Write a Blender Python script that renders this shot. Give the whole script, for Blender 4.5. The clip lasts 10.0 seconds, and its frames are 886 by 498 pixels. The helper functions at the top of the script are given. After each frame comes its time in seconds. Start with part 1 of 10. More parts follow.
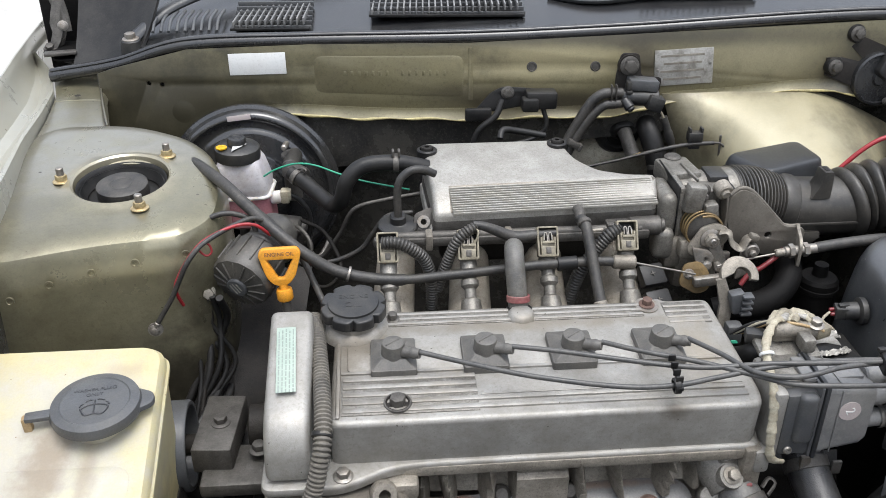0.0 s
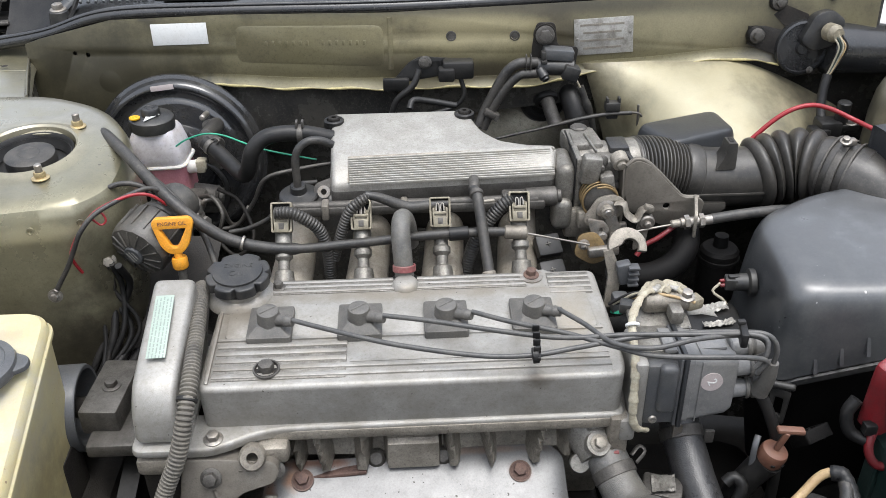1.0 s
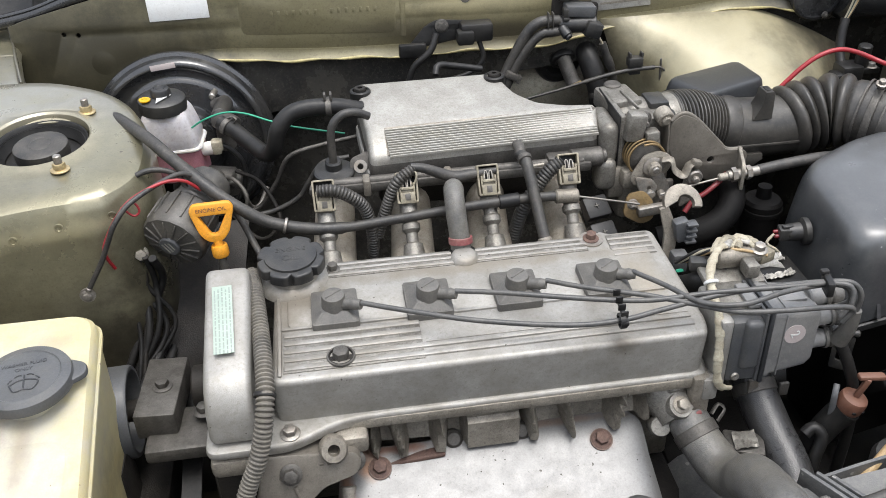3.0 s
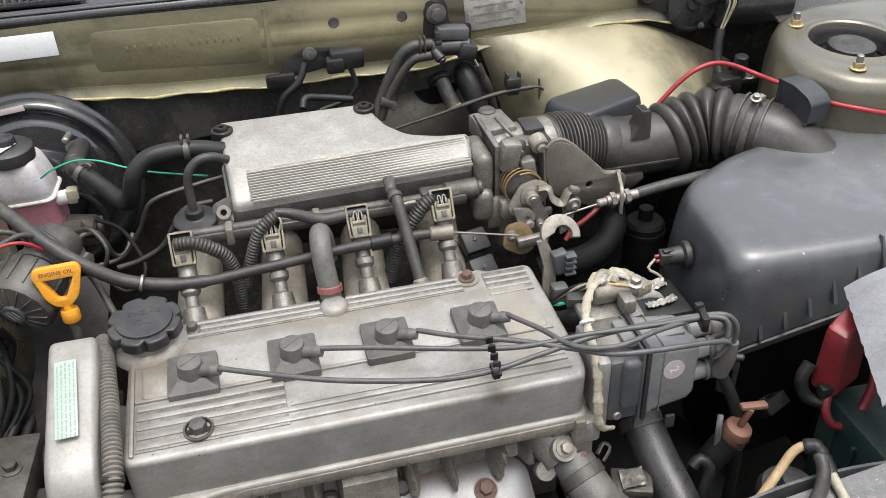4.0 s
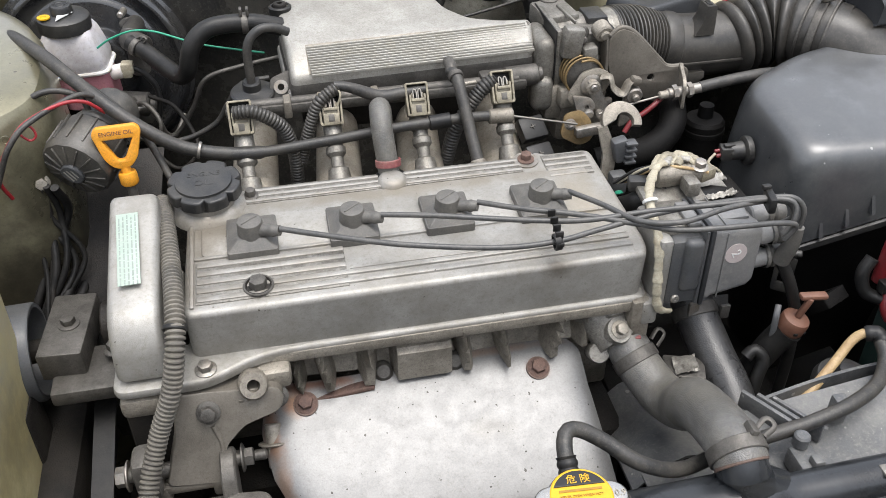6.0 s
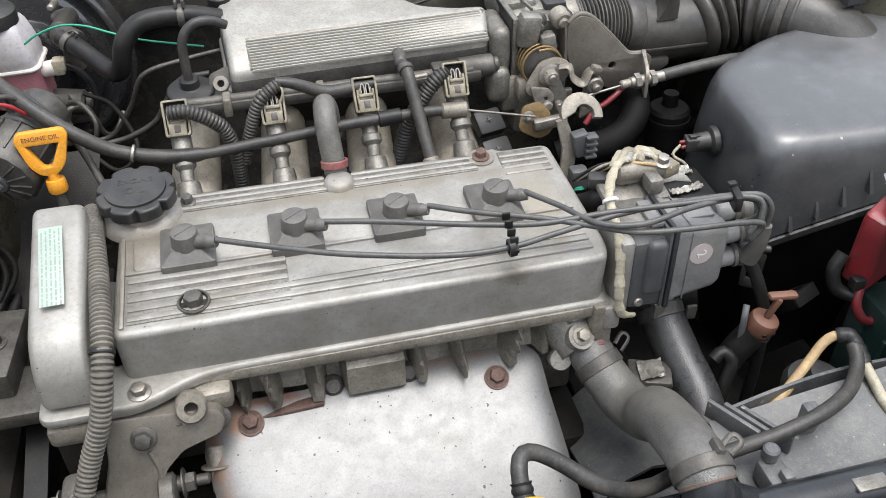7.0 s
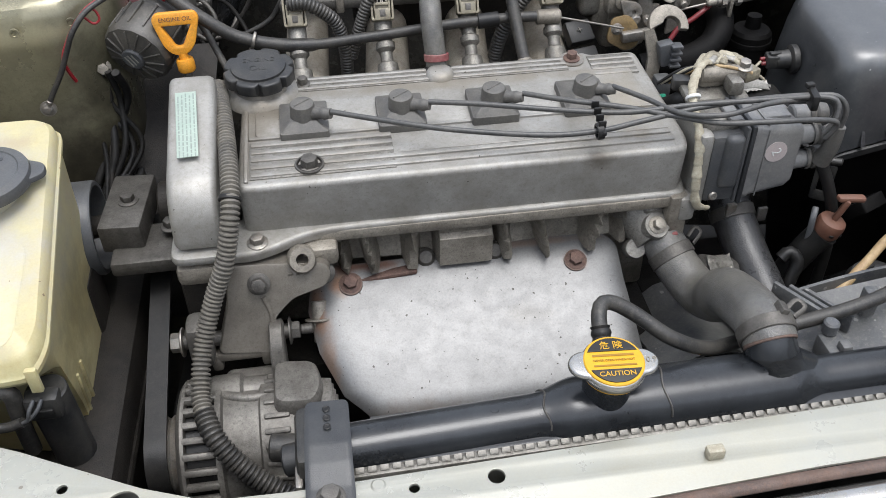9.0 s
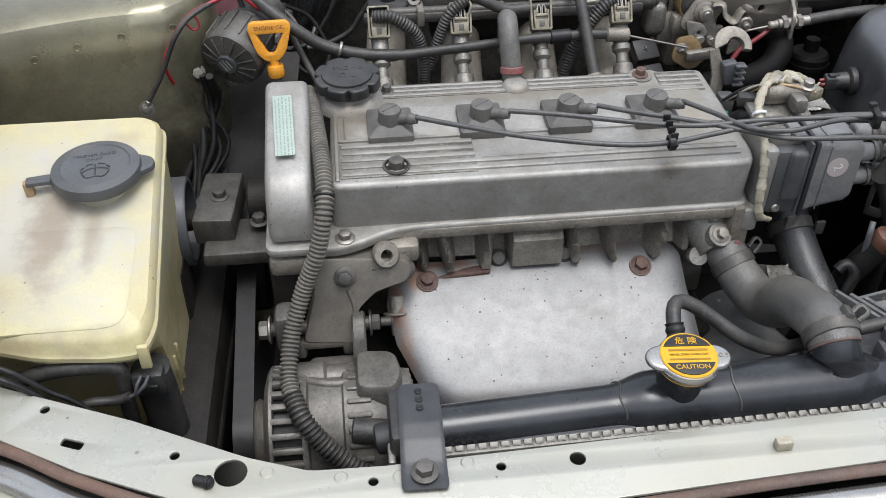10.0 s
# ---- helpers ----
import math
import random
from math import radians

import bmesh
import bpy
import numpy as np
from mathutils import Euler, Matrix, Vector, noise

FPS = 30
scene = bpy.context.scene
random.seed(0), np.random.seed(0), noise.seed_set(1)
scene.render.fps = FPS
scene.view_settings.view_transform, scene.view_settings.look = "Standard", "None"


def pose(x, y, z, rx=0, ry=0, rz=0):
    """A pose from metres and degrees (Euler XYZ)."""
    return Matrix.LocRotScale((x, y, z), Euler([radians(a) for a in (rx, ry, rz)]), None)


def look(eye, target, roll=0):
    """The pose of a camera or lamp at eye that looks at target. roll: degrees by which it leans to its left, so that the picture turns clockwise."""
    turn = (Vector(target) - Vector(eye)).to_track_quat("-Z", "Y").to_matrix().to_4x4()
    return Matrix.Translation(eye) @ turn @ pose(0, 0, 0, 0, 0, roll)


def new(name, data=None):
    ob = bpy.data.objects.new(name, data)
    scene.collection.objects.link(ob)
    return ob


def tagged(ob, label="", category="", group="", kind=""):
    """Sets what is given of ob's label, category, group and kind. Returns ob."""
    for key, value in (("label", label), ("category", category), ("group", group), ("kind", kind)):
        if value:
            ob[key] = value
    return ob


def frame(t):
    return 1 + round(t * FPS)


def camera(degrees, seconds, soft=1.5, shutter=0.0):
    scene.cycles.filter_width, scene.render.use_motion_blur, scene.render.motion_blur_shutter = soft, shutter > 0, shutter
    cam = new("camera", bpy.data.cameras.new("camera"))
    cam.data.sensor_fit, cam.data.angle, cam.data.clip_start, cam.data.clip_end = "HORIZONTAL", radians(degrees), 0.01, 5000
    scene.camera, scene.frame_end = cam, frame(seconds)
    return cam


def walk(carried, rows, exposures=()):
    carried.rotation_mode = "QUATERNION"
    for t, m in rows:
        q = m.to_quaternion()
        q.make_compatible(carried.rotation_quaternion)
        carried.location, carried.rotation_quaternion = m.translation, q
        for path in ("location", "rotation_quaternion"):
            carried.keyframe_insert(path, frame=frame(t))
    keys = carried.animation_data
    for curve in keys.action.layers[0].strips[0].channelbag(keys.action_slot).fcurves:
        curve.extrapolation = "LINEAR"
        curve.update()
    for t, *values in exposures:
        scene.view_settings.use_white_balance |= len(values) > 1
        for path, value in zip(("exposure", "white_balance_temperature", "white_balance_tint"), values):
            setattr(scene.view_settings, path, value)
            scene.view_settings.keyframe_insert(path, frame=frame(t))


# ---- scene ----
cam = camera(52.74, 10.0, soft=0.4)
# seconds, place, turn
PATH = [
    (0, -0.0077, -0.7050, 0.4878, 60.88, -0.00, -4.44),
    (0.5, 0.0478, -0.7016, 0.4975, 59.59, 0.41, -3.84),
    (1, 0.1450, -0.7252, 0.5014, 58.55, 0.76, -2.60),
    (1.5, 0.1754, -0.7316, 0.4941, 57.82, 0.93, -2.03),
    (2, 0.0991, -0.7110, 0.4905, 57.46, 0.76, -3.11),
    (2.2, 0.0712, -0.6992, 0.4894, 57.37, 0.82, -3.79),
    (3.3, 0.0114, -0.6709, 0.4853, 56.19, 1.94, -10.21),
    (3.5, 0.0269, -0.6590, 0.5005, 56.11, 2.13, -11.29),
    (4, 0.0872, -0.6284, 0.5029, 55.88, 1.83, -13.97),
    (4.5, 0.0592, -0.6337, 0.4909, 55.13, 1.72, -13.92),
    (5, 0.0444, -0.6459, 0.4823, 54.15, 1.04, -12.90),
    (5.2, 0.0329, -0.6577, 0.4801, 53.67, 0.85, -12.17),
    (6.3, 0.0452, -0.6504, 0.4302, 52.84, 0.55, -11.61),
    (6.5, 0.0494, -0.6422, 0.4331, 52.57, 0.59, -12.20),
    (7, 0.0752, -0.6097, 0.4302, 51.51, 0.73, -13.44),
    (7.5, 0.0986, -0.6012, 0.4313, 51.12, 0.87, -13.75),
    (8, 0.0669, -0.6572, 0.4173, 50.47, 1.09, -12.42),
    (8.5, 0.0417, -0.6895, 0.4012, 49.64, 1.21, -10.14),
    (9, 0.0240, -0.7105, 0.4081, 50.01, 0.50, -8.56),
    (9.5, -0.0097, -0.7273, 0.4276, 50.69, 0.11, -6.78),
    (10, -0.0336, -0.7511, 0.4245, 51.23, -0.03, -6.38),
]
exposure_rows = [(0.0, 1.12, 6350, 9.5), (1.2, 1.24, 6360, 9.5), (2.2, 1.24, 6360, 9.5), (3.5, 1.24, 6560, 9.5), (5.0, 1.26, 6600, 10.0), (7.5, 1.29, 6440, 9.0), (8.0, 1.30, 6450, 9.3), (8.5, 1.06, 6380, 9.4), (9.0, 0.98, 6300, 9.5), (10.0, 0.88, 6260, 9.5)]
walk(cam, [(t, pose(x, y, z, rx, ry, rz)) for t, x, y, z, rx, ry, rz in PATH], exposure_rows)

# ---- world and sun: bright overcast day ----
world = bpy.data.worlds.new("sky")
scene.world = world
world.use_nodes = True
wn, wl = world.node_tree.nodes, world.node_tree.links
sky = wn.new("ShaderNodeTexSky")
sky.sky_type = "NISHITA"
sky.sun_disc = False
sky.sun_elevation, sky.sun_rotation = radians(78), radians(150)
sky.dust_density, sky.air_density = 3.0, 1.0
grey = wn.new("ShaderNodeHueSaturation")
grey.inputs["Saturation"].default_value = 0.34
wl.new(sky.outputs[0], grey.inputs["Color"])
wl.new(grey.outputs[0], wn["Background"].inputs["Color"])
wn["Background"].inputs["Strength"].default_value = 0.19
sun_data = bpy.data.lights.new("sun", "SUN")
sun_data.energy, sun_data.angle, sun_data.color = 0.6, radians(30), (1.0, 0.985, 0.96)
sun = new("sun", sun_data)
sun.matrix_world = look((0.52, -0.72, 3.91), (0.1, 0, 0))


# ---- materials ----
def mat(name, a, b=None, rough=0.5, metal=0.0, scale=40, bump=0.15, fine=900, dirt=None, damt=0.0, dscale=14,
        spec=0.5, coat=0.0, sss=0.0, streak=None, rvar=0.15, speck=0.35, stain_shade=(), chips=None, weave=0, grain=0.16):
    """A surface with grain, mottling and staining: colours a and b mottle, dirt covers patches of it, placed spots also
    paint in light and shade.
    """
    m = bpy.data.materials.new(name)
    m.use_nodes = True
    n, l = m.node_tree.nodes, m.node_tree.links
    p = n["Principled BSDF"]
    co = n.new("ShaderNodeTexCoord")
    vec = co.outputs["Object"]
    if streak:
        mp = n.new("ShaderNodeMapping")
        mp.inputs["Scale"].default_value = streak
        l.new(vec, mp.inputs["Vector"])
        vec = mp.outputs[0]
    b = b or tuple(c * 0.75 for c in a)
    n1 = n.new("ShaderNodeTexNoise")
    n1.inputs["Scale"].default_value, n1.inputs["Detail"].default_value, n1.inputs["Roughness"].default_value = scale, 6, 0.65
    l.new(vec, n1.inputs["Vector"])
    r1 = n.new("ShaderNodeValToRGB")
    r1.color_ramp.elements[0].position, r1.color_ramp.elements[1].position = 0.35, 0.65
    r1.color_ramp.elements[0].color, r1.color_ramp.elements[1].color = (*b, 1), (*a, 1)
    l.new(n1.outputs["Fac"], r1.inputs["Fac"])
    col = r1.outputs["Color"]
    n2 = n.new("ShaderNodeTexNoise")
    n2.inputs["Scale"].default_value, n2.inputs["Detail"].default_value, n2.inputs["Roughness"].default_value = dscale, 8, 0.7
    l.new(co.outputs["Object"], n2.inputs["Vector"])
    if dirt:
        r2 = n.new("ShaderNodeValToRGB")
        r2.color_ramp.elements[0].position, r2.color_ramp.elements[1].position = 0.42, 0.72
        r2.color_ramp.elements[0].color, r2.color_ramp.elements[1].color = (0, 0, 0, 1), (damt, damt, damt, 1)
        l.new(n2.outputs["Fac"], r2.inputs["Fac"])
        mx = n.new("ShaderNodeMix")
        mx.data_type = "RGBA"
        l.new(r2.outputs["Color"], mx.inputs[0])
        l.new(col, mx.inputs[6])
        mx.inputs[7].default_value = (*dirt, 1)
        col = mx.outputs[2]
    if speck:
        n4 = n.new("ShaderNodeTexNoise")
        n4.inputs["Scale"].default_value, n4.inputs["Detail"].default_value, n4.inputs["Roughness"].default_value = 260, 4, 0.75
        l.new(co.outputs["Object"], n4.inputs["Vector"])
        r4 = n.new("ShaderNodeValToRGB")
        r4.color_ramp.elements[0].position, r4.color_ramp.elements[1].position = 0.52, 0.66
        r4.color_ramp.elements[0].color, r4.color_ramp.elements[1].color = (0, 0, 0, 1), (speck, speck, speck, 1)
        l.new(n4.outputs["Fac"], r4.inputs["Fac"])
        m4 = n.new("ShaderNodeMix")
        m4.data_type = "RGBA"
        l.new(r4.outputs["Color"], m4.inputs[0])
        l.new(col, m4.inputs[6])
        m4.inputs[7].default_value = (*(dirt or b), 1)
        col = m4.outputs[2]
    for centre, reach, tint, amount in stain_shade:
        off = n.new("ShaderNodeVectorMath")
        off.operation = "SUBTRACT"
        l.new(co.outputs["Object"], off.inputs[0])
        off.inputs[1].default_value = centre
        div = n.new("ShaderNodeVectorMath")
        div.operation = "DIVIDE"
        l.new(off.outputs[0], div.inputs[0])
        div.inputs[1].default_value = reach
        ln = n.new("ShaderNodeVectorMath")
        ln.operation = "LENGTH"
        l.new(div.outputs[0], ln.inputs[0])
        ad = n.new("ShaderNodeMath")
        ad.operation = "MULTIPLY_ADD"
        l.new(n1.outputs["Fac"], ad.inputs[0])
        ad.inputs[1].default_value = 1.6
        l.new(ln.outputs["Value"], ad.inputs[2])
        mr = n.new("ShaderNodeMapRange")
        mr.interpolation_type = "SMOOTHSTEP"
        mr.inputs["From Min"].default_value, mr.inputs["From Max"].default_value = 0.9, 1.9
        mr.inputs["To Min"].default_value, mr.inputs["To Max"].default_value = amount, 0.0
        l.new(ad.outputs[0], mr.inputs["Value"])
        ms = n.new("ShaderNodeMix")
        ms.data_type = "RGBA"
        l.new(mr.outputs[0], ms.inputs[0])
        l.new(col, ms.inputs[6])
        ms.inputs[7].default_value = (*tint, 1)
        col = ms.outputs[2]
    if chips:
        vo = n.new("ShaderNodeTexVoronoi")
        vo.inputs["Scale"].default_value = chips[0]
        wob = n.new("ShaderNodeMix")
        wob.data_type = "VECTOR"
        wob.inputs[0].default_value = 0.012
        l.new(co.outputs["Object"], wob.inputs[4])
        l.new(n1.outputs["Color"], wob.inputs[5])
        l.new(wob.outputs[1], vo.inputs["Vector"])
        sz = n.new("ShaderNodeSeparateColor")
        l.new(vo.outputs["Color"], sz.inputs[0])
        lt = n.new("ShaderNodeMath")
        lt.operation = "MULTIPLY"
        l.new(sz.outputs[0], lt.inputs[0])
        l.new(sz.outputs[1], lt.inputs[1])
        cp = n.new("ShaderNodeMath")
        cp.operation = "LESS_THAN"
        sc = n.new("ShaderNodeMath")
        sc.operation = "MULTIPLY"
        l.new(lt.outputs[0], sc.inputs[0])
        sc.inputs[1].default_value = chips[2] if len(chips) > 2 else 0.14
        l.new(vo.outputs["Distance"], cp.inputs[0])
        l.new(sc.outputs[0], cp.inputs[1])
        mc4 = n.new("ShaderNodeMix")
        mc4.data_type = "RGBA"
        l.new(cp.outputs[0], mc4.inputs[0])
        l.new(col, mc4.inputs[6])
        mc4.inputs[7].default_value = (*chips[1], 1)
        col = mc4.outputs[2]
    n5 = n.new("ShaderNodeTexNoise")
    n5.inputs["Scale"].default_value, n5.inputs["Detail"].default_value, n5.inputs["Roughness"].default_value = 560, 4, 0.7
    l.new(co.outputs["Object"], n5.inputs["Vector"])
    r5 = n.new("ShaderNodeMapRange")
    r5.inputs["From Min"].default_value, r5.inputs["From Max"].default_value = 0.3, 0.7
    r5.inputs["To Min"].default_value, r5.inputs["To Max"].default_value = 1 - grain, 1 + grain
    l.new(n5.outputs["Fac"], r5.inputs["Value"])
    m5 = n.new("ShaderNodeVectorMath")
    m5.operation = "SCALE"
    l.new(col, m5.inputs[0])
    l.new(r5.outputs[0], m5.inputs["Scale"])
    col = m5.outputs[0]
    l.new(col, p.inputs["Base Color"])
    rr = n.new("ShaderNodeMapRange")
    rr.inputs["To Min"].default_value, rr.inputs["To Max"].default_value = max(0.03, rough - rvar), min(1, rough + rvar)
    l.new(n2.outputs["Fac"], rr.inputs["Value"])
    l.new(rr.outputs[0], p.inputs["Roughness"])
    p.inputs["Metallic"].default_value = metal
    p.inputs["Specular IOR Level"].default_value = spec
    p.inputs["Coat Weight"].default_value = coat
    p.inputs["Coat Roughness"].default_value = 0.25
    if sss:
        p.inputs["Subsurface Weight"].default_value = sss
        p.inputs["Subsurface Radius"].default_value = (0.02, 0.015, 0.008)
        p.inputs["Subsurface Scale"].default_value = 0.5
    if bump:
        n3 = n.new("ShaderNodeTexNoise")
        n3.inputs["Scale"].default_value, n3.inputs["Detail"].default_value = fine, 3
        l.new(co.outputs["Object"], n3.inputs["Vector"])
        bp = n.new("ShaderNodeBump")
        bp.inputs["Strength"].default_value, bp.inputs["Distance"].default_value = bump, 0.0006
        l.new(n3.outputs["Fac"], bp.inputs["Height"])
        if weave:
            n6 = n.new("ShaderNodeTexVoronoi")
            n6.inputs["Scale"].default_value = weave
            l.new(co.outputs["Object"], n6.inputs["Vector"])
            l.new(n6.outputs["Distance"], bp.inputs["Height"])
            bp.inputs["Distance"].default_value = 0.0008
        l.new(bp.outputs[0], p.inputs["Normal"])
    return m


GRIME = (0.075, 0.062, 0.045)
ALU = mat("cast_aluminium", (0.345, 0.335, 0.312), (0.250, 0.241, 0.220), rough=0.50, metal=0.40, scale=30, bump=0.35, fine=1300, dirt=(0.19, 0.175, 0.145), damt=0.6, dscale=18, speck=0.45, chips=(140, (0.1, 0.09, 0.075), 0.16), stain_shade=[((-0.035, 0.02, -0.03), (0.05, 0.035, 0.05), (0.15, 0.125, 0.09), 0.7), ((-0.050, -0.03, -0.03), (0.022, 0.06, 0.03), (0.13, 0.112, 0.085), 0.6), ((0.01, -0.056, -0.037), (0.05, 0.022, 0.02), (0.16, 0.14, 0.105), 0.55), ((0.255, -0.08, -0.04), (0.02, 0.012, 0.02), (0.09, 0.07, 0.05), 0.6), ((0.14, 0.05, -0.03), (0.22, 0.014, 0.03), (0.22, 0.19, 0.145), 0.6), ((0.30, 0.0, -0.03), (0.03, 0.08, 0.05), (0.27, 0.235, 0.18), 0.6), ((0.05, -0.03, -0.035), (0.03, 0.03, 0.02), (0.27, 0.24, 0.19), 0.4), ((0.14, -0.10, -0.095), (0.26, 0.03, 0.012), (0.17, 0.145, 0.11), 0.6)], grain=0.06)
ALU_FIN = mat("worn_cast_aluminium", (0.38, 0.367, 0.336), (0.30, 0.288, 0.26), rough=0.46, metal=0.45, scale=40, bump=0.5, fine=1200, dirt=(0.20, 0.186, 0.158), damt=0.55, dscale=22, speck=0.5, grain=0.18)
# Lighter copy of the plenum metal: the ribs' highlight in colour.
ALU_RIB = mat("light_rib", (0.46, 0.445, 0.41), (0.36, 0.347, 0.315), rough=0.44, metal=0.5, scale=120, bump=0.3, dirt=(0.3, 0.27, 0.2), damt=0.6, dscale=60)
CAST = mat("grimy_casting", (0.32, 0.293, 0.247), (0.225, 0.203, 0.168), rough=0.52, metal=0.4, scale=34, bump=0.7, fine=900, dirt=(0.065, 0.055, 0.042), damt=0.75, dscale=20, speck=0.45, grain=0.16)
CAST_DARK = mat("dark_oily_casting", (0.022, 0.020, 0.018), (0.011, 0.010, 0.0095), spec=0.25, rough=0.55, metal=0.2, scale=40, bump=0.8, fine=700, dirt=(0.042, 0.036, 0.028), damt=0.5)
# Near black that stands in for deep shade in gaps and under parts.
SHADE_BLACK = mat("shade_black", (0.0039, 0.0036, 0.0036), (0.0024, 0.0024, 0.0024), spec=0.12, rough=0.6, scale=40, bump=0.6, fine=700, dirt=(0.014, 0.0125, 0.011), damt=0.5)
RUNNER = mat("tan_stained_runner", (0.44, 0.40, 0.335), (0.32, 0.285, 0.235), rough=0.5, metal=0.4, scale=30, bump=0.7, fine=900, dirt=(0.15, 0.125, 0.09), damt=0.7, dscale=24, speck=0.4)
STEEL = mat("dull_steel", (0.36, 0.345, 0.32), (0.22, 0.21, 0.19), rough=0.45, metal=0.75, scale=120, bump=0.2, dirt=(0.18, 0.13, 0.08), damt=0.6, dscale=60)
ZINC = mat("yellow_zinc", (0.62, 0.5, 0.28), (0.45, 0.36, 0.2), rough=0.4, metal=0.8, scale=150, dirt=(0.2, 0.14, 0.08), damt=0.5, dscale=80)
RUST = mat("rusty_steel", (0.105, 0.062, 0.050), (0.065, 0.04, 0.034), rough=0.75, metal=0.2, scale=150, bump=0.8, dirt=(0.18, 0.115, 0.085), damt=0.6, dscale=90)
RUST_BRN = mat("rust_brown_metal", (0.13, 0.095, 0.08), (0.09, 0.065, 0.055), rough=0.7, metal=0.3, scale=60, bump=0.6, dirt=(0.2, 0.11, 0.07), damt=0.5)
SHIELD = mat("heat_shield_aluminium", (0.180, 0.180, 0.178), (0.164, 0.164, 0.162), rough=0.42, metal=0.4, scale=38, bump=0.12, fine=700, dirt=(0.125, 0.120, 0.112), damt=0.16, dscale=75, speck=0.5, chips=(150, (0.04, 0.036, 0.032), 0.22), stain_shade=[((0.020, -0.080, -0.157), (0.016, 0.014, 0.03), (0.27, 0.14, 0.075), 0.8), ((-0.008, -0.095, -0.165), (0.010, 0.040, 0.03), (0.20, 0.105, 0.06), 0.85), ((0.04, -0.064, -0.15), (0.06, 0.007, 0.03), (0.15, 0.075, 0.05), 0.9), ((0.243, -0.08, -0.157), (0.013, 0.012, 0.02), (0.22, 0.12, 0.085), 0.6), ((0.16, -0.0585, -0.15), (0.16, 0.005, 0.02), (0.24, 0.165, 0.115), 0.6), ((0.0, -0.15, -0.19), (0.012, 0.06, 0.06), (0.20, 0.13, 0.09), 0.7), ((0.06, -0.205, -0.23), (0.09, 0.03, 0.04), (0.13, 0.10, 0.075), 0.8), ((0.19, -0.125, -0.18), (0.035, 0.012, 0.05), (0.14, 0.135, 0.125), 0.5)], grain=0.12)
PLASTIC = mat("dusty_black_plastic", (0.019, 0.0195, 0.0205), (0.011, 0.0113, 0.0118), rough=0.40, scale=50, bump=0.3, fine=1500, dirt=(0.07, 0.065, 0.055), damt=0.55, dscale=36, speck=0.3)
PLASTIC_CLEAN = mat("satin_black_plastic", (0.030, 0.032, 0.035), (0.021, 0.0225, 0.025), rough=0.33, scale=30, bump=0.3, fine=1600, dirt=(0.05, 0.05, 0.047), damt=0.45, dscale=25, rvar=0.08, speck=0.25)
DUSTY = mat("dusty_brown_black_plastic", (0.040, 0.0375, 0.034), (0.024, 0.0225, 0.020), rough=0.38, scale=40, bump=0.25, fine=1400, dirt=(0.10, 0.09, 0.074), damt=0.5, dscale=26, speck=0.3)
ALU_DIRTY = mat("stained_aluminium", (0.275, 0.263, 0.236), (0.175, 0.166, 0.146), rough=0.45, metal=0.55, scale=70, bump=0.6, fine=1000, dirt=(0.07, 0.06, 0.046), damt=0.7, dscale=38, speck=0.5)
SOOT_METAL = mat("sooty_metal", (0.13, 0.122, 0.11), (0.075, 0.07, 0.063), rough=0.5, metal=0.5, scale=60, bump=0.6, fine=1000, dirt=(0.04, 0.036, 0.03), damt=0.6, dscale=40, speck=0.4)
BEIGE = mat("dirty_beige_plastic", (0.30, 0.27, 0.195), (0.16, 0.14, 0.10), rough=0.5, scale=120, bump=0.3, dirt=(0.10, 0.085, 0.06), damt=0.7, dscale=80, speck=0.5)
# The pale patch paints sky sheen onto the top of the filter lid.
LID = mat("aged_satin_black_plastic", (0.048, 0.050, 0.053), (0.034, 0.036, 0.038), rough=0.30, spec=0.9, chips=(90, (0.25, 0.25, 0.24)), stain_shade=[((0.77, 0.09, 0.022), (0.27, 0.17, 0.035), (0.16, 0.165, 0.17), 0.75)], scale=30, bump=0.3, fine=1600, dirt=(0.085, 0.085, 0.08), damt=0.4, dscale=30, rvar=0.07, speck=0.3, coat=0.35, grain=0.08)
GREY_PLASTIC = mat("slate_plastic", (0.076, 0.079, 0.083), (0.056, 0.058, 0.061), rough=0.38, scale=40, bump=0.25, dirt=(0.10, 0.096, 0.085), damt=0.5, dscale=30, speck=0.3)
TANK = mat("radiator_tank_nylon", (0.017, 0.0185, 0.021), (0.011, 0.012, 0.0135), rough=0.22, scale=25, bump=0.15, dirt=(0.04, 0.044, 0.048), damt=0.5, dscale=12, speck=0.15, grain=0.05)
GLOSS = mat("gloss_black_enamel", (0.020, 0.021, 0.023), (0.014, 0.0145, 0.016), rough=0.14, scale=20, bump=0.05, dirt=(0.05, 0.046, 0.038), damt=0.5, dscale=18, speck=0.2, spec=0.8, rvar=0.08, grain=0.05)
SEAL = mat("glossy_seal_rubber", (0.020, 0.021, 0.022), (0.014, 0.014, 0.015), rough=0.24, scale=30, bump=0.1, dirt=(0.05, 0.047, 0.042), damt=0.4, dscale=20, speck=0.2, spec=0.7, rvar=0.08, grain=0.06)
RUBBER = mat("dusty_rubber", (0.027, 0.0265, 0.025), (0.015, 0.0145, 0.014), rough=0.48, scale=70, bump=0.35, dirt=(0.095, 0.085, 0.07), damt=0.5, dscale=44, speck=0.4)
RUBBER_DK = mat("black_rubber", (0.011, 0.011, 0.011), (0.007, 0.007, 0.007), spec=0.35, rough=0.45, scale=60, bump=0.3, dirt=(0.036, 0.033, 0.029), damt=0.45, dscale=30, speck=0.3)
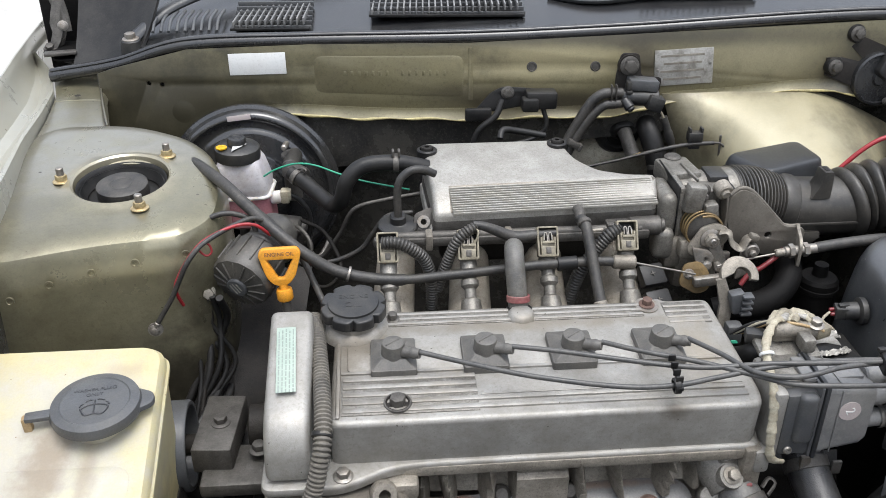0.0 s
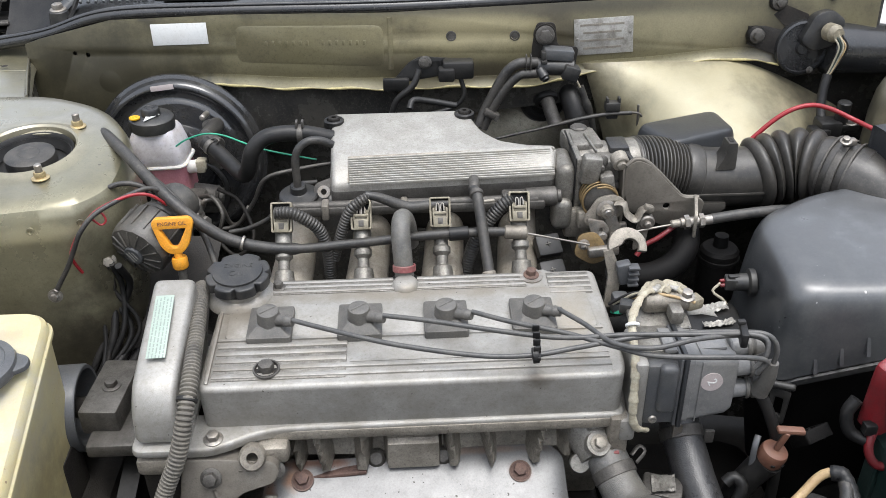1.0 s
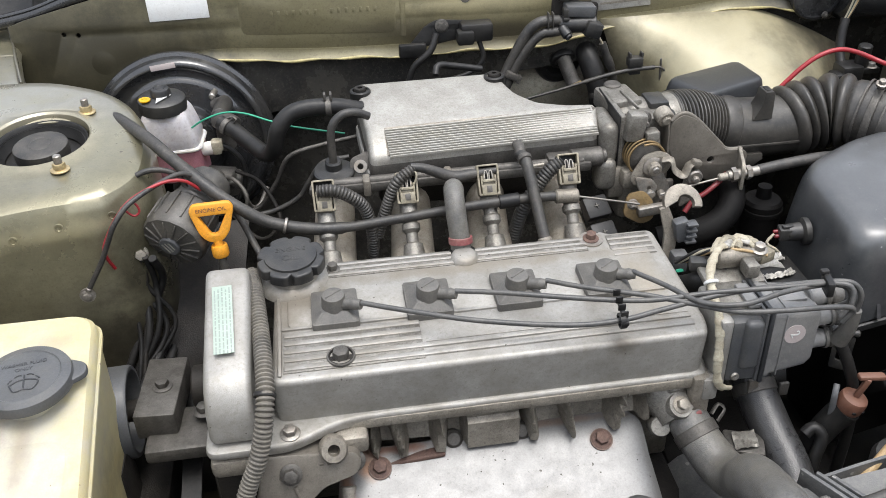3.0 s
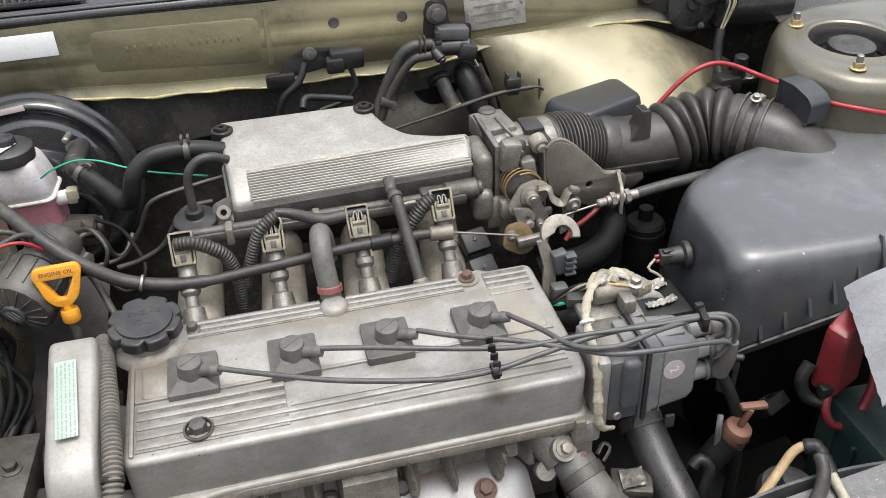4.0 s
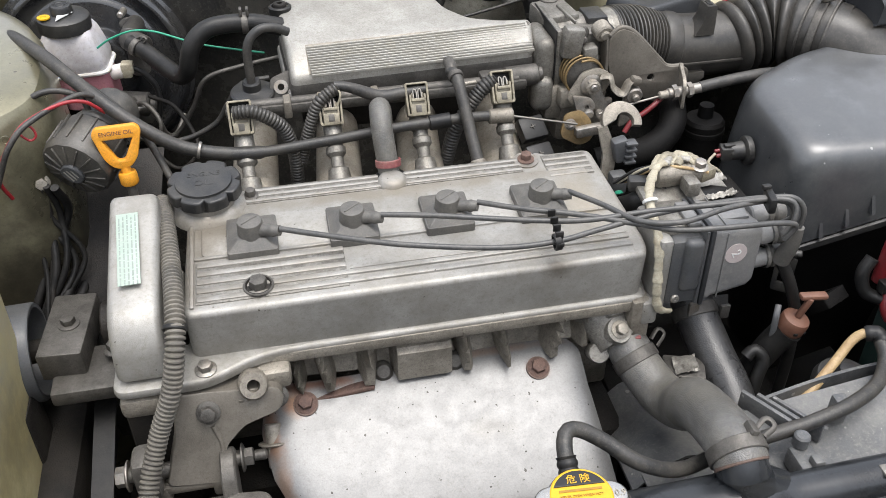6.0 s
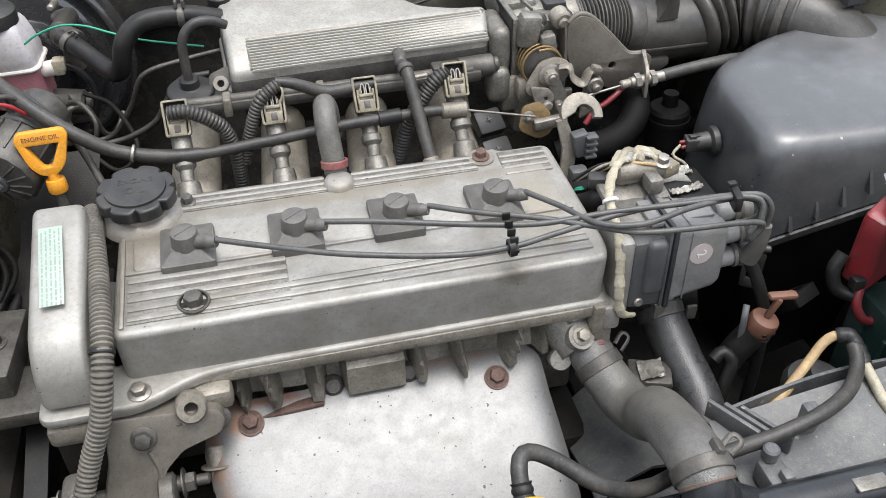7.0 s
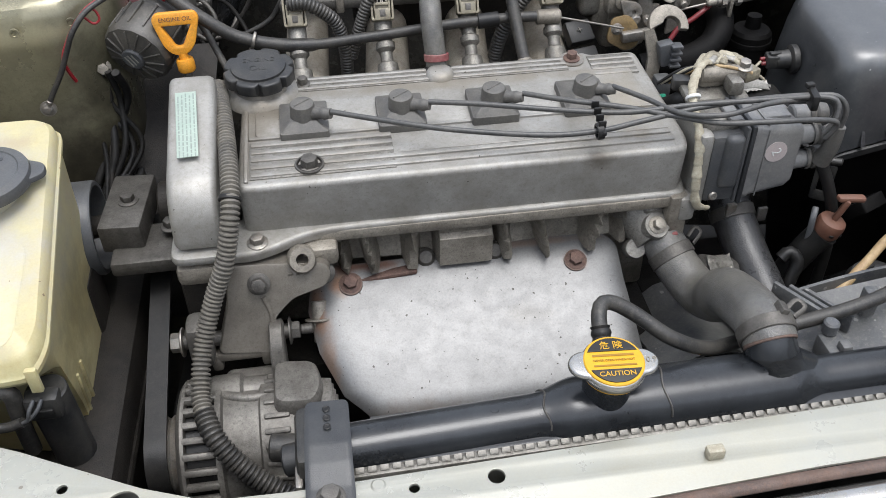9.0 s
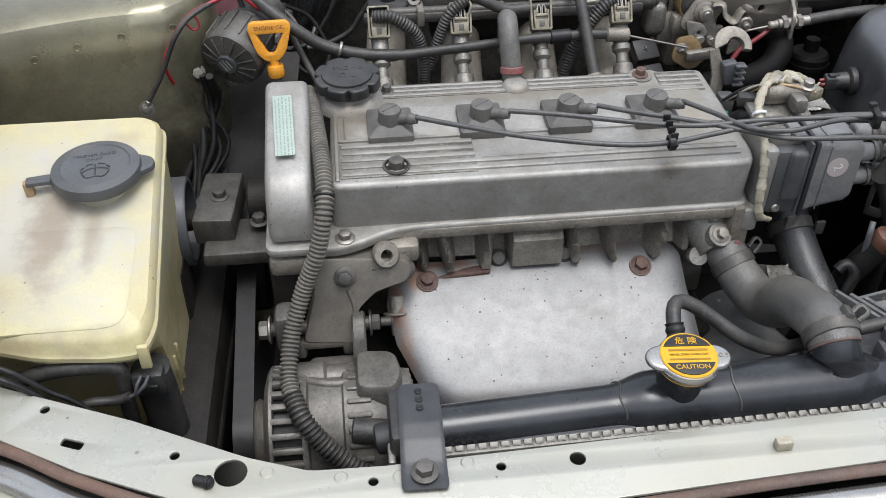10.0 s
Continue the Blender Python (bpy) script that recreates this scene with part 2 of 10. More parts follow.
HOSE = mat("woven_hose_rubber", (0.115, 0.113, 0.107), (0.072, 0.070, 0.066), rough=0.40, scale=120, bump=0.36, fine=420, dirt=(0.14, 0.128, 0.10), damt=0.6, dscale=26, speck=0.4, weave=820)
HOSE_DK = mat("oily_woven_hose", (0.040, 0.040, 0.041), (0.022, 0.022, 0.022), rough=0.30, scale=120, bump=0.24, fine=420, dirt=(0.05, 0.047, 0.043), damt=0.4, dscale=30, speck=0.3, weave=800)
CONDUIT = mat("split_conduit", (0.115, 0.106, 0.092), (0.07, 0.065, 0.056), rough=0.6, scale=60, bump=0.2, dirt=(0.2, 0.18, 0.14), damt=0.5, dscale=50)
ALTER = mat("sooty_alternator_casting", (0.19, 0.179, 0.160), (0.135, 0.126, 0.112), rough=0.5, metal=0.45, scale=36, bump=0.4, fine=900, dirt=(0.04, 0.036, 0.03), damt=0.8, dscale=26, speck=0.5)
LEAD = mat("ignition_lead_silicone", (0.070, 0.070, 0.069), (0.046, 0.046, 0.045), rough=0.42, scale=80, bump=0.1, dirt=(0.11, 0.102, 0.088), damt=0.4, dscale=40)
BOOT = mat("grey_rubber_boot", (0.092, 0.088, 0.081), (0.066, 0.063, 0.058), rough=0.5, scale=90, bump=0.3, dirt=(0.13, 0.12, 0.10), damt=0.5, dscale=50)

# Darker at the left end, under the seal and along the lip; two paler patches.
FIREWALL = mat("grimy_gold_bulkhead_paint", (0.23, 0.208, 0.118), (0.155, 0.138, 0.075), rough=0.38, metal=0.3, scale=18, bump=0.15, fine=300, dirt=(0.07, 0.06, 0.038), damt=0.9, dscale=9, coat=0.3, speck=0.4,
               stain_shade=[((0.23, 0.455, 0.118), (0.17, 0.3, 0.05), (0.34, 0.30, 0.175), 0.8), ((0.52, 0.44, 0.125), (0.13, 0.3, 0.04), (0.31, 0.28, 0.175), 0.6), ((-0.28, 0.48, 0.06), (0.27, 0.3, 0.15), (0.040, 0.036, 0.023), 0.95), ((0.25, 0.45, 0.064), (0.16, 0.3, 0.024), (0.07, 0.06, 0.042), 0.8), ((0.2, 0.47, 0.15), (0.7, 0.3, 0.018), (0.05, 0.045, 0.034), 0.8), ((0.36, 0.45, 0.10), (0.035, 0.3, 0.07), (0.05, 0.042, 0.03), 0.8), ((0.10, 0.46, 0.075), (0.10, 0.3, 0.02), (0.075, 0.065, 0.045), 0.6), ((0.66, 0.45, 0.09), (0.09, 0.3, 0.10), (0.045, 0.039, 0.028), 0.9)], grain=0.10)
WORN_EDGE = mat("worn_yellow_paint_edge", (0.50, 0.43, 0.20), (0.32, 0.27, 0.12), rough=0.45, scale=60, bump=0.3, dirt=(0.10, 0.085, 0.05), damt=0.8, dscale=40, speck=0.4)
# Dark edge patches: soot at the left, painted shade along the top and right.
BARE_GOLD = mat("bare_gold_lower_bulkhead", (0.315, 0.285, 0.188), (0.255, 0.23, 0.145), rough=0.5, metal=0.2, scale=14, bump=0.1, fine=300, dirt=(0.30, 0.26, 0.15), damt=0.6, dscale=10, coat=0.25, speck=0.2, stain_shade=[((0.375, 0.40, 0.03), (0.085, 0.3, 0.2), (0.045, 0.038, 0.026), 0.97), ((0.76, 0.40, 0.05), (0.17, 0.25, 0.16), (0.045, 0.038, 0.027), 0.97), ((0.56, 0.455, 0.085), (0.26, 0.035, 0.026), (0.07, 0.06, 0.04), 0.9), ((0.55, 0.34, 0.0), (0.1, 0.03, 0.03), (0.2, 0.17, 0.10), 0.5)], grain=0.05)
SOOT_GOLD = mat("sooty_speckled_gold_metal", (0.39, 0.36, 0.285), (0.27, 0.245, 0.19), rough=0.36, metal=0.35, scale=26, bump=0.3, fine=300, dirt=(0.11, 0.10, 0.08), damt=0.55, dscale=16, coat=0.3, speck=0.5, chips=(160, (0.42, 0.39, 0.30), 0.2))
# Sky sheen on top, a lit upper side and a shaded foot are painted in.
TOWER = mat("shaded_gold_paint", (0.235, 0.219, 0.145), (0.165, 0.151, 0.095), rough=0.30, metal=0.5, scale=22, bump=0.12, fine=300, dirt=(0.10, 0.09, 0.06), damt=0.7, dscale=9, coat=0.5, speck=0.35, chips=(70, (0.06, 0.05, 0.035)),
            stain_shade=[((-0.33, 0.27, 0.08), (0.18, 0.26, 0.035), (0.30, 0.295, 0.27), 0.7), ((-0.30, 0.245, 0.064), (0.078, 0.078, 0.03), (0.40, 0.345, 0.20), 0.75), ((-0.37, 0.19, 0.06), (0.05, 0.035, 0.03), (0.13, 0.12, 0.085), 0.6), ((-0.25, 0.12, 0.02), (0.14, 0.025, 0.012), (0.40, 0.36, 0.225), 0.65), ((-0.27, 0.15, 0.03), (0.05, 0.05, 0.02), (0.42, 0.38, 0.24), 0.6), ((-0.31, 0.10, -0.135), (0.22, 0.10, 0.05), (0.07, 0.062, 0.044), 0.75), ((-0.20, 0.12, -0.05), (0.035, 0.06, 0.10), (0.05, 0.045, 0.03), 0.7), ((-0.20, 0.20, -0.13), (0.09, 0.2, 0.10), (0.045, 0.04, 0.03), 0.9), ((0.83, 0.28, 0.10), (0.10, 0.12, 0.02), (0.36, 0.34, 0.27), 0.5), ((0.72, 0.30, 0.03), (0.09, 0.16, 0.07), (0.055, 0.048, 0.033), 0.95), ((0.80, 0.16, 0.05), (0.2, 0.05, 0.06), (0.06, 0.052, 0.036), 0.9)], grain=0.08)
# Sooty half-tone copy of TOWER; the pale top patch paints in sheen.
TOWER_DIM = mat("sooty_gold_paint", (0.17, 0.158, 0.115), (0.105, 0.097, 0.068), rough=0.36, metal=0.4, scale=22, bump=0.12, fine=300, dirt=(0.05, 0.045, 0.032), damt=0.85, dscale=11, coat=0.5, speck=0.4, chips=(70, (0.06, 0.05, 0.035)), stain_shade=[((0.84, 0.29, 0.10), (0.11, 0.12, 0.03), (0.24, 0.23, 0.195), 0.6)], grain=0.08)
PALE = mat("pale_gold_body_paint", (0.345, 0.342, 0.298), (0.315, 0.312, 0.27), rough=0.30, metal=0.2, scale=14, bump=0.03, dirt=(0.36, 0.33, 0.24), damt=0.5, dscale=12, coat=0.5, speck=0.2, chips=(70, (0.16, 0.14, 0.11)), grain=0.04)
BLACK_SHEET = mat("sooty_bulkhead_mat", (0.042, 0.0405, 0.038), (0.022, 0.0212, 0.020), rough=0.26, scale=20, bump=0.5, fine=250, dirt=(0.11, 0.10, 0.08), damt=0.55, dscale=16, speck=0.4)
WALLS = mat("grey_render", (0.52, 0.515, 0.50), (0.45, 0.445, 0.43), rough=0.9, scale=1.5, bump=0.4, fine=60, dirt=(0.10, 0.095, 0.09), damt=0.5, dscale=0.6)
GROUND = mat("worn_concrete", (0.52, 0.51, 0.49), (0.45, 0.44, 0.42), rough=0.85, scale=3, bump=0.5, fine=120, dirt=(0.16, 0.15, 0.14), damt=0.5, dscale=0.8)
YELLOWED = mat("yellowed_polyethylene", (0.47, 0.43, 0.245), (0.41, 0.36, 0.18), rough=0.40, scale=38, bump=0.15, fine=500, dirt=(0.40, 0.31, 0.15), damt=0.6, dscale=13, sss=0.2, stain_shade=[((-0.30, -0.10, -0.03), (0.125, 0.145, 0.2), (0.42, 0.402, 0.35), 0.95), ((-0.30, -0.115, -0.04), (0.030, 0.075, 0.1), (0.24, 0.195, 0.14), 0.85), ((-0.265, -0.118, -0.04), (0.013, 0.05, 0.1), (0.24, 0.20, 0.145), 0.65), ((-0.345, -0.17, -0.06), (0.05, 0.02, 0.1), (0.36, 0.29, 0.15), 0.5), ((-0.245, -0.02, 0.0), (0.03, 0.012, 0.03), (0.34, 0.26, 0.15), 0.5), ((-0.212, -0.10, -0.14), (0.012, 0.10, 0.06), (0.20, 0.165, 0.075), 0.75), ((-0.212, -0.15, -0.19), (0.014, 0.05, 0.03), (0.09, 0.075, 0.04), 0.8), ((-0.30, -0.205, -0.09), (0.12, 0.016, 0.02), (0.24, 0.175, 0.09), 0.6)], chips=(80, (0.2, 0.15, 0.09)), grain=0.04)
MILKY = mat("milky_polypropylene", (0.70, 0.68, 0.65), (0.60, 0.57, 0.54), rough=0.4, scale=18, bump=0.1, dirt=(0.35, 0.31, 0.27), damt=0.6, dscale=30, sss=0.2, grain=0.04)
PINK = mat("red_fluid_in_plastic", (0.40, 0.19, 0.21), (0.30, 0.12, 0.145), rough=0.4, scale=20, bump=0.1, dirt=(0.22, 0.09, 0.09), damt=0.4, dscale=30, sss=0.2)
ORANGE = mat("orange_plastic", (0.80, 0.36, 0.03), (0.70, 0.28, 0.02), rough=0.4, scale=60, bump=0.1, dirt=(0.3, 0.13, 0.03), damt=0.5, dscale=60)
BROWN = mat("faded_brown_plastic", (0.1564, 0.068, 0.0408), (0.1156, 0.051, 0.03196), rough=0.55, scale=60, bump=0.2, dirt=(0.13, 0.08, 0.06), damt=0.5, dscale=60)
TAN = mat("tan_sleeve", (0.42, 0.31, 0.165), (0.34, 0.24, 0.12), rough=0.55, scale=80, bump=0.3, dirt=(0.2, 0.12, 0.06), damt=0.6, dscale=60)
CREAM = mat("cream_tape", (0.425, 0.3952, 0.306), (0.289, 0.2635, 0.1955), rough=0.55, scale=90, bump=0.4, dirt=(0.17, 0.13, 0.08), damt=0.6, dscale=60)
RED = mat("red_plastic", (0.19, 0.013, 0.017), (0.14, 0.011, 0.014), rough=0.38, scale=40, bump=0.1, dirt=(0.08, 0.035, 0.034), damt=0.6, dscale=30)
RESV = mat("greyed_translucent_plastic", (0.52, 0.505, 0.51), (0.43, 0.41, 0.42), rough=0.38, scale=18, bump=0.1, dirt=(0.20, 0.17, 0.15), damt=0.7, dscale=30, sss=0.2, grain=0.04)
CAPGREY = mat("weathered_cap_plastic", (0.165, 0.165, 0.164), (0.122, 0.122, 0.121), rough=0.36, scale=40, bump=0.25, dirt=(0.25, 0.24, 0.22), damt=0.5, dscale=30, speck=0.35, grain=0.08)
FADED = mat("faded_sticker", (0.47, 0.41, 0.395), (0.40, 0.345, 0.33), rough=0.45, scale=90, bump=0.05, dirt=(0.34, 0.30, 0.29), damt=0.6, dscale=90, grain=0.08)
SHROUD = mat("scuffed_shroud_plastic", (0.080, 0.083, 0.087), (0.050, 0.052, 0.055), rough=0.40, scale=26, bump=0.3, dirt=(0.17, 0.165, 0.15), damt=0.75, dscale=18, speck=0.5, chips=(110, (0.24, 0.235, 0.22), 0.25), grain=0.14)
CANGREY = mat("dusty_canister_plastic", (0.046, 0.044, 0.041), (0.028, 0.027, 0.025), rough=0.42, scale=40, bump=0.25, fine=1400, dirt=(0.15, 0.135, 0.11), damt=0.5, dscale=26, speck=0.3)
REDWIRE = mat("red_cable", (0.32, 0.018, 0.026), (0.25, 0.014, 0.018), rough=0.4, scale=60, bump=0.1, dirt=(0.15, 0.04, 0.04), damt=0.3, dscale=40)
PINKBAND = mat("dull_red_band", (0.24, 0.06, 0.062), (0.16, 0.05, 0.05), rough=0.5, scale=120, dirt=(0.2, 0.16, 0.13), damt=0.6, dscale=60)
GREENWIRE = mat("green_wire", (0.03, 0.32, 0.19), rough=0.45, scale=60, bump=0)
YELLOWWIRE = mat("yellow_wire", (0.72, 0.58, 0.05), rough=0.45, scale=60, bump=0)
GREENCASE = mat("dark_green_battery_case", (0.006, 0.024, 0.020), rough=0.5, scale=30, dirt=(0.05, 0.06, 0.05), damt=0.5)
YELLOW = mat("yellow_label", (0.60, 0.335, 0.006), (0.53, 0.29, 0.006), rough=0.4, scale=50, bump=0, grain=0.04)
BLACKINK = mat("black_ink", (0.015, 0.015, 0.014), rough=0.5, scale=40, bump=0)
WHITE = mat("white_sticker", (0.72, 0.72, 0.70), (0.62, 0.63, 0.62), rough=0.45, scale=40, bump=0.05, dirt=(0.42, 0.42, 0.40), damt=0.5, dscale=40, grain=0.04)
MINT = mat("pale_green_label", (0.30, 0.375, 0.315), (0.26, 0.325, 0.275), rough=0.45, scale=50, bump=0.05, dirt=(0.35, 0.38, 0.33), damt=0.5, dscale=40, grain=0.06)
PLATE = mat("scuffed_id_plate", (0.52, 0.51, 0.48), (0.2, 0.19, 0.165), rough=0.5, metal=0.5, scale=60, bump=0.3, dirt=(0.3, 0.29, 0.26), damt=0.7, dscale=60)
GREYINK = mat("grey_print", (0.25, 0.29, 0.265), rough=0.6, scale=40, bump=0)
LABELINK = mat("faded_label_print", (0.30, 0.155, 0.010), (0.25, 0.13, 0.008), rough=0.45, scale=80, bump=0, grain=0.04)
CHROME = mat("bright_trim", (0.44, 0.435, 0.42), (0.33, 0.325, 0.31), rough=0.27, metal=0.9, scale=30, bump=0.05, dirt=(0.4, 0.36, 0.28), damt=0.4, dscale=20, grain=0.05)
BRACKET = mat("dusty_brown_steel", (0.20, 0.182, 0.155), (0.155, 0.14, 0.117), rough=0.5, metal=0.4, scale=22, bump=0.35, fine=900, dirt=(0.085, 0.075, 0.06), damt=0.6, dscale=16, speck=0.4, grain=0.10)
BRASS = mat("bronze_spring", (0.30, 0.205, 0.09), (0.17, 0.12, 0.06), rough=0.5, metal=0.5, scale=120, dirt=GRIME, damt=0.5, dscale=60)
ARROW = mat("pale_moulding_line", (0.24, 0.23, 0.20), rough=0.6, scale=40, bump=0)


# ---- building helpers ----
def smooth(me, angle=35):
    me.shade_smooth()
    me.set_sharp_from_angle(angle=radians(angle))


def part(name, bm, material, parent=None, label=""):
    """Links a bmesh as one mesh object under a thing or a part."""
    me = bpy.data.meshes.new(name)
    bm.to_mesh(me)
    bm.free()
    smooth(me)
    me.materials.append(material)
    ob = new(name, me)
    if parent is not None:
        ob.parent = parent
        ob.matrix_parent_inverse = parent_inverse(parent)
    if label:
        tagged(ob, label)
    return ob


def parent_inverse(parent):
    return parent.matrix_basis.inverted() if parent.parent is None else Matrix.Identity(4)


def thing(name, base, label, category, group="", kind=""):
    ob = new(name)
    ob.empty_display_size = 0.01
    ob.location = base
    ob.matrix_basis = Matrix.Translation(base)
    return tagged(ob, label, category, group, kind)


def solid(name, bm, material, label, category, group="", kind=""):
    """A thing that is one mesh."""
    return tagged(part(name, bm, material), label, category, group, kind)


I4 = Matrix.Identity(4)


def orient(axis, spin=0):
    return Vector(axis).to_track_quat("Z", "Y").to_matrix().to_4x4() @ Matrix.Rotation(radians(spin), 4, "Z")


def at(p, axis=(0, 0, 1), spin=0):
    return Matrix.Translation(p) @ orient(axis, spin)


def join(*bms):
    out = bmesh.new()
    for b in bms:
        me = bpy.data.meshes.new("tmp")
        b.to_mesh(me)
        b.free()
        out.from_mesh(me)
        bpy.data.meshes.remove(me)
    return out


def box(c, s, bev=0.002, m=I4, segs=2):
    bm = bmesh.new()
    bmesh.ops.create_cube(bm, size=1)
    bmesh.ops.scale(bm, vec=s, verts=bm.verts)
    if bev:
        bmesh.ops.bevel(bm, geom=bm.edges[:], offset=min(bev, 0.45 * min(s)), segments=segs, profile=0.5, affect="EDGES")
    bm.transform(Matrix.Translation(c) @ m)
    return bm


def rounded(pts, r, n=4):
    """The outline with its corners rounded."""
    out = []
    for i, p in enumerate(pts):
        a, b, c = Vector(pts[i - 1]), Vector(p), Vector(pts[(i + 1) % len(pts)])
        d = min(r, 0.45 * (a - b).length, 0.45 * (c - b).length)
        p0, p1 = b + (a - b).normalized() * d, b + (c - b).normalized() * d
        for k in range(n + 1):
            t = k / n
            out.append(tuple(p0 * (1 - t) ** 2 + b * 2 * t * (1 - t) + p1 * t * t))
    return out


def prism(pts, h0, h1, bev=0.002, m=I4, segs=2, bottom=False):
    """An outline drawn up from h0 to h1, its edges rounded."""
    bm = bmesh.new()
    lo = [bm.verts.new((x, y, h0)) for x, y in pts]
    hi = [bm.verts.new((x, y, h1)) for x, y in pts]
    n = len(pts)
    bm.faces.new(lo[::-1])
    top = bm.faces.new(hi)
    for i in range(n):
        bm.faces.new((lo[i], lo[(i + 1) % n], hi[(i + 1) % n], hi[i]))
    bmesh.ops.recalc_face_normals(bm, faces=bm.faces)
    if bev:
        es = list(top.edges)
        if bottom:
            es += [e for e in bm.edges if all(v in set(lo) for v in e.verts)]
        bmesh.ops.bevel(bm, geom=es, offset=bev, segments=segs, profile=0.5, affect="EDGES", clamp_overlap=True)
    bm.transform(m)
    return bm


def lathe(profile, m=I4, segs=24):
    """A turned form from (radius, height) pairs."""
    bm = bmesh.new()
    rings = []
    for r, h in profile:
        if r < 1e-6:
            rings.append([bm.verts.new((0, 0, h))])
        else:
            rings.append([bm.verts.new((r * math.cos(2 * math.pi * k / segs), r * math.sin(2 * math.pi * k / segs), h)) for k in range(segs)])
    for a, b in zip(rings, rings[1:]):
        for k in range(segs):
            q = [a[k % len(a)], a[(k + 1) % len(a)], b[(k + 1) % len(b)], b[k % len(b)]]
            q = [v for i, v in enumerate(q) if v not in q[:i]]
            if len(q) > 2:
                bm.faces.new(q)
    bmesh.ops.recalc_face_normals(bm, faces=bm.faces)
    bm.transform(m)
    return bm


def cyl(p0, p1, r, r1=None, bev=0.0015, segs=20):
    p0, p1 = Vector(p0), Vector(p1)
    h = (p1 - p0).length
    r1 = r if r1 is None else r1
    bev = min(bev, 0.4 * h, 0.4 * r, 0.4 * r1)
    return lathe([(0, 0), (r - bev, 0), (r, bev), (r1, h - bev), (r1 - bev, h), (0, h)], at(p0, p1 - p0), segs)


def ringof(p, axis, r, w, t, segs=28):
    """A band or a clamp round an axis: outer radius r, width w, thickness t."""
    return lathe([(r - t, -w / 2), (r - 0.0005, -w / 2), (r, -w / 2 + 0.0006), (r, w / 2 - 0.0006), (r - 0.0005, w / 2), (r - t, w / 2), (r - t, -w / 2)], at(p, axis), segs)


def curve_points(pts, step):
    """Points evenly along the smooth curve through pts."""
    P = [Vector(p) for p in pts]
    P = [P[0] * 2 - P[1]] + P + [P[-1] * 2 - P[-2]]
    raw = []
    for i in range(1, len(P) - 2):
        a, b, c, d = P[i - 1:i + 3]
        for k in range(24):
            t = k / 24
            raw.append(0.5 * (2 * b + (c - a) * t + (2 * a - 5 * b + 4 * c - d) * t * t + (3 * b - a - 3 * c + d) * t ** 3))
    raw.append(P[-2])
    acc = [0]
    for a, b in zip(raw, raw[1:]):
        acc.append(acc[-1] + (b - a).length)
    n = max(2, round(acc[-1] / step))
    out, j = [], 0
    for k in range(n + 1):
        s = acc[-1] * k / n
        while j < len(acc) - 2 and acc[j + 1] < s:
            j += 1
        f = (s - acc[j]) / max(1e-9, acc[j + 1] - acc[j])
        out.append(raw[j].lerp(raw[j + 1], f))
    return out, acc[-1]


def tube(pts, r, segs=12, step=None, flat=1.0):
    """A hose through pts; r is a radius or a function of the way along (0 to 1) and of the length in metres."""
    rr = r if callable(r) else (lambda u, s: r)
    segs = max(segs, 12)
    q, length = curve_points(pts, step or max(0.003, rr(0.5, 0) * 0.7))
    bm = bmesh.new()
    up = Vector((0.02, 0.03, 1))
    rings, n = [], len(q)
    side = None
    for i, p in enumerate(q):
        d = (q[min(i + 1, n - 1)] - q[max(i - 1, 0)]).normalized()
        side = (up.cross(d) if side is None else side - d * side.dot(d)).normalized()
        if side.length < 0.1:
            side = Vector((1, 0, 0))
        o = d.cross(side)
        rad = rr(i / (n - 1), length * i / (n - 1))
        rings.append([bm.verts.new(p + rad * (math.cos(2 * math.pi * k / segs) * side + flat * math.sin(2 * math.pi * k / segs) * o)) for k in range(segs)])
    for a, b in zip(rings, rings[1:]):
        for k in range(segs):
            bm.faces.new((a[k], a[(k + 1) % segs], b[(k + 1) % segs], b[k]))
    bm.faces.new(rings[0][::-1])
    bm.faces.new(rings[-1])
    bmesh.ops.recalc_face_normals(bm, faces=bm.faces)
    return bm


def ribbed(pts, r, pitch, depth, segs=14):
    """A corrugated hose: rounded rings one pitch apart."""
    return tube(pts, lambda u, s: r - depth * (0.5 - 0.5 * math.cos(2 * math.pi * s / pitch)) ** 2, segs, pitch / 6)


def hexhead(p, axis, r, h=None, flange=True, spin=10):
    """A bolt head with its washer."""
    h = h or r * 1.0
    pts = [(r * math.cos(math.pi * k / 3), r * math.sin(math.pi * k / 3)) for k in range(6)]
    m = at(p, axis, spin)
    f = 0.25 * r if flange else 0
    b = prism(pts, f, f + h, r * 0.12, m, 2)
    return join(b, lathe([(0, 0), (r * 1.5, 0), (r * 1.5, f * 0.6), (r * 1.2, f * 1.2), (0, f * 1.2)], m, 20)) if flange else b


def grid(f, nu, nv, thick=0.0):
    """A sheet from f(u, v), u and v from 0 to 1; thick gives it a back."""
    bm = bmesh.new()
    vs = [[bm.verts.new(f(i / nu, j / nv)) for j in range(nv + 1)] for i in range(nu + 1)]
    for i in range(nu):
        for j in range(nv):
            bm.faces.new((vs[i][j], vs[i + 1][j], vs[i + 1][j + 1], vs[i][j + 1]))
    bmesh.ops.recalc_face_normals(bm, faces=bm.faces)
    if thick:
        bmesh.ops.solidify(bm, geom=bm.faces[:], thickness=thick)
    return bm


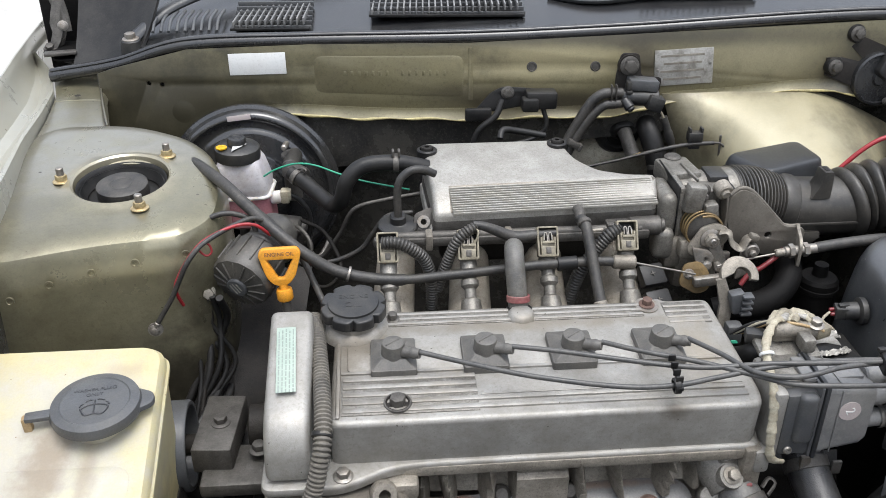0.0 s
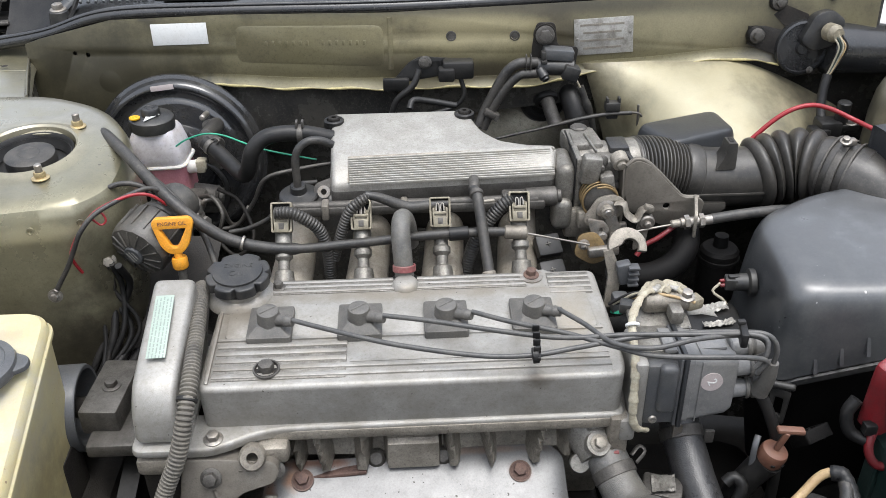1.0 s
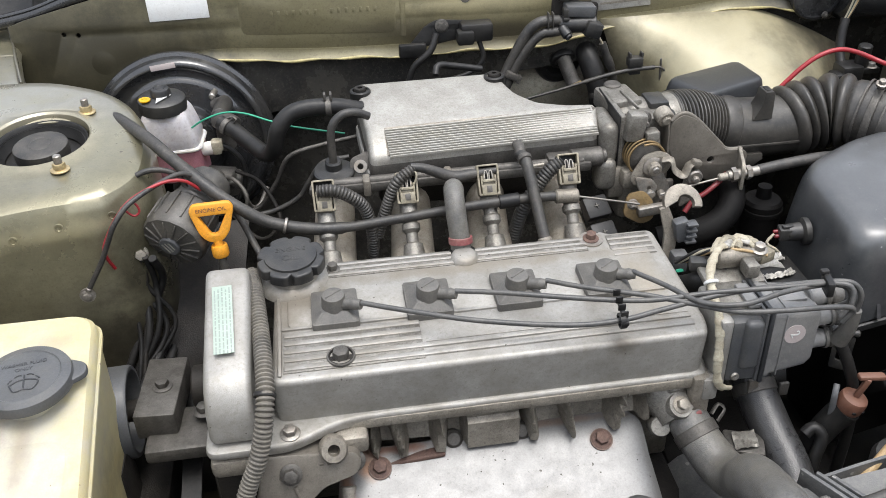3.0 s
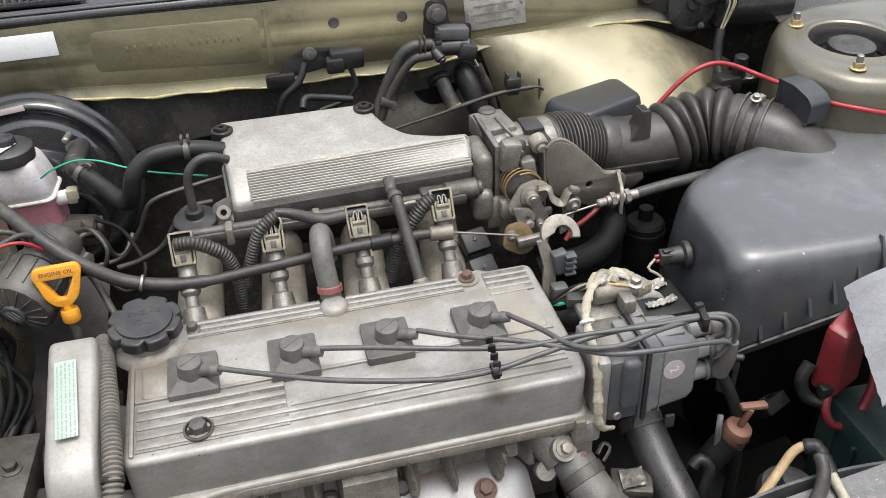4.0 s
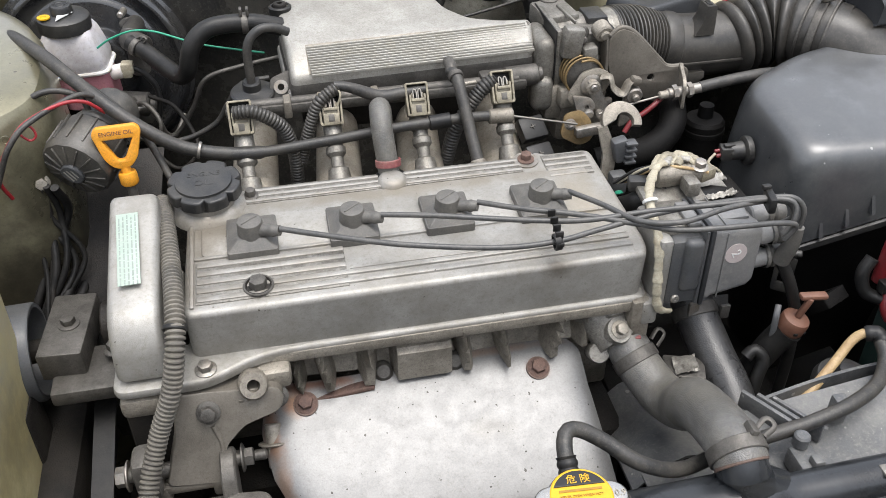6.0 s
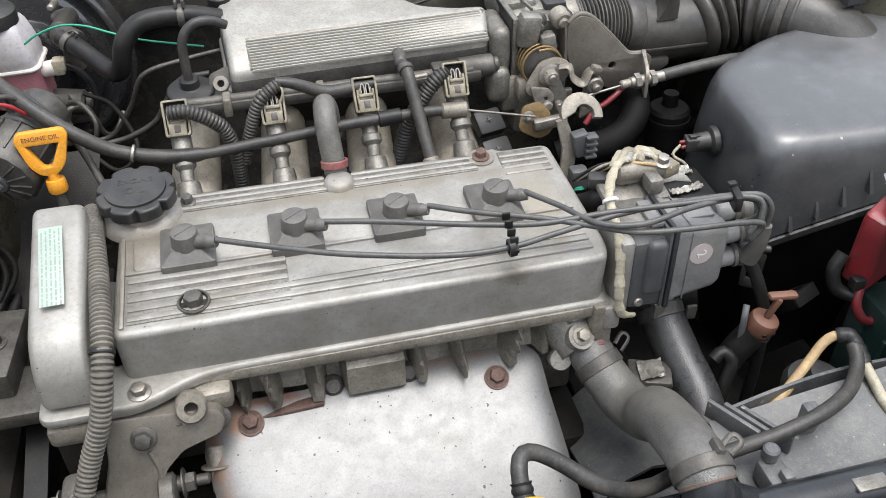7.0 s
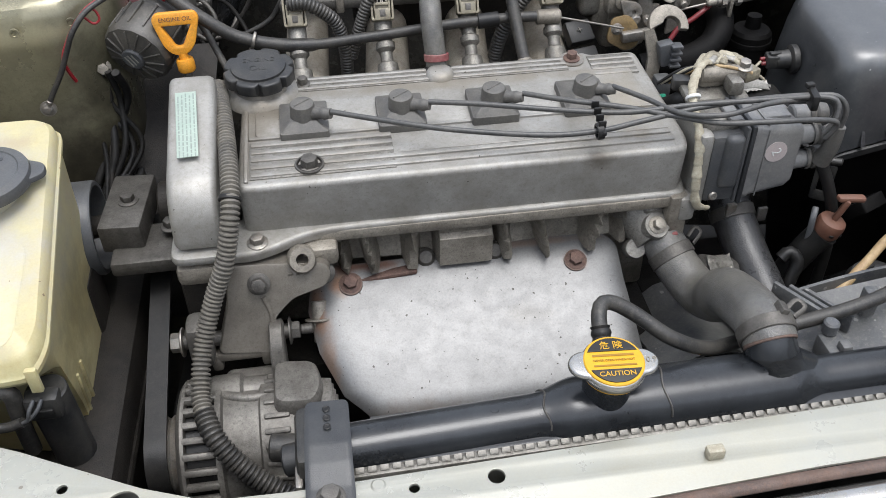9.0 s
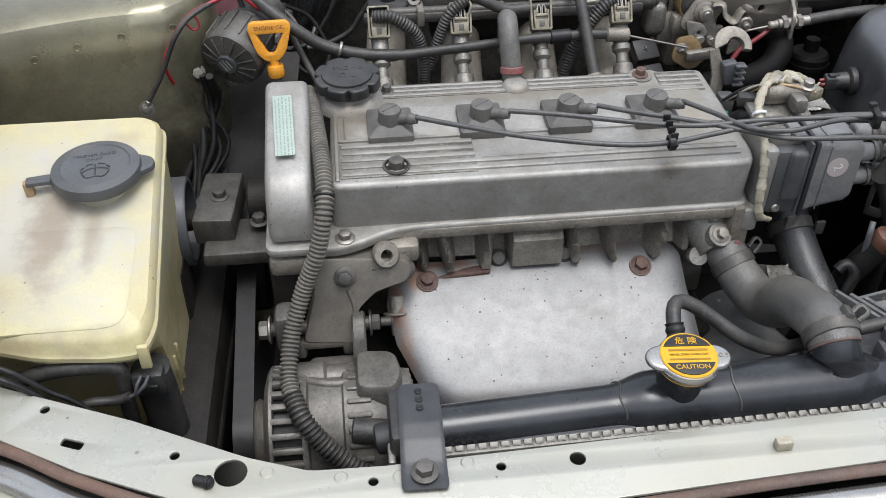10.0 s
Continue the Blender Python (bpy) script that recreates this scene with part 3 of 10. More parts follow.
def loft(rings, cap0=True, cap1=True):
    """A skin over closed outlines with the same number of points."""
    bm = bmesh.new()
    R = [[bm.verts.new(p) for p in ring] for ring in rings]
    n = len(R[0])
    for a, b in zip(R, R[1:]):
        for k in range(n):
            bm.faces.new((a[k], a[(k + 1) % n], b[(k + 1) % n], b[k]))
    if cap0:
        bm.faces.new(R[0][::-1])
    if cap1:
        bm.faces.new(R[-1])
    bmesh.ops.recalc_face_normals(bm, faces=bm.faces)
    return bm


def from_curve(cu, m):
    ob = bpy.data.objects.new("tmp", cu)
    scene.collection.objects.link(ob)
    dg = bpy.context.evaluated_depsgraph_get()
    me = bpy.data.meshes.new_from_object(ob.evaluated_get(dg))
    bpy.data.objects.remove(ob)
    bm = bmesh.new()
    bm.from_mesh(me)
    bpy.data.meshes.remove(me)
    bmesh.ops.remove_doubles(bm, verts=bm.verts, dist=1e-6)
    bm.transform(m)
    return bm


def sheet(outline, holes, half, m=I4, edge=0.0004):
    """A flat plate with holes right through it, 2 * half thick; holes are lists of points or (x, y, r)."""
    cu = bpy.data.curves.new("tmp", "CURVE")
    cu.dimensions, cu.fill_mode = "2D", "BOTH"
    cu.extrude, cu.bevel_depth, cu.bevel_resolution = half, edge, 1
    rings = [outline]
    for h in holes:
        if len(h) == 3 and not hasattr(h[0], "__len__"):
            rings.append([(h[0] + h[2] * math.cos(2 * math.pi * k / 20), h[1] + h[2] * math.sin(2 * math.pi * k / 20)) for k in range(20)])
        else:
            rings.append(h)
    for ring in rings:
        sp = cu.splines.new("POLY")
        sp.points.add(len(ring) - 1)
        for q, p in zip(sp.points, ring):
            q.co = (p[0], p[1], 0, 1)
        sp.use_cyclic_u = True
    return from_curve(cu, m)


def lettering(text, size, m, half=0.0002):
    cu = bpy.data.curves.new("tmp", "FONT")
    cu.body, cu.size, cu.align_x, cu.align_y, cu.extrude = text, size, "CENTER", "CENTER", half
    return from_curve(cu, m)


def basis(o, ex, ey):
    """A pose whose x and y run along ex and ey."""
    ex = Vector(ex).normalized()
    ez = ex.cross(Vector(ey)).normalized()
    ey = ez.cross(ex)
    return Matrix(((ex.x, ey.x, ez.x, o[0]), (ex.y, ey.y, ez.y, o[1]), (ex.z, ey.z, ez.z, o[2]), (0, 0, 0, 1)))


def at_angle(c, r, a):
    return (c[0] + r * math.cos(radians(a)), c[1] + r * math.sin(radians(a)))


# ---- the ground and the car's body ----
GROUND_Z = -0.72
tagged(part("ground", grid(lambda u, v: (-400 + 800 * u, -400 + 800 * v, GROUND_Z), 40, 40), GROUND), "grey worn concrete ground under the parked car", "ground", kind="structure")

# unseen plain walls added round the car to block low sky and darken side reflections
for name, c, s in (("added_wall_north", (0, 6.5, 0.78), (13.2, 0.2, 3.0)), ("added_wall_south", (0, -5.5, 0.78), (13.2, 0.2, 3.0)), ("added_wall_east", (6.5, 0.5, 0.78), (0.2, 11.8, 3.0)), ("added_wall_west", (-6.5, 0.5, 0.78), (0.2, 11.8, 3.0))):
    tagged(part(name, box(c, s, 0.01), WALLS), "unseen grey wall added to block low sky light", "wall", kind="structure")


def wall_y(x):
    return 0.472 - 0.06 * x


# bulkhead: upper panel of gold paint with a pressed lip, dark mat below
low = [(-0.385, -0.06), (-0.30, -0.05), (-0.24, 0.02), (-0.19, 0.045), (-0.137, 0.056), (0.0, 0.050), (0.126, 0.049), (0.30, 0.052), (0.36, 0.060), (0.40, 0.070), (0.48, 0.076), (0.595, 0.087), (0.66, 0.080), (0.78, 0.075)]
high = [(0.78, 0.180), (0.68, 0.172), (0.326, 0.154), (0.12, 0.144), (-0.10, 0.143), (-0.262, 0.137), (-0.365, 0.112), (-0.385, 0.105)]
FW = basis((0, wall_y(0), 0), (1, -0.06, 0), (0, 0.10, 1))
bulkhead = thing("bulkhead", (0.2, 0.47, 0.05), "gold painted upper bulkhead panel stained with grime above a black mat", "bulkhead", kind="structure")
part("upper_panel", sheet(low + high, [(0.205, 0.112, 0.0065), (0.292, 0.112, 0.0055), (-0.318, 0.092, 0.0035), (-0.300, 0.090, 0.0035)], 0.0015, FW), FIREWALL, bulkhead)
part("backing_panel", sheet([(-0.39, -0.07), (0.79, 0.06), (0.79, 0.178), (-0.39, 0.104)], [], 0.001, Matrix.Translation((0, 0.012, 0)) @ FW), BLACK_SHEET, bulkhead)
lip_line, _ = curve_points([(x, z, 0) for x, z in low[3:13]], 0.008)


def lip_face(u, v):
    p = lip_line[min(len(lip_line) - 1, round(u * (len(lip_line) - 1)))]
    w = 0.0012 * math.sin(37 * p.x) + 0.0009 * math.sin(91 * p.x + 1.3)
    return FW @ Vector((p.x, p.y + 0.006 - 0.0145 * v + w * v, 0.0016 + 0.0055 * v * v))


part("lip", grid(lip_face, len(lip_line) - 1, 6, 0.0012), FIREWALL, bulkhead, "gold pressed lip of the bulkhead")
part("lip_edge", tube([lip_face(k / 60, 1.0) for k in range(61)], lambda u, s: 0.0017 + 0.0005 * math.sin(70 * u), 8, 0.006), WORN_EDGE, bulkhead, "bare yellowed edge of the lip")
part("rib", tube([FW @ Vector((0.122, z, 0.001)) for z in (0.066, 0.09, 0.12, 0.138)], 0.0045, 10, 0.006, 0.40), FIREWALL, bulkhead)
part("rib", tube([FW @ Vector((-0.098, z, 0.000)) for z in (0.066, 0.09, 0.12, 0.138)], 0.005, 10, 0.006, 0.3), FIREWALL, bulkhead)
part("emboss", prism(rounded([(-0.092, 0.078), (0.112, 0.070), (0.112, 0.128), (-0.092, 0.128)], 0.012), 0, 0.0024, 0.0016, FW), FIREWALL, bulkhead)
for k in range(14):
    part("stamped_bar", box((0, 0, 0), (0.0036, 0.0065, 0.0008), 0.0003, FW @ Matrix.Translation((-0.05 + 0.0095 * k + (0.012 if k > 6 else 0), 0.104, 0.0024))), FIREWALL, bulkhead)
part("dimple", lathe([(0, 0.0032), (0.008, 0.0030), (0.018, 0.0016), (0.030, -0.0008)], FW @ Matrix.Translation((-0.275, 0.052, 0)), 20), FIREWALL, bulkhead)
for px, pz in ((0.205, 0.112), (0.292, 0.112)):
    part("rubber_plug", lathe([(0.0072, 0.0016), (0.0068, 0.0026), (0.0056, 0.0028), (0.0050, 0.0012), (0, 0.0014)], FW @ Matrix.Translation((px, pz, 0)), 20), SOOT_METAL, bulkhead, "grey plug in a punched hole")


def dash(u, v):
    x, z = -0.45 + 1.35 * u, -0.60 + 0.68 * v
    y = 0.535 - 0.05 * x + 0.012 * math.sin(14 * x) * math.sin(9 * z) + 0.004 * math.sin(41 * x + 3) * math.sin(47 * z) - 0.05 * max(0, -z - 0.05)
    return (x, y, z)


part("lower_mat", grid(dash, 60, 30, 0.004), BLACK_SHEET, bulkhead, "sooty black bulkhead mat")
for x, z, r in ((0.02, 0.015, 0.022), (-0.036, -0.026, 0.030), (-0.005, 0.030, 0.020), (0.10, 0.0, 0.016), (-0.06, 0.02, 0.014), (0.18, 0.018, 0.012), (0.067, -0.018, 0.026), (-0.11, -0.02, 0.022), (0.14, -0.04, 0.03)):
    part("swage", lathe([(0, 0.010), (r * 0.3, 0.0115), (r * 0.6, 0.0125), (r * 0.8, 0.010), (r, 0.002), (r * 1.1, -0.004)], at((x, 0.524 - 0.05 * x, z), (0, -1, 0.2)) @ Matrix.Diagonal((1.0, 0.7, 1.0, 1.0)), 22), BLACK_SHEET, bulkhead)


def bulge(u, v):
    x = 0.385 + 0.37 * u + 0.05 * v * (1 - u) ** 2
    k = 1 - abs(2 * u - 1) ** 3.2
    y = 0.462 - 0.03 * x - 0.16 * v * k
    z = 0.074 + 0.010 * u - 0.085 * v ** 1.25 - 0.07 * (1 - k) * v - 0.22 * max(0, u - 0.52) ** 1.35
    return (x, y, z)


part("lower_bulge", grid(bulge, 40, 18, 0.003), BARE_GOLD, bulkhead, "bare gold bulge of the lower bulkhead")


def port_panel(u, v):
    x = 0.20 + 0.25 * u
    return (x, 0.505 - 0.02 * math.sin(math.pi * u) - 0.006 * math.sin(9 * v + 4 * u), 0.052 - 0.16 * v)


part("port_panel", grid(port_panel, 24, 16, 0.003), SOOT_GOLD, bulkhead, "sooty bare metal round the heater pipes")

# cowl behind the bulkhead: rubber seal, grille panel, wiper arm
seal_line = [(-0.455, 0.535, 0.094), (-0.36, 0.522, 0.112), (-0.263, 0.512, 0.140), (-0.10, 0.502, 0.146), (0.12, 0.489, 0.149), (0.33, 0.476, 0.158), (0.69, 0.456, 0.178), (0.95, 0.46, 0.16)]
weatherstrip = thing("weatherstrip", (0.1, 0.5, 0.14), "long black rubber bonnet seal along the top of the bulkhead", "seal")
part("bulb", tube(seal_line, 0.011, 14, 0.01, 0.8), SEAL, weatherstrip)
part("ridge", tube([(x, y - 0.004, z + 0.0085) for x, y, z in seal_line], 0.0035, 8, 0.01, 0.8), SEAL, weatherstrip)
part("fin", tube([(x, y + 0.014, z + 0.004) for x, y, z in seal_line], 0.006, 10, 0.01, 0.6), SEAL, weatherstrip)
cowl = thing("cowl_panel", (0.2, 0.6, 0.16), "dark grey plastic cowl panel with slotted air grilles below the windscreen", "cowl panel")
part("tray", grid(lambda u, v: (-0.335 + 1.265 * u, 0.520 - 0.05 * u + 0.36 * v, 0.126 + 0.039 * u + 0.06 * v + 0.012 * math.sin(math.pi * u)), 20, 8, 0.004), SEAL, cowl)


def cowl_z(x, y):
    u = (x + 0.335) / 1.265
    v = (y - 0.520 + 0.05 * u) / 0.36
    return 0.126 + 0.039 * u + 0.06 * v + 0.012 * math.sin(math.pi * u)


for x0, x1 in ((-0.204, -0.094), (-0.012, 0.205), (0.378, 0.545)):
    xm = (x0 + x1) / 2
    ang = Matrix.Rotation(-0.06, 4, "Z")
    yc = 0.585 + 0.02 * (xm > 0.3)
    g = part("grille", box((xm, yc, cowl_z(xm, yc) + 0.002), (x1 - x0, 0.094, 0.004), 0.001, ang), RUBBER_DK, cowl)
    n = int((x1 - x0) / 0.0088)
    for k in range(n):
        x = x0 + 0.005 + 0.0088 * k
        y = yc - 0.06 * (x - xm)
        part("slat", box((x, y, cowl_z(x, y) + 0.0105), (0.0024, 0.092, 0.010), 0.0008, ang), CAPGREY, g)
    for k in range(6):
        y = yc - 0.040 + 0.0160 * k
        part("crossbar", box((xm, y, cowl_z(xm, y) + 0.0090), (x1 - x0, 0.0026, 0.008), 0.0008, ang), GREY_PLASTIC, g)
part("corner_piece", grid(lambda u, v: (-0.432 + (0.105 + 0.03 * v) * u, 0.560 - 0.022 * u + 0.10 * v, 0.098 + 0.030 * u + 0.10 * v ** 1.3 - 0.012 * math.sin(math.pi * u)), 12, 10, 0.004), RUBBER_DK, cowl, "black corner moulding of the cowl")
for k in range(9):
    x = -0.315 + 0.011 * k
    part("moulding_rib", tube([(x, 0.556, 0.146), (x, 0.580, 0.156), (x + 0.004, 0.615, 0.160)], 0.0022, 6, 0.008), GREY_PLASTIC, cowl)
wiper = thing("windscreen_wiper", (-0.344, 0.548, 0.135), "black wiper arm with a bare metal pivot nut", "wiper")
part("pivot", cyl((-0.344, 0.548, 0.118), (-0.344, 0.546, 0.140), 0.016, 0.013), PLASTIC, wiper)
part("nut", hexhead((-0.344, 0.546, 0.140), (0, -0.1, 1), 0.0075, 0.007), STEEL, wiper, "bare steel pivot nut")
part("arm", tube([(-0.344, 0.553, 0.137), (-0.325, 0.585, 0.150), (-0.29, 0.622, 0.168), (-0.22, 0.665, 0.182), (-0.05, 0.72, 0.195)], 0.011, 10, 0.008, 0.6), PLASTIC_CLEAN, wiper)
wiper2 = thing("windscreen_wiper", (0.32, 0.565, 0.17), "black wiper arm lying across the cowl", "wiper")
part("arm", tube([(0.25, 0.60, 0.176), (0.31, 0.568, 0.176), (0.40, 0.575, 0.182), (0.55, 0.60, 0.190), (0.75, 0.63, 0.2)], 0.010, 10, 0.008, 0.6), PLASTIC_CLEAN, wiper2)

hinge = thing("bonnet_hinge", (-0.45, 0.60, 0.11), "dirty folded steel bonnet hinge", "hinge")
part("lower_leaf", tube([(-0.440, 0.610, 0.090), (-0.462, 0.615, 0.094), (-0.468, 0.617, 0.104), (-0.460, 0.620, 0.125)], 0.008, 8, 0.004, 0.5), SOOT_METAL, hinge)
part("link", tube([(-0.466, 0.618, 0.112), (-0.458, 0.622, 0.128), (-0.455, 0.625, 0.140)], 0.006, 8, 0.004, 0.6), SOOT_METAL, hinge)
part("upper_leaf", tube([(-0.452, 0.622, 0.132), (-0.457, 0.63, 0.155), (-0.466, 0.64, 0.185), (-0.470, 0.66, 0.23)], lambda u, s: 0.007 + 0.008 * u, 10, 0.004, 0.5), SOOT_METAL, hinge)
part("pivot_bolt", hexhead((-0.455, 0.616, 0.142), (0.3, -1, 0.2), 0.005), STEEL, hinge)


# strut towers and aprons
def resample(pts, n, c):
    """n points on the outline, by even angles round c."""
    out = []
    m = len(pts)
    for k in range(n):
        a = 2 * math.pi * k / n
        d = Vector((math.cos(a), math.sin(a)))
        best = None
        for i in range(m):
            p, q = Vector(pts[i]), Vector(pts[(i + 1) % m])
            e = q - p
            den = d.x * e.y - d.y * e.x
            if abs(den) < 1e-9:
                continue
            w = p - Vector(c)
            t = (w.x * e.y - w.y * e.x) / den
            s = (w.x * d.y - w.y * d.x) / den
            if t > 0 and -1e-6 <= s <= 1 + 1e-6 and (best is None or t > best):
                best = t
        out.append((c[0] + d.x * best, c[1] + d.y * best))
    return out


def strut_tower(c, zt, outline, label, tilt, nuts, paint):
    t = thing("strut_tower", (c[0], c[1], zt), label, "strut tower", kind="structure")
    n = 72
    ring = resample(rounded(outline, 0.05, 6), n, c)

    def lay(k, z, drop=0.0):
        return [(c[0] + (x - c[0]) * k, c[1] + (y - c[1]) * k, z + tilt * (y - c[1]) * (0 if drop else 1)) for x, y in ring]

    def circ(r, z):
        return [(c[0] + r * math.cos(2 * math.pi * i / n), c[1] + r * math.sin(2 * math.pi * i / n), z + tilt * r * math.sin(2 * math.pi * i / n)) for i in range(n)]

    def blend(q, z):
        return [tuple(Vector(a).lerp(Vector(b), q)[:2]) + (Vector(a).lerp(Vector(b), q).z + z,) for a, b in zip(lay(0.87, zt - 0.001), circ(0.066, zt))]
    part("shell", loft([lay(1.10, -0.42, 1), lay(1.06, -0.12), lay(1.02, zt - 0.045), lay(0.985, zt - 0.018), lay(0.94, zt - 0.006), lay(0.87, zt - 0.001), blend(0.2, 0.0010), blend(0.4, 0.0012), blend(0.6, 0.0008), blend(0.8, 0.0002), circ(0.066, zt), circ(0.060, zt + 0.003), circ(0.055, zt + 0.004), circ(0.0525, zt + 0.002), circ(0.0515, zt - 0.004), circ(0.0505, zt - 0.03)], False, False), paint, t)
    part("strut_mount", lathe([(0.0, 0.016), (0.024, 0.016), (0.026, 0.013), (0.026, 0.006), (0.034, 0.003), (0.052, 0.0), (0.052, -0.02)], at((c[0], c[1], zt - 0.022), (0, -tilt, 1)), 32), RUBBER_DK, t, "dusty black rubber strut mount")
    part("mount_ring", lathe([(0.0508, 0.018), (0.0500, 0.0195), (0.0485, 0.018), (0.0470, 0.0140), (0.0455, 0.0145), (0.0440, 0.010), (0.040, 0.004)], at((c[0], c[1], zt - 0.022), (0, -tilt, 1)), 48), RUBBER_DK, t, "black rubber lip inside the mount opening")
    part("dust_cap", lathe([(0, 0.0205), (0.010, 0.0205), (0.012, 0.0195), (0.014, 0.0205), (0.024, 0.0205), (0.0285, 0.018), (0.029, 0.012), (0.029, 0.0)], at((c[0], c[1], zt - 0.022), (0, -tilt, 1)), 28), RUBBER, t)
    for x, y in nuts:
        z = zt + 0.001 + tilt * (y - c[1])
        s = part("stud", cyl((x, y, z), (x, y, z + 0.017), 0.0042, None, 0.001, 14), STEEL, t, "bare steel stud")
        part("nut", hexhead((x, y, z), (0, 0, 1), 0.0066, 0.0065), ZINC, s, "yellow zinc plated nut")
    return t


left_tower = strut_tower((-0.300, 0.245), 0.062, [(-0.182, 0.22), (-0.182, 0.165), (-0.215, 0.128), (-0.30, 0.118), (-0.40, 0.090), (-0.44, 0.10), (-0.445, 0.40), (-0.32, 0.40), (-0.24, 0.36), (-0.195, 0.30)], "gold painted strut tower with three studs, dusty, stained and shaded in colour", 0.10, [(-0.366, 0.245), (-0.258, 0.297), (-0.267, 0.182)], TOWER)
for x, y, z in ((-0.262, 0.113, 0.028), (-0.305, 0.106, 0.022), (-0.345, 0.095, 0.016), (-0.382, 0.083, 0.006), (-0.212, 0.124, 0.030)):
    part("spot_weld", lathe([(0.0045, -0.001), (0.0045, 0.0015), (0.003, 0.0015), (0.0025, 0.0005), (0, 0.0005)], at((x, y, z), (0.1, -1, 0.1)), 14), TOWER, left_tower)
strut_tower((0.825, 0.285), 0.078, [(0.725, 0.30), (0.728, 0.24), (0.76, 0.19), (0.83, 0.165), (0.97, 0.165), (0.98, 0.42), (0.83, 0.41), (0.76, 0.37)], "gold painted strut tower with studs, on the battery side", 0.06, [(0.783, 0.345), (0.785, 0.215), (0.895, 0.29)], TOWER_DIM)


# inner wings and wings
FLANGE = [(-0.40, -0.30), (-0.40, 0.05), (-0.411, 0.203), (-0.427, 0.316), (-0.433, 0.411), (-0.442, 0.488), (-0.469, 0.575), (-0.52, 0.66), (-0.53, 0.95)]
CREST = [(-0.445, -0.30), (-0.475, 0.05), (-0.484, 0.203), (-0.491, 0.316), (-0.498, 0.411), (-0.504, 0.488), (-0.515, 0.575), (-0.526, 0.69), (-0.545, 0.95)]


def along(line, y):
    for (xa, ya), (xb, yb) in zip(line, line[1:]):
        if y <= yb:
            return xa + (xb - xa) * (y - ya) / (yb - ya)
    return line[-1][0]


def wing(name, mirror, label):
    w = thing(name, (0.985 if mirror else -0.42, 0.1, 0), label, "wing", kind="structure")
    prof = [(0.0, 0.02), (0.0, 0.080), (0.0, 0.087), (0.05, 0.089), (0.10, 0.086), (0.22, 0.074), (0.40, 0.068), (0.60, 0.072), (0.80, 0.090), (0.92, 0.104), (1.0, 0.110), (1.04, 0.1105), (1.15, 0.100), (1.25, 0.07), (1.35, 0.0), (1.45, -0.25), (1.45, -0.6)]

    def f(u, v):
        y = -0.30 + 1.25 * u
        k = min(len(prof) - 2, int(v * (len(prof) - 1)))
        q = v * (len(prof) - 1) - k
        s = prof[k][0] + (prof[k + 1][0] - prof[k][0]) * q
        z = prof[k][1] + (prof[k + 1][1] - prof[k][1]) * q
        a, b = along(FLANGE, y), along(CREST, y)
        x = a + (b - a) * min(s, 1) - 0.05 * max(0, s - 1)
        return (0.565 - x if mirror else x, y, z - 0.14 * max(0, 0.05 - y) + 0.02 * max(0, y - 0.5))
    part("panel", grid(f, 60, 64, 0.002), PALE, w)
    sx = 1 if mirror else -1
    x0 = 0.965 if mirror else -0.398
    part("apron", grid(lambda u, v: (x0 - sx * 0.005 + sx * 0.04 * u - sx * 0.02 * (1 - u) + sx * 0.02 * v, -0.28 + 0.86 * u, -0.02 + 0.08 * math.sin(0.5 * math.pi * u) - 0.60 * v), 12, 8, 0.003), BLACK_SHEET, w)
    return w


left_wing = wing("wing_left", False, "pale gold front wing with a folded inner flange")
right_wing = wing("wing_right", True, "pale gold front wing on the battery side")
# top shelf between tower, flange and bulkhead
SHELF = [(-0.205, 0.290), (-0.222, 0.325), (-0.252, 0.352), (-0.300, 0.368), (-0.338, 0.378), (-0.350, 0.40), (-0.372, 0.48), (-0.392, 0.60)]


def shelf(u, v):
    y = 0.290 + 0.295 * v
    a, b = along(FLANGE, y) + 0.002, along(SHELF, y)
    return (a + (b - a) * u, y, 0.0672 + 0.0172 * v + 0.0015 * math.sin(math.pi * u) - 0.010 * max(0, u - 0.90) ** 2 * 100 - 0.006 * max(0, 0.06 - v) / 0.06)


part("corner_shelf", grid(shelf, 30, 36, 0.0025), TOWER, left_wing, "gold shelf with painted sky sheen, a seam and a small hole")
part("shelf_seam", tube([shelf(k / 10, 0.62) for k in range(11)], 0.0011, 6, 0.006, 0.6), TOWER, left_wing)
part("shelf_hole", lathe([(0.0042, 0.0004), (0.003, 0.0002), (0, 0.0002)], at((-0.408, 0.478, 0.0835), (0, -0.04, 1)), 14), CAST_DARK, left_wing)
# The gusset is coloured black to paint in the crevice's shade.
part("corner_gusset", grid(lambda u, v: (-0.350 - 0.045 * u, 0.385 + 0.15 * u, 0.078 + 0.006 * u - 0.16 * v), 8, 8, 0.003), BLACK_SHEET, left_wing, "gusset behind the shelf, coloured black as a shaded crevice")
part("gusset_lip", tube([(-0.346, 0.380, 0.077), (-0.365, 0.44, 0.081), (-0.380, 0.49, 0.084), (-0.396, 0.54, 0.085)], 0.0016, 8, 0.006), TOWER_DIM, left_wing)
# Black block added low down as the shade below the hinge.
part("hinge_shade_block", box((-0.475, 0.70, -0.10), (0.10, 0.24, 0.08), 0.004), BLACK_SHEET, left_wing, "black filler for the shaded hollow round the bonnet hinge")
part("corner_shelf", grid(lambda u, v: (0.80 + 0.20 * u, 0.40 + 0.09 * v, 0.06 + 0.02 * v), 8, 8, 0.003), BLACK_SHEET, right_wing)
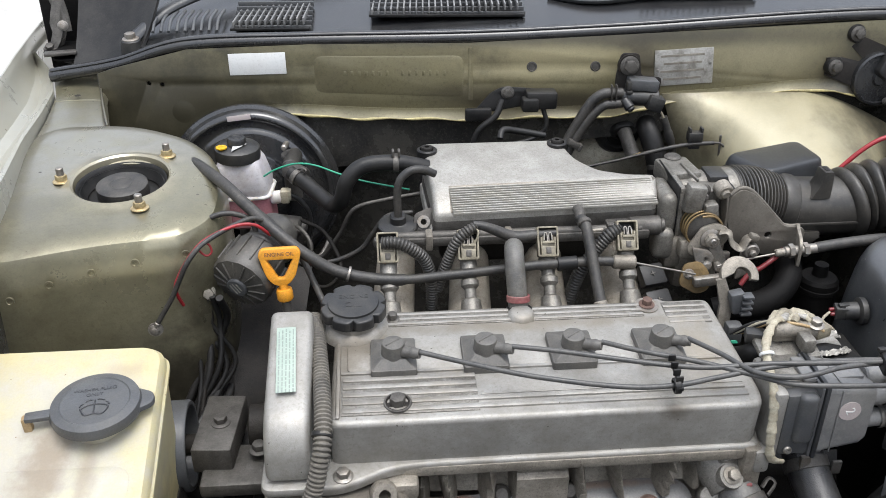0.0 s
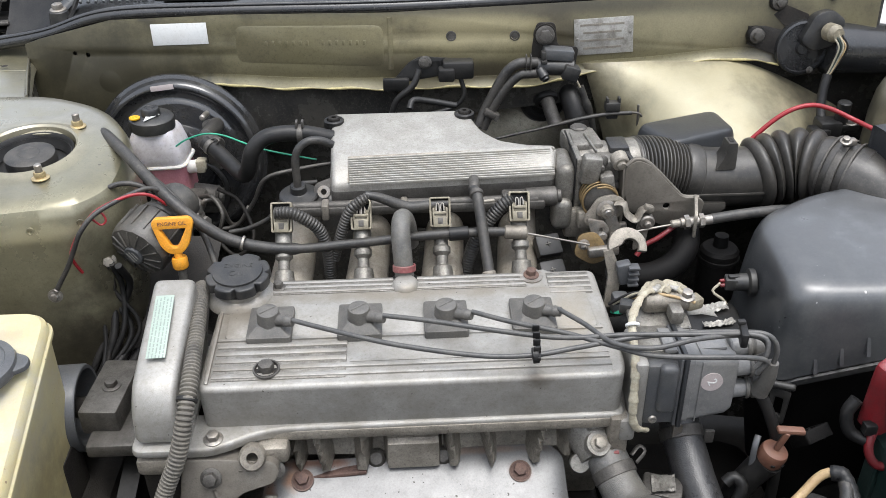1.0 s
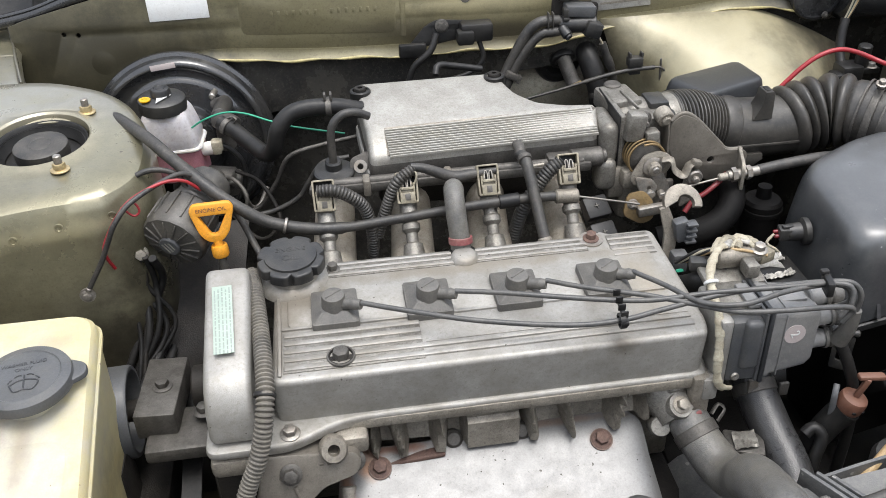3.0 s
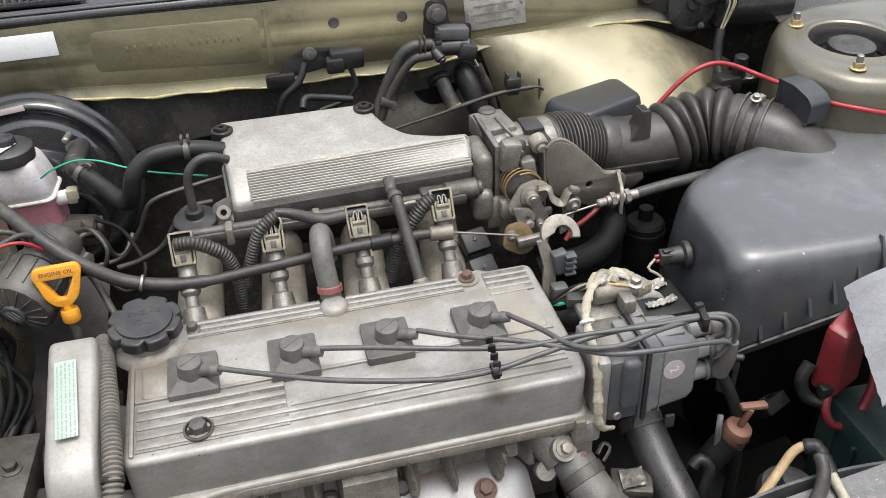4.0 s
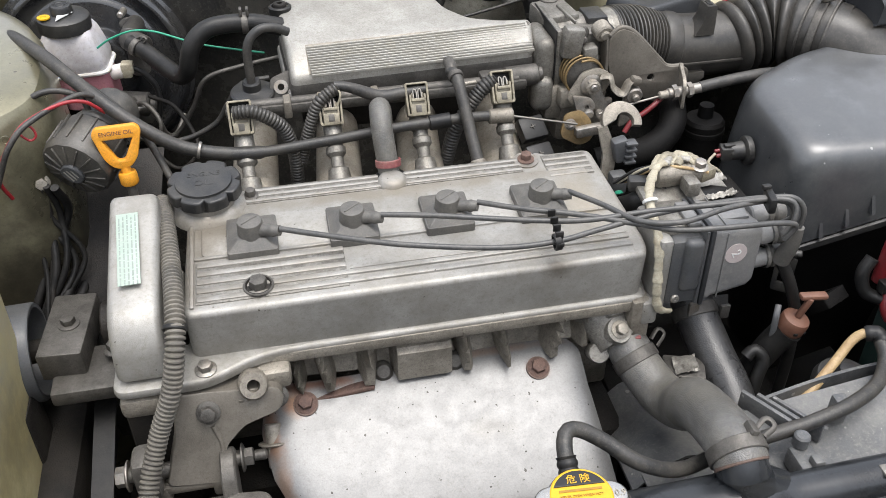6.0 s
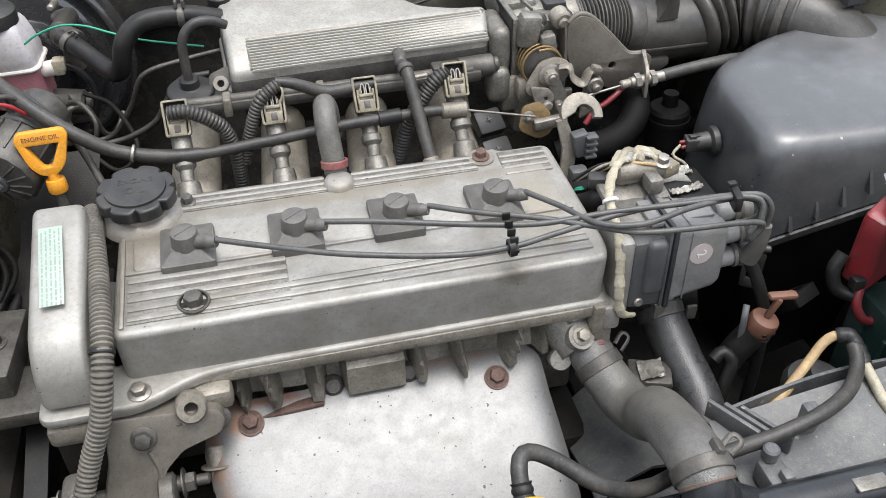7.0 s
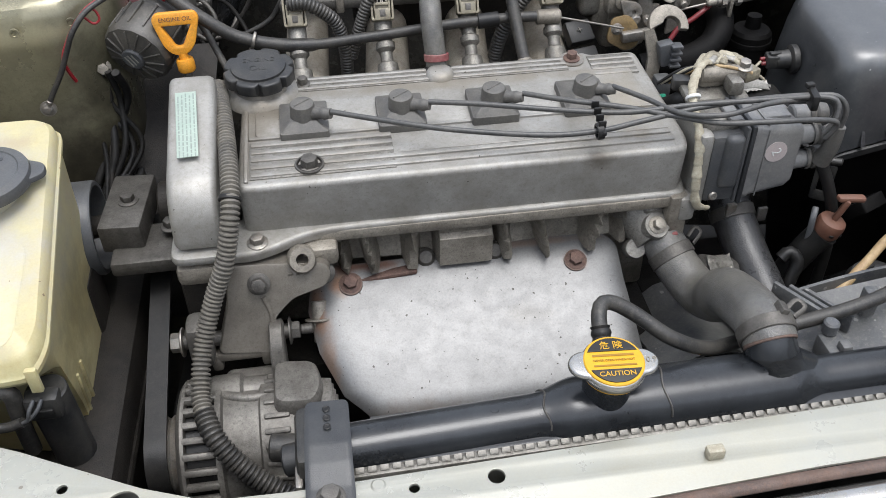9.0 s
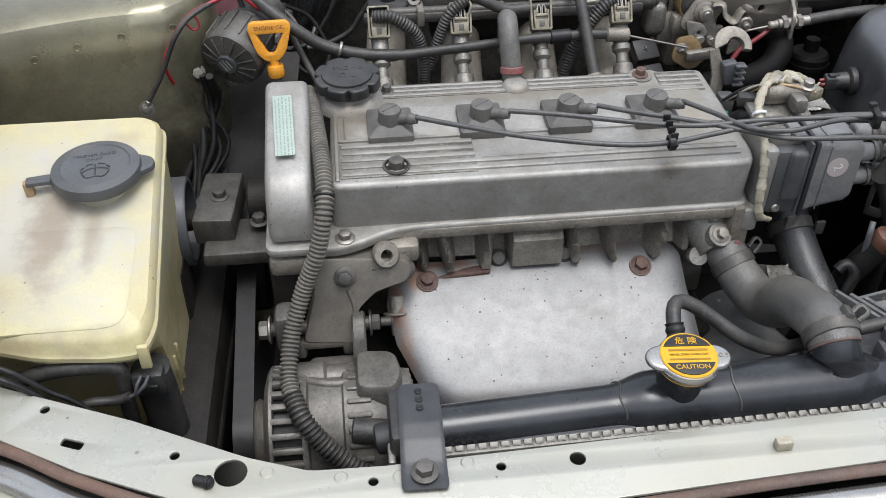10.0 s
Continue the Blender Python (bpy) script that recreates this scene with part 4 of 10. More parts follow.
# floor of the bay: unseen tray and rails added near black so that gaps read deep
bay = thing("undertray", (0.25, 0.1, -0.6), "near-black tray and rails added below the engine to darken the gaps", "undertray", kind="structure")
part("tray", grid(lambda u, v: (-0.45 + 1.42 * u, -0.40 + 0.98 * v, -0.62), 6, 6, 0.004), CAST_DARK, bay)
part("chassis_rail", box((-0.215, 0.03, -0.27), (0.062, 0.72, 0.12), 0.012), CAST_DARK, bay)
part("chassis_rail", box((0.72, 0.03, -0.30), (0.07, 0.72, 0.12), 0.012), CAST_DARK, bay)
part("cross_beam", box((0.25, -0.36, -0.36), (1.2, 0.02, 0.48), 0.006), SHADE_BLACK, bay)

# Flat black plates and a back sheet stand in for the hinge hollow's shade.
shade_floor = rounded([(-0.462, 0.572), (-0.502, 0.68), (-0.530, 0.80), (-0.500, 0.80), (-0.462, 0.71), (-0.430, 0.62), (-0.424, 0.572)], 0.010)
part("hinge_shade_floor", sheet(shade_floor, [], 0.0012, Matrix.Translation((0, 0, 0.104))), SHADE_BLACK, left_wing, "black filler for the shaded hollow round the bonnet hinge")
part("hinge_shade_back", box((-0.458, 0.668, 0.130), (0.082, 0.004, 0.130), 0.001), SHADE_BLACK, left_wing, "black sheet added behind the bonnet hinge to read as shade")
part("hinge_shade_plate", sheet(rounded([(-0.478, 0.580), (-0.455, 0.568), (-0.432, 0.585), (-0.448, 0.640), (-0.488, 0.640)], 0.008), [], 0.0012, Matrix.Translation((0, 0, 0.1115))), SHADE_BLACK, left_wing, "flat black plate standing in for the hinge hollow's shade")
part("hinge_arm", loft([[(-0.466 + 0.007 * math.cos(a) + q[0], q[1], q[2] + 0.004 * math.sin(a)) for a in (0, 1.05, 2.1, 3.14, 4.2, 5.25)] for q in ((-0.006, 0.60, 0.112), (0.0, 0.606, 0.122), (0.003, 0.612, 0.134), (0.0, 0.616, 0.146), (0.004, 0.622, 0.165), (0.008, 0.63, 0.185))]), SOOT_METAL, hinge)
part("foot_plate", box((-0.452, 0.575, 0.114), (0.044, 0.016, 0.005), 0.002, Matrix.Rotation(radians(12), 4, "Z")), SOOT_METAL, hinge)
part("foot_bolt", hexhead((-0.474, 0.60, 0.113), (0.1, -0.5, 1), 0.006), SOOT_METAL, hinge)

# ---- the engine ----
TOP = Matrix.Translation((0, 0, -0.032)) @ Matrix.Rotation(math.atan(0.085), 4, "X")
engine = thing("engine_block", (0.14, 0.0, -0.5), "grimy cast aluminium cylinder head on an oily dark block", "engine")
part("block", box((0.13, 0.02, -0.42), (0.42, 0.24, 0.36), 0.02), CAST_DARK, engine)
part("head_core", box((0.135, 0.0145, -0.165), (0.40, 0.101, 0.15), 0.006), CAST, engine, "grimy cast aluminium cylinder head")
part("gasket_rail", box((0.138, -0.069, -0.098), (0.385, 0.024, 0.012), 0.003), CAST, engine)
WEBS = ((-0.012, 0.0042, 0.019), (0.020, 0.0035, 0.014), (0.045, 0.0036, 0.020), (0.0875, 0.0042, 0.023), (0.1745, 0.0036, 0.021), (0.2115, 0.0030, 0.017), (0.2625, 0.0036, 0.021), (0.295, 0.0060, 0.012))


def head_face(u, v):
    """The exhaust side of the head: cast webs with filleted feet, a stepped block and hollows between."""
    x, z = -0.052 + 0.390 * u, -0.098 - 0.051 * v
    out = 0.012 * v * v + 0.0016 * math.sin(61 * x + 3) * math.sin(70 * z) * v
    for wx, w, h in WEBS:
        d = abs(x - wx - 0.010 * (v - 0.5) * math.sin(40 * wx))
        out = max(out, (h + 0.0095) * math.exp(-(d / w) ** 2) + 0.5 * h * v ** 1.5 * math.exp(-(d / (w * 3.2)) ** 2))
    s = min(1, max(0, (0.0275 - abs(x - 0.1365)) / 0.005))
    out = max(out, s * s * (3 - 2 * s) * (0.0280 + 0.0055 * min(1, max(0, (v - 0.36) / 0.06))))
    return (x, -0.0405 - min(0.0345, out), z)


part("head_face", grid(head_face, 190, 26, 0.003), CAST, engine, "filleted cast webs on the exhaust side")
for x in (0.0995, 0.1665):
    part("port_stud", lathe([(0, 0.010), (0.006, 0.010), (0.0092, 0.007), (0.0092, -0.01)], at((x, -0.060, -0.1500), (0, -0.75, 0.55)), 20), SOOT_METAL, engine)
part("bracket_ear", lathe([(0.005, 0), (0.012, 0), (0.013, 0.003), (0.0125, 0.015), (0.011, 0.017), (0.0055, 0.017), (0.005, 0.004)], at((-0.0155, -0.093, -0.108), (0.1, -0.8, 0.5)), 20), CAST, engine)
part("ear_arm", box((0.002, -0.085, -0.110), (0.032, 0.02, 0.02), 0.005), CAST, engine)
part("bolt", hexhead((0.003, -0.096, -0.126), (0.1, -0.8, 0.55), 0.0068), SOOT_METAL, engine)
part("bolt", hexhead((-0.054, -0.110, -0.119), (0.0, -0.9, 0.45), 0.0068), SOOT_METAL, engine)
ARM = rounded([(-0.080, -0.103), (-0.050, -0.104), (0.004, -0.108), (0.010, -0.116), (0.006, -0.127), (-0.026, -0.136), (-0.044, -0.152), (-0.048, -0.184), (-0.098, -0.180), (-0.085, -0.140)], 0.006, 4)
part("arm_web", loft([[(x, -0.098 - 0.37 * (-0.10 - z) + d, z) for x, z in ARM] for d in (0.016, -0.002)] + [[(-0.045 + (x + 0.045) * 0.97, -0.100 - 0.37 * (-0.10 - z) - 0.0012, -0.140 + (z + 0.140) * 0.97) for x, z in ARM]]), BRACKET, engine, "rust tinged cast bracket arm")
part("arm_rib", tube([(-0.052, -0.113, -0.132), (-0.047, -0.119, -0.150), (-0.050, -0.127, -0.174)], 0.0024, 8, 0.004), BRACKET, engine)
for k in range(3):
    part("cast_mark", box((-0.026 + 0.007 * k, -0.1062, -0.1175 + 0.0006 * k), (0.0045, 0.0016, 0.007), 0.0005), BRACKET, engine)
part("end_plate", box((0.338, -0.02, -0.115), (0.02, 0.13, 0.05), 0.005), CAST, engine)
part("lug", box((0.345, -0.078, -0.104), (0.016, 0.018, 0.026), 0.004), ALU, engine)
part("exhaust_manifold", join(cyl((0.0, -0.075, -0.20), (0.28, -0.075, -0.20), 0.03), cyl((0.05, -0.06, -0.19), (0.05, -0.11, -0.24), 0.024), cyl((0.22, -0.06, -0.19), (0.2, -0.11, -0.24), 0.024), cyl((0.14, -0.10, -0.22), (0.14, -0.14, -0.5), 0.035)), RUST_BRN, engine, "rust brown exhaust manifold")
part("manifold_edge", box((0.04, -0.073, -0.158), (0.10, 0.012, 0.005), 0.002, Matrix.Rotation(radians(-6), 4, "Y")), RUST, engine)
part("manifold_stud", join(cyl((-0.005, -0.09, -0.165), (-0.005, -0.115, -0.195), 0.008, None, 0.001), hexhead((-0.005, -0.10, -0.178), (0, -0.6, -0.8), 0.010, 0.009)), CAST, engine)
# intake side of the head: four ports with runners
for i in range(4):
    x = 0.0875 * i
    part("intake_runner", tube([(x, 0.085, -0.085), (x, 0.125, -0.072), (x + 0.004, 0.175, -0.06), (x + 0.01, 0.235, -0.03)], lambda u, s: 0.026 - 0.004 * u, 18, 0.01), RUNNER, engine, "tan stained alloy intake runner")
part("intake_flange", box((0.13, 0.102, -0.075), (0.34, 0.014, 0.05), 0.005), CAST, engine)
part("gearbox", join(box((0.46, 0.02, -0.42), (0.22, 0.22, 0.22), 0.04), cyl((0.36, 0.02, -0.42), (0.44, 0.02, -0.42), 0.12)), SHADE_BLACK, engine)

# valve cover
cover = thing("valve_cover", (0.14, 0.0, -0.09), "dirty cast aluminium valve cover with long cooling ribs", "valve cover")
W = 0.055
out = rounded([(-0.062, -0.079), (0.338, -0.079), (0.343, -0.06), (0.338, 0.084), (0.290, 0.084), (0.283, 0.090), (0.272, 0.084), (-0.058, 0.082)], 0.010)
part("shell", prism(out, -W, 0, 0.014, TOP, 5), ALU, cover)
out2 = rounded([(-0.066, -0.084), (0.343, -0.084), (0.349, -0.06), (0.343, 0.088), (-0.062, 0.088)], 0.012)
part("flange", prism(out2, -W - 0.006, -W + 0.004, 0.003, TOP, 2, True), ALU, cover)
part("gasket", prism([(x, y) for x, y in rounded([(-0.065, -0.083), (0.342, -0.083), (0.348, -0.06), (0.342, 0.087), (-0.061, 0.087)], 0.012)], -W - 0.0085, -W - 0.0055, 0.0008, TOP), RUBBER_DK, cover, "black rubber gasket seam")
tab = rounded([(-0.118, -0.107), (-0.054, -0.107), (-0.036, -0.101), (-0.018, -0.092), (0.000, -0.0865), (0.025, -0.0845), (0.345, -0.0835), (0.345, -0.060), (-0.118, -0.060)], 0.012)
part("corner_tab", prism(tab, -W - 0.004, -W + 0.0055, 0.004, TOP, 3), ALU, cover)
part("tab_bolt", hexhead(TOP @ Vector((-0.051, -0.094, -W + 0.0055)), TOP.to_3x3() @ Vector((0, 0, 1)), 0.0062), STEEL, cover)


def ridges(name, rows):
    for x0, x1, y0, y1 in rows:
        a, b = Vector((x0, y0, 0)), Vector((x1, y1, 0))
        d = b - a
        bm = box((0, 0, 0), (d.length, (0.0062 if name == "rib" else 0.0040) if "fine" not in name else 0.0018, 0.0042 if "fine" not in name else 0.0022), 0.0012 if "fine" not in name else 0.0006)
        bm.transform(TOP @ Matrix.Translation((a + b) / 2) @ Matrix.Rotation(math.atan2(d.y, d.x), 4, "Z"))
        part(name, bm, ALU, cover)


# Darker beds lay dirt and painted groove shade between the ribs.
for gx0, gx1, gy0, gy1 in ((-0.051, 0.076, -0.0685, -0.0175), (-0.006, 0.262, 0.057, 0.080), (0.285, 0.330, 0.043, 0.078)):
    part("groove_bed", box((0, 0, 0), (gx1 - gx0, gy1 - gy0, 0.0010), 0.0004, TOP @ Matrix.Translation(((gx0 + gx1) / 2, (gy0 + gy1) / 2, 0.0004))), ALU_DIRTY, cover, "dirty metal between the ribs, darkened as groove shade")
ridges("rib", [(-0.050, 0.076 if k < 3 else 0.329, -0.0215 - 0.0104 * k, -0.0215 - 0.0104 * k) for k in range(5)])
ridges("fine_rib", [(0.079, 0.329, -0.0475 - 0.0052 * k, -0.0475 - 0.0052 * k) for k in range(2)])
ridges("rear_rib", [(-0.006, 0.262, 0.0605 + 0.0075 * k, 0.0605 + 0.0075 * k) for k in range(3)] + [(0.285, 0.330, 0.045 + 0.0085 * k, 0.045 + 0.0085 * k) for k in range(4)])
ridges("frame_rib", [(-0.052, 0.330, -0.012, -0.012), (-0.054, -0.054, -0.072, 0.05)])
part("panel_step", prism(rounded([(-0.046, -0.010), (0.326, -0.010), (0.322, 0.055), (-0.046, 0.055)], 0.006), -0.001, 0.0012, 0.001, TOP), ALU, cover)
up_axis = TOP.to_3x3() @ Vector((0, 0, 1))
part("bolt_well", lathe([(0.0122, 0.0), (0.0118, 0.0018), (0.0105, 0.0020), (0.0098, 0.0004), (0, 0.0004)], TOP @ Matrix.Translation((0.001, -0.056, 0.0016)), 24), CAST_DARK, cover, "dark oily bolt well")
part("well_ring", ringof(TOP @ Vector((0.001, -0.056, 0.0026)), up_axis, 0.0130, 0.0020, 0.0016, 28), SOOT_METAL, cover, "sooty ring round the bolt well")
up = TOP.to_3x3() @ Vector((0, 0, 1))
part("cover_nut", hexhead(TOP @ Vector((0.001, -0.056, -0.001)), up, 0.0075, 0.009), SOOT_METAL, cover, "oily dark hex nut")
part("cover_nut", hexhead((0.269, 0.074, -0.024), up, 0.0056, 0.006), RUST, cover, "rusty hex nut")
part("washer", lathe([(0.0, 0), (0.0125, 0), (0.0125, 0.0015), (0, 0.0015)], TOP @ Matrix.Translation((0.269, 0.074, 0)), 20), STEEL, cover)
part("cover_nut", hexhead((0.000, 0.068, -0.025), up, 0.0050, 0.0065), SOOT_METAL, cover)
part("breather_boss", lathe([(0.0155, -0.002), (0.0150, 0.004), (0.0125, 0.009), (0.009, 0.011), (0, 0.011)], TOP @ Matrix.Translation((0.134, 0.066, -0.004)), 24), ALU, cover)
part("filler_neck", lathe([(0.036, -0.002), (0.033, 0.004), (0.026, 0.008), (0.025, 0.012), (0, 0.012)], TOP @ Matrix.Translation((-0.039, 0.062, 0)), 32), ALU, cover)

# oil filler cap, scalloped
cap = thing("oil_filler_cap", (-0.037, 0.042, 0.0), "black plastic engine oil cap with finger scallops and raised lettering", "oil cap")
CAPM = Matrix.Translation((-0.0392, 0.0640, -0.0190)) @ Matrix.Rotation(math.atan(0.085), 4, "X")
pts = []
for k in range(64):
    a = 2 * math.pi * k / 64
    r = 0.0335 - 0.0055 * max(0, math.cos(8 * a)) ** 5
    pts.append((r * math.cos(a), r * math.sin(a)))
part("grip", prism(pts, 0.0085, 0.0195, 0.0022, CAPM, 3), PLASTIC, cap)
part("top_disc", lathe([(0.026, 0.019), (0.0255, 0.0216), (0.023, 0.0222), (0.0, 0.0222)], CAPM, 36), PLASTIC, cap)
part("lettering", lettering("ENGINE", 0.0085, CAPM @ Matrix.Translation((0, 0.007, 0.0223))), PLASTIC, cap, "raised ENGINE lettering")
part("lettering", lettering("OIL", 0.011, CAPM @ Matrix.Translation((0, -0.006, 0.0223))), PLASTIC, cap, "raised OIL lettering")
part("skirt", lathe([(0.026, -0.012), (0.0265, 0.009), (0, 0.009)], CAPM, 36), PLASTIC, cap)

# spark plug boots on their plates, each with its lead
clip_at = Vector((0.254, -0.076, -0.012))
for i in range(4):
    x = 0.0875 * i + (0.0015 if i == 1 else 0)
    t = thing("spark_plug_boot", (x, -0.003, -0.03), "grey rubber spark plug boot on a square pyramid plate", "plug boot", "spark plug boots")
    m = TOP @ Matrix.Translation((x - 0.001, -0.001, 0))
    mp = TOP @ Matrix.Translation((x - 0.001, 0.005, 0))
    sq = rounded([(-0.0220, -0.0245), (0.0220, -0.0245), (0.0220, 0.0240), (-0.0220, 0.0240)], 0.003)
    part("plate", prism(sq, 0.0, 0.0085, 0.0012, mp), BOOT, t)
    part("pyramid", loft([[mp @ Vector((a * 0.95, b * 0.95, 0.0084)) for a, b in sq], [m @ Vector((a * 0.56, b * 0.52 + 0.003, 0.0150)) for a, b in sq]], False, True), BOOT, t)
    part("dome", lathe([(0.0128, 0.012), (0.0116, 0.017), (0.0112, 0.0245), (0.0104, 0.0272), (0.0080, 0.0282), (0, 0.0285)], m @ Matrix.Translation((0, 0.001, 0)), 24), BOOT, t)
    part("slot", box((0, 0, 0), (0.017, 0.0016, 0.0014), 0.0005, m @ Matrix.Translation((0, 0.001, 0.0283)) @ Matrix.Rotation(radians(35), 4, "Z")), BOOT, t)
    part("spout", tube([(x + 0.005, -0.004, -0.014), (x + 0.014, -0.009, -0.0125), (x + 0.024, -0.0140, -0.0110)], lambda u, s: 0.0062 - 0.0022 * u + (0.0007 if u > 0.55 else 0) + (0.0006 if 0.66 < u < 0.8 else 0), 14, 0.002), BOOT, t)

CLIP2 = (0.444, -0.079, 0.002)
lead_paths = [
    [(0.024, -0.014, -0.009), (0.06, -0.030, -0.010), (0.124, -0.055, -0.012), (0.202, -0.074, -0.014), (0.251, -0.0775, -0.013), (0.291, -0.073, -0.010), (0.346, -0.070, -0.003), (0.40, -0.074, 0.003), (0.444, -0.077, 0.004), (0.465, -0.083, 0.004), (0.4745, -0.087, -0.008), (0.4745, -0.086, -0.030)],
    [(0.112, -0.013, -0.008), (0.157, -0.026, -0.007), (0.231, -0.047, -0.0085), (0.283, -0.061, -0.007), (0.340, -0.068, -0.001), (0.40, -0.078, 0.004), (0.445, -0.080, 0.004), (0.463, -0.087, 0.002), (0.462, -0.094, -0.012), (0.455, -0.094, -0.025)],
    [(0.199, -0.012, -0.008), (0.233, -0.033, -0.006), (0.284, -0.055, -0.006), (0.322, -0.076, -0.006), (0.354, -0.094, -0.005), (0.392, -0.102, -0.003), (0.44, -0.103, -0.005), (0.461, -0.100, -0.013), (0.456, -0.096, -0.030)],
    [(0.284, -0.013, -0.008), (0.304, -0.043, -0.005), (0.325, -0.080, -0.001), (0.358, -0.093, 0.002), (0.40, -0.086, 0.005), (0.445, -0.075, -0.001), (0.464, -0.079, -0.004), (0.470, -0.080, -0.018), (0.466, -0.072, -0.030)],
]
for i, p in enumerate(lead_paths):
    solid("ignition_lead", tube(p, 0.0025, 12, 0.004), LEAD, "black ignition lead running from a plug boot to the distributor", "ignition lead", "ignition leads")
sep = thing("lead_separator", tuple(clip_at), "small black plastic comb holding the ignition leads", "lead clip")
part("spine", box((0.257, -0.066, -0.012), (0.0045, 0.040, 0.004), 0.0012, Matrix.Rotation(radians(-6), 4, "Z")), RUBBER_DK, sep)
for k in range(4):
    part("tooth", box((0.257 - 0.001 * k, -0.047 - 0.011 * k, -0.005), (0.007, 0.0022, 0.007), 0.0008), RUBBER_DK, sep)
part("tie", ringof((0.253, -0.078, -0.013), (1, 0, 0.1), 0.0075, 0.006, 0.002), RUBBER_DK, sep)
sep2 = thing("lead_separator", CLIP2, "black plastic clip bundling the ignition leads beside the distributor", "lead clip")
part("body", box((0.444, -0.079, 0.002), (0.007, 0.022, 0.015), 0.002, Matrix.Rotation(radians(-12), 4, "Z")), RUBBER_DK, sep2)
part("latch", box((0.444, -0.070, 0.010), (0.008, 0.006, 0.005), 0.0015), RUBBER_DK, sep2)

# upper timing cover with its label
tcov = thing("timing_cover", (-0.098, -0.03, -0.09), "worn cast aluminium timing belt cover with a pale green service label", "timing cover")
prof = rounded([(0.045, 0.010), (-0.082, -0.026), (-0.099, -0.046), (-0.105, -0.082), (0.05, -0.085)], 0.012, 5)

body = bmesh.new()
lo = [body.verts.new((-0.119, y, z)) for y, z in prof]
hi = [body.verts.new((-0.0775, y, z)) for y, z in prof]
fa, fb = body.faces.new(lo[::-1]), body.faces.new(hi)
for k in range(len(prof)):
    body.faces.new((lo[k], lo[(k + 1) % len(prof)], hi[(k + 1) % len(prof)], hi[k]))
bmesh.ops.recalc_face_normals(body, faces=body.faces)
bmesh.ops.bevel(body, geom=list(fa.edges) + list(fb.edges), offset=0.007, segments=4, profile=0.5, affect="EDGES")
part("shell", body, ALU, tcov)
part("flange", prism(rounded([(-0.124, -0.110), (-0.072, -0.110), (-0.070, 0.05), (-0.124, 0.05)], 0.012), -0.092, -0.083, 0.003, I4, 2, True), ALU, tcov)
LB = basis((-0.1005, -0.022, -0.0053), (1, 0.04, 0), (-0.004, 0.127, 0.036))
part("label", box((0, 0, 0), (0.0180, 0.076, 0.0008), 0.0002, LB @ Matrix.Translation((0, 0, 0.0014))), MINT, tcov, "pale green printed service label")
rnd = random.Random(7)
for k in range(5):
    words, y = [], -0.038
    while y < 0.034:
        w = rnd.uniform(0.002, 0.008)
        words.append(box((0, 0, 0), (0.0012, w, 0.0002), 0, LB @ Matrix.Translation((0.0066 - 0.0033 * k, y + w / 2, 0.00185))))
        y += w + 0.0014
    part("print_line", join(*words), GREYINK, tcov)
lower = thing("lower_timing_cover", (-0.10, -0.02, -0.3), "dark grimy lower timing cover", "timing cover")
part("shell", box((-0.100, -0.005, -0.20), (0.05, 0.19, 0.22), 0.014), CAST_DARK, lower)
part("lip", box((-0.100, -0.045, -0.105), (0.044, 0.13, 0.02), 0.006), CAST, lower)

# wiring conduit over the timing cover
wcon = thing("wiring_conduit", (-0.07, -0.05, -0.03), "grey brown split wiring conduit draped beside the timing cover", "conduit")
part("upper_sleeve", ribbed([(-0.080, 0.070, -0.022), (-0.075, 0.03, -0.018), (-0.070, -0.02, -0.022), (-0.066, -0.075, -0.028), (-0.067, -0.106, -0.043), (-0.076, -0.121, -0.078), (-0.092, -0.130, -0.115), (-0.105, -0.150, -0.148), (-0.110, -0.180, -0.172), (-0.106, -0.205, -0.180)], 0.0084, 0.0042, 0.0024), CONDUIT, wcon)
part("lower_sleeve", ribbed([(-0.107, -0.200, -0.176), (-0.098, -0.222, -0.185), (-0.080, -0.238, -0.203), (-0.055, -0.252, -0.220), (-0.025, -0.265, -0.232)], 0.0094, 0.0044, 0.0020), RUBBER, wcon, "dusty black sleeve bent over the alternator")
part("tape_band", ringof((-0.0665, -0.094, -0.036), (-0.1, -0.7, -0.5), 0.0098, 0.004, 0.002), RUBBER_DK, wcon)

# intake plenum
plen = thing("intake_plenum", (0.16, 0.25, 0.0), "grey cast aluminium intake plenum with a ribbed sloping front", "intake plenum")


def plen_h(y):
    return 0.050 + (y - 0.226) * 0.14 if y > 0.226 else 0.050 - (0.226 - y) * 0.52


outline = rounded([(0.052, 0.190), (0.312, 0.203), (0.318, 0.240), (0.285, 0.243), (0.252, 0.254), (0.232, 0.277), (0.222, 0.305), (0.222, 0.326), (0.046, 0.326)], 0.008)
bm = bmesh.new()
lo = [bm.verts.new((x, y, 0.006)) for x, y in outline]
hi = [bm.verts.new((x, y, 0.2)) for x, y in outline]
bm.faces.new(lo[::-1])
bm.faces.new(hi)
for k in range(len(outline)):
    bm.faces.new((lo[k], lo[(k + 1) % len(outline)], hi[(k + 1) % len(outline)], hi[k]))
for yc in (0.226, 0.233, 0.219):
    bmesh.ops.bisect_plane(bm, geom=bm.verts[:] + bm.edges[:] + bm.faces[:], plane_co=(0, yc, 0), plane_no=(0, 1, 0))
for v in bm.verts:
    if v.co.z > 0.1:
        v.co.z = plen_h(v.co.y) - (0.0015 if abs(v.co.y - 0.226) < 0.001 else 0)
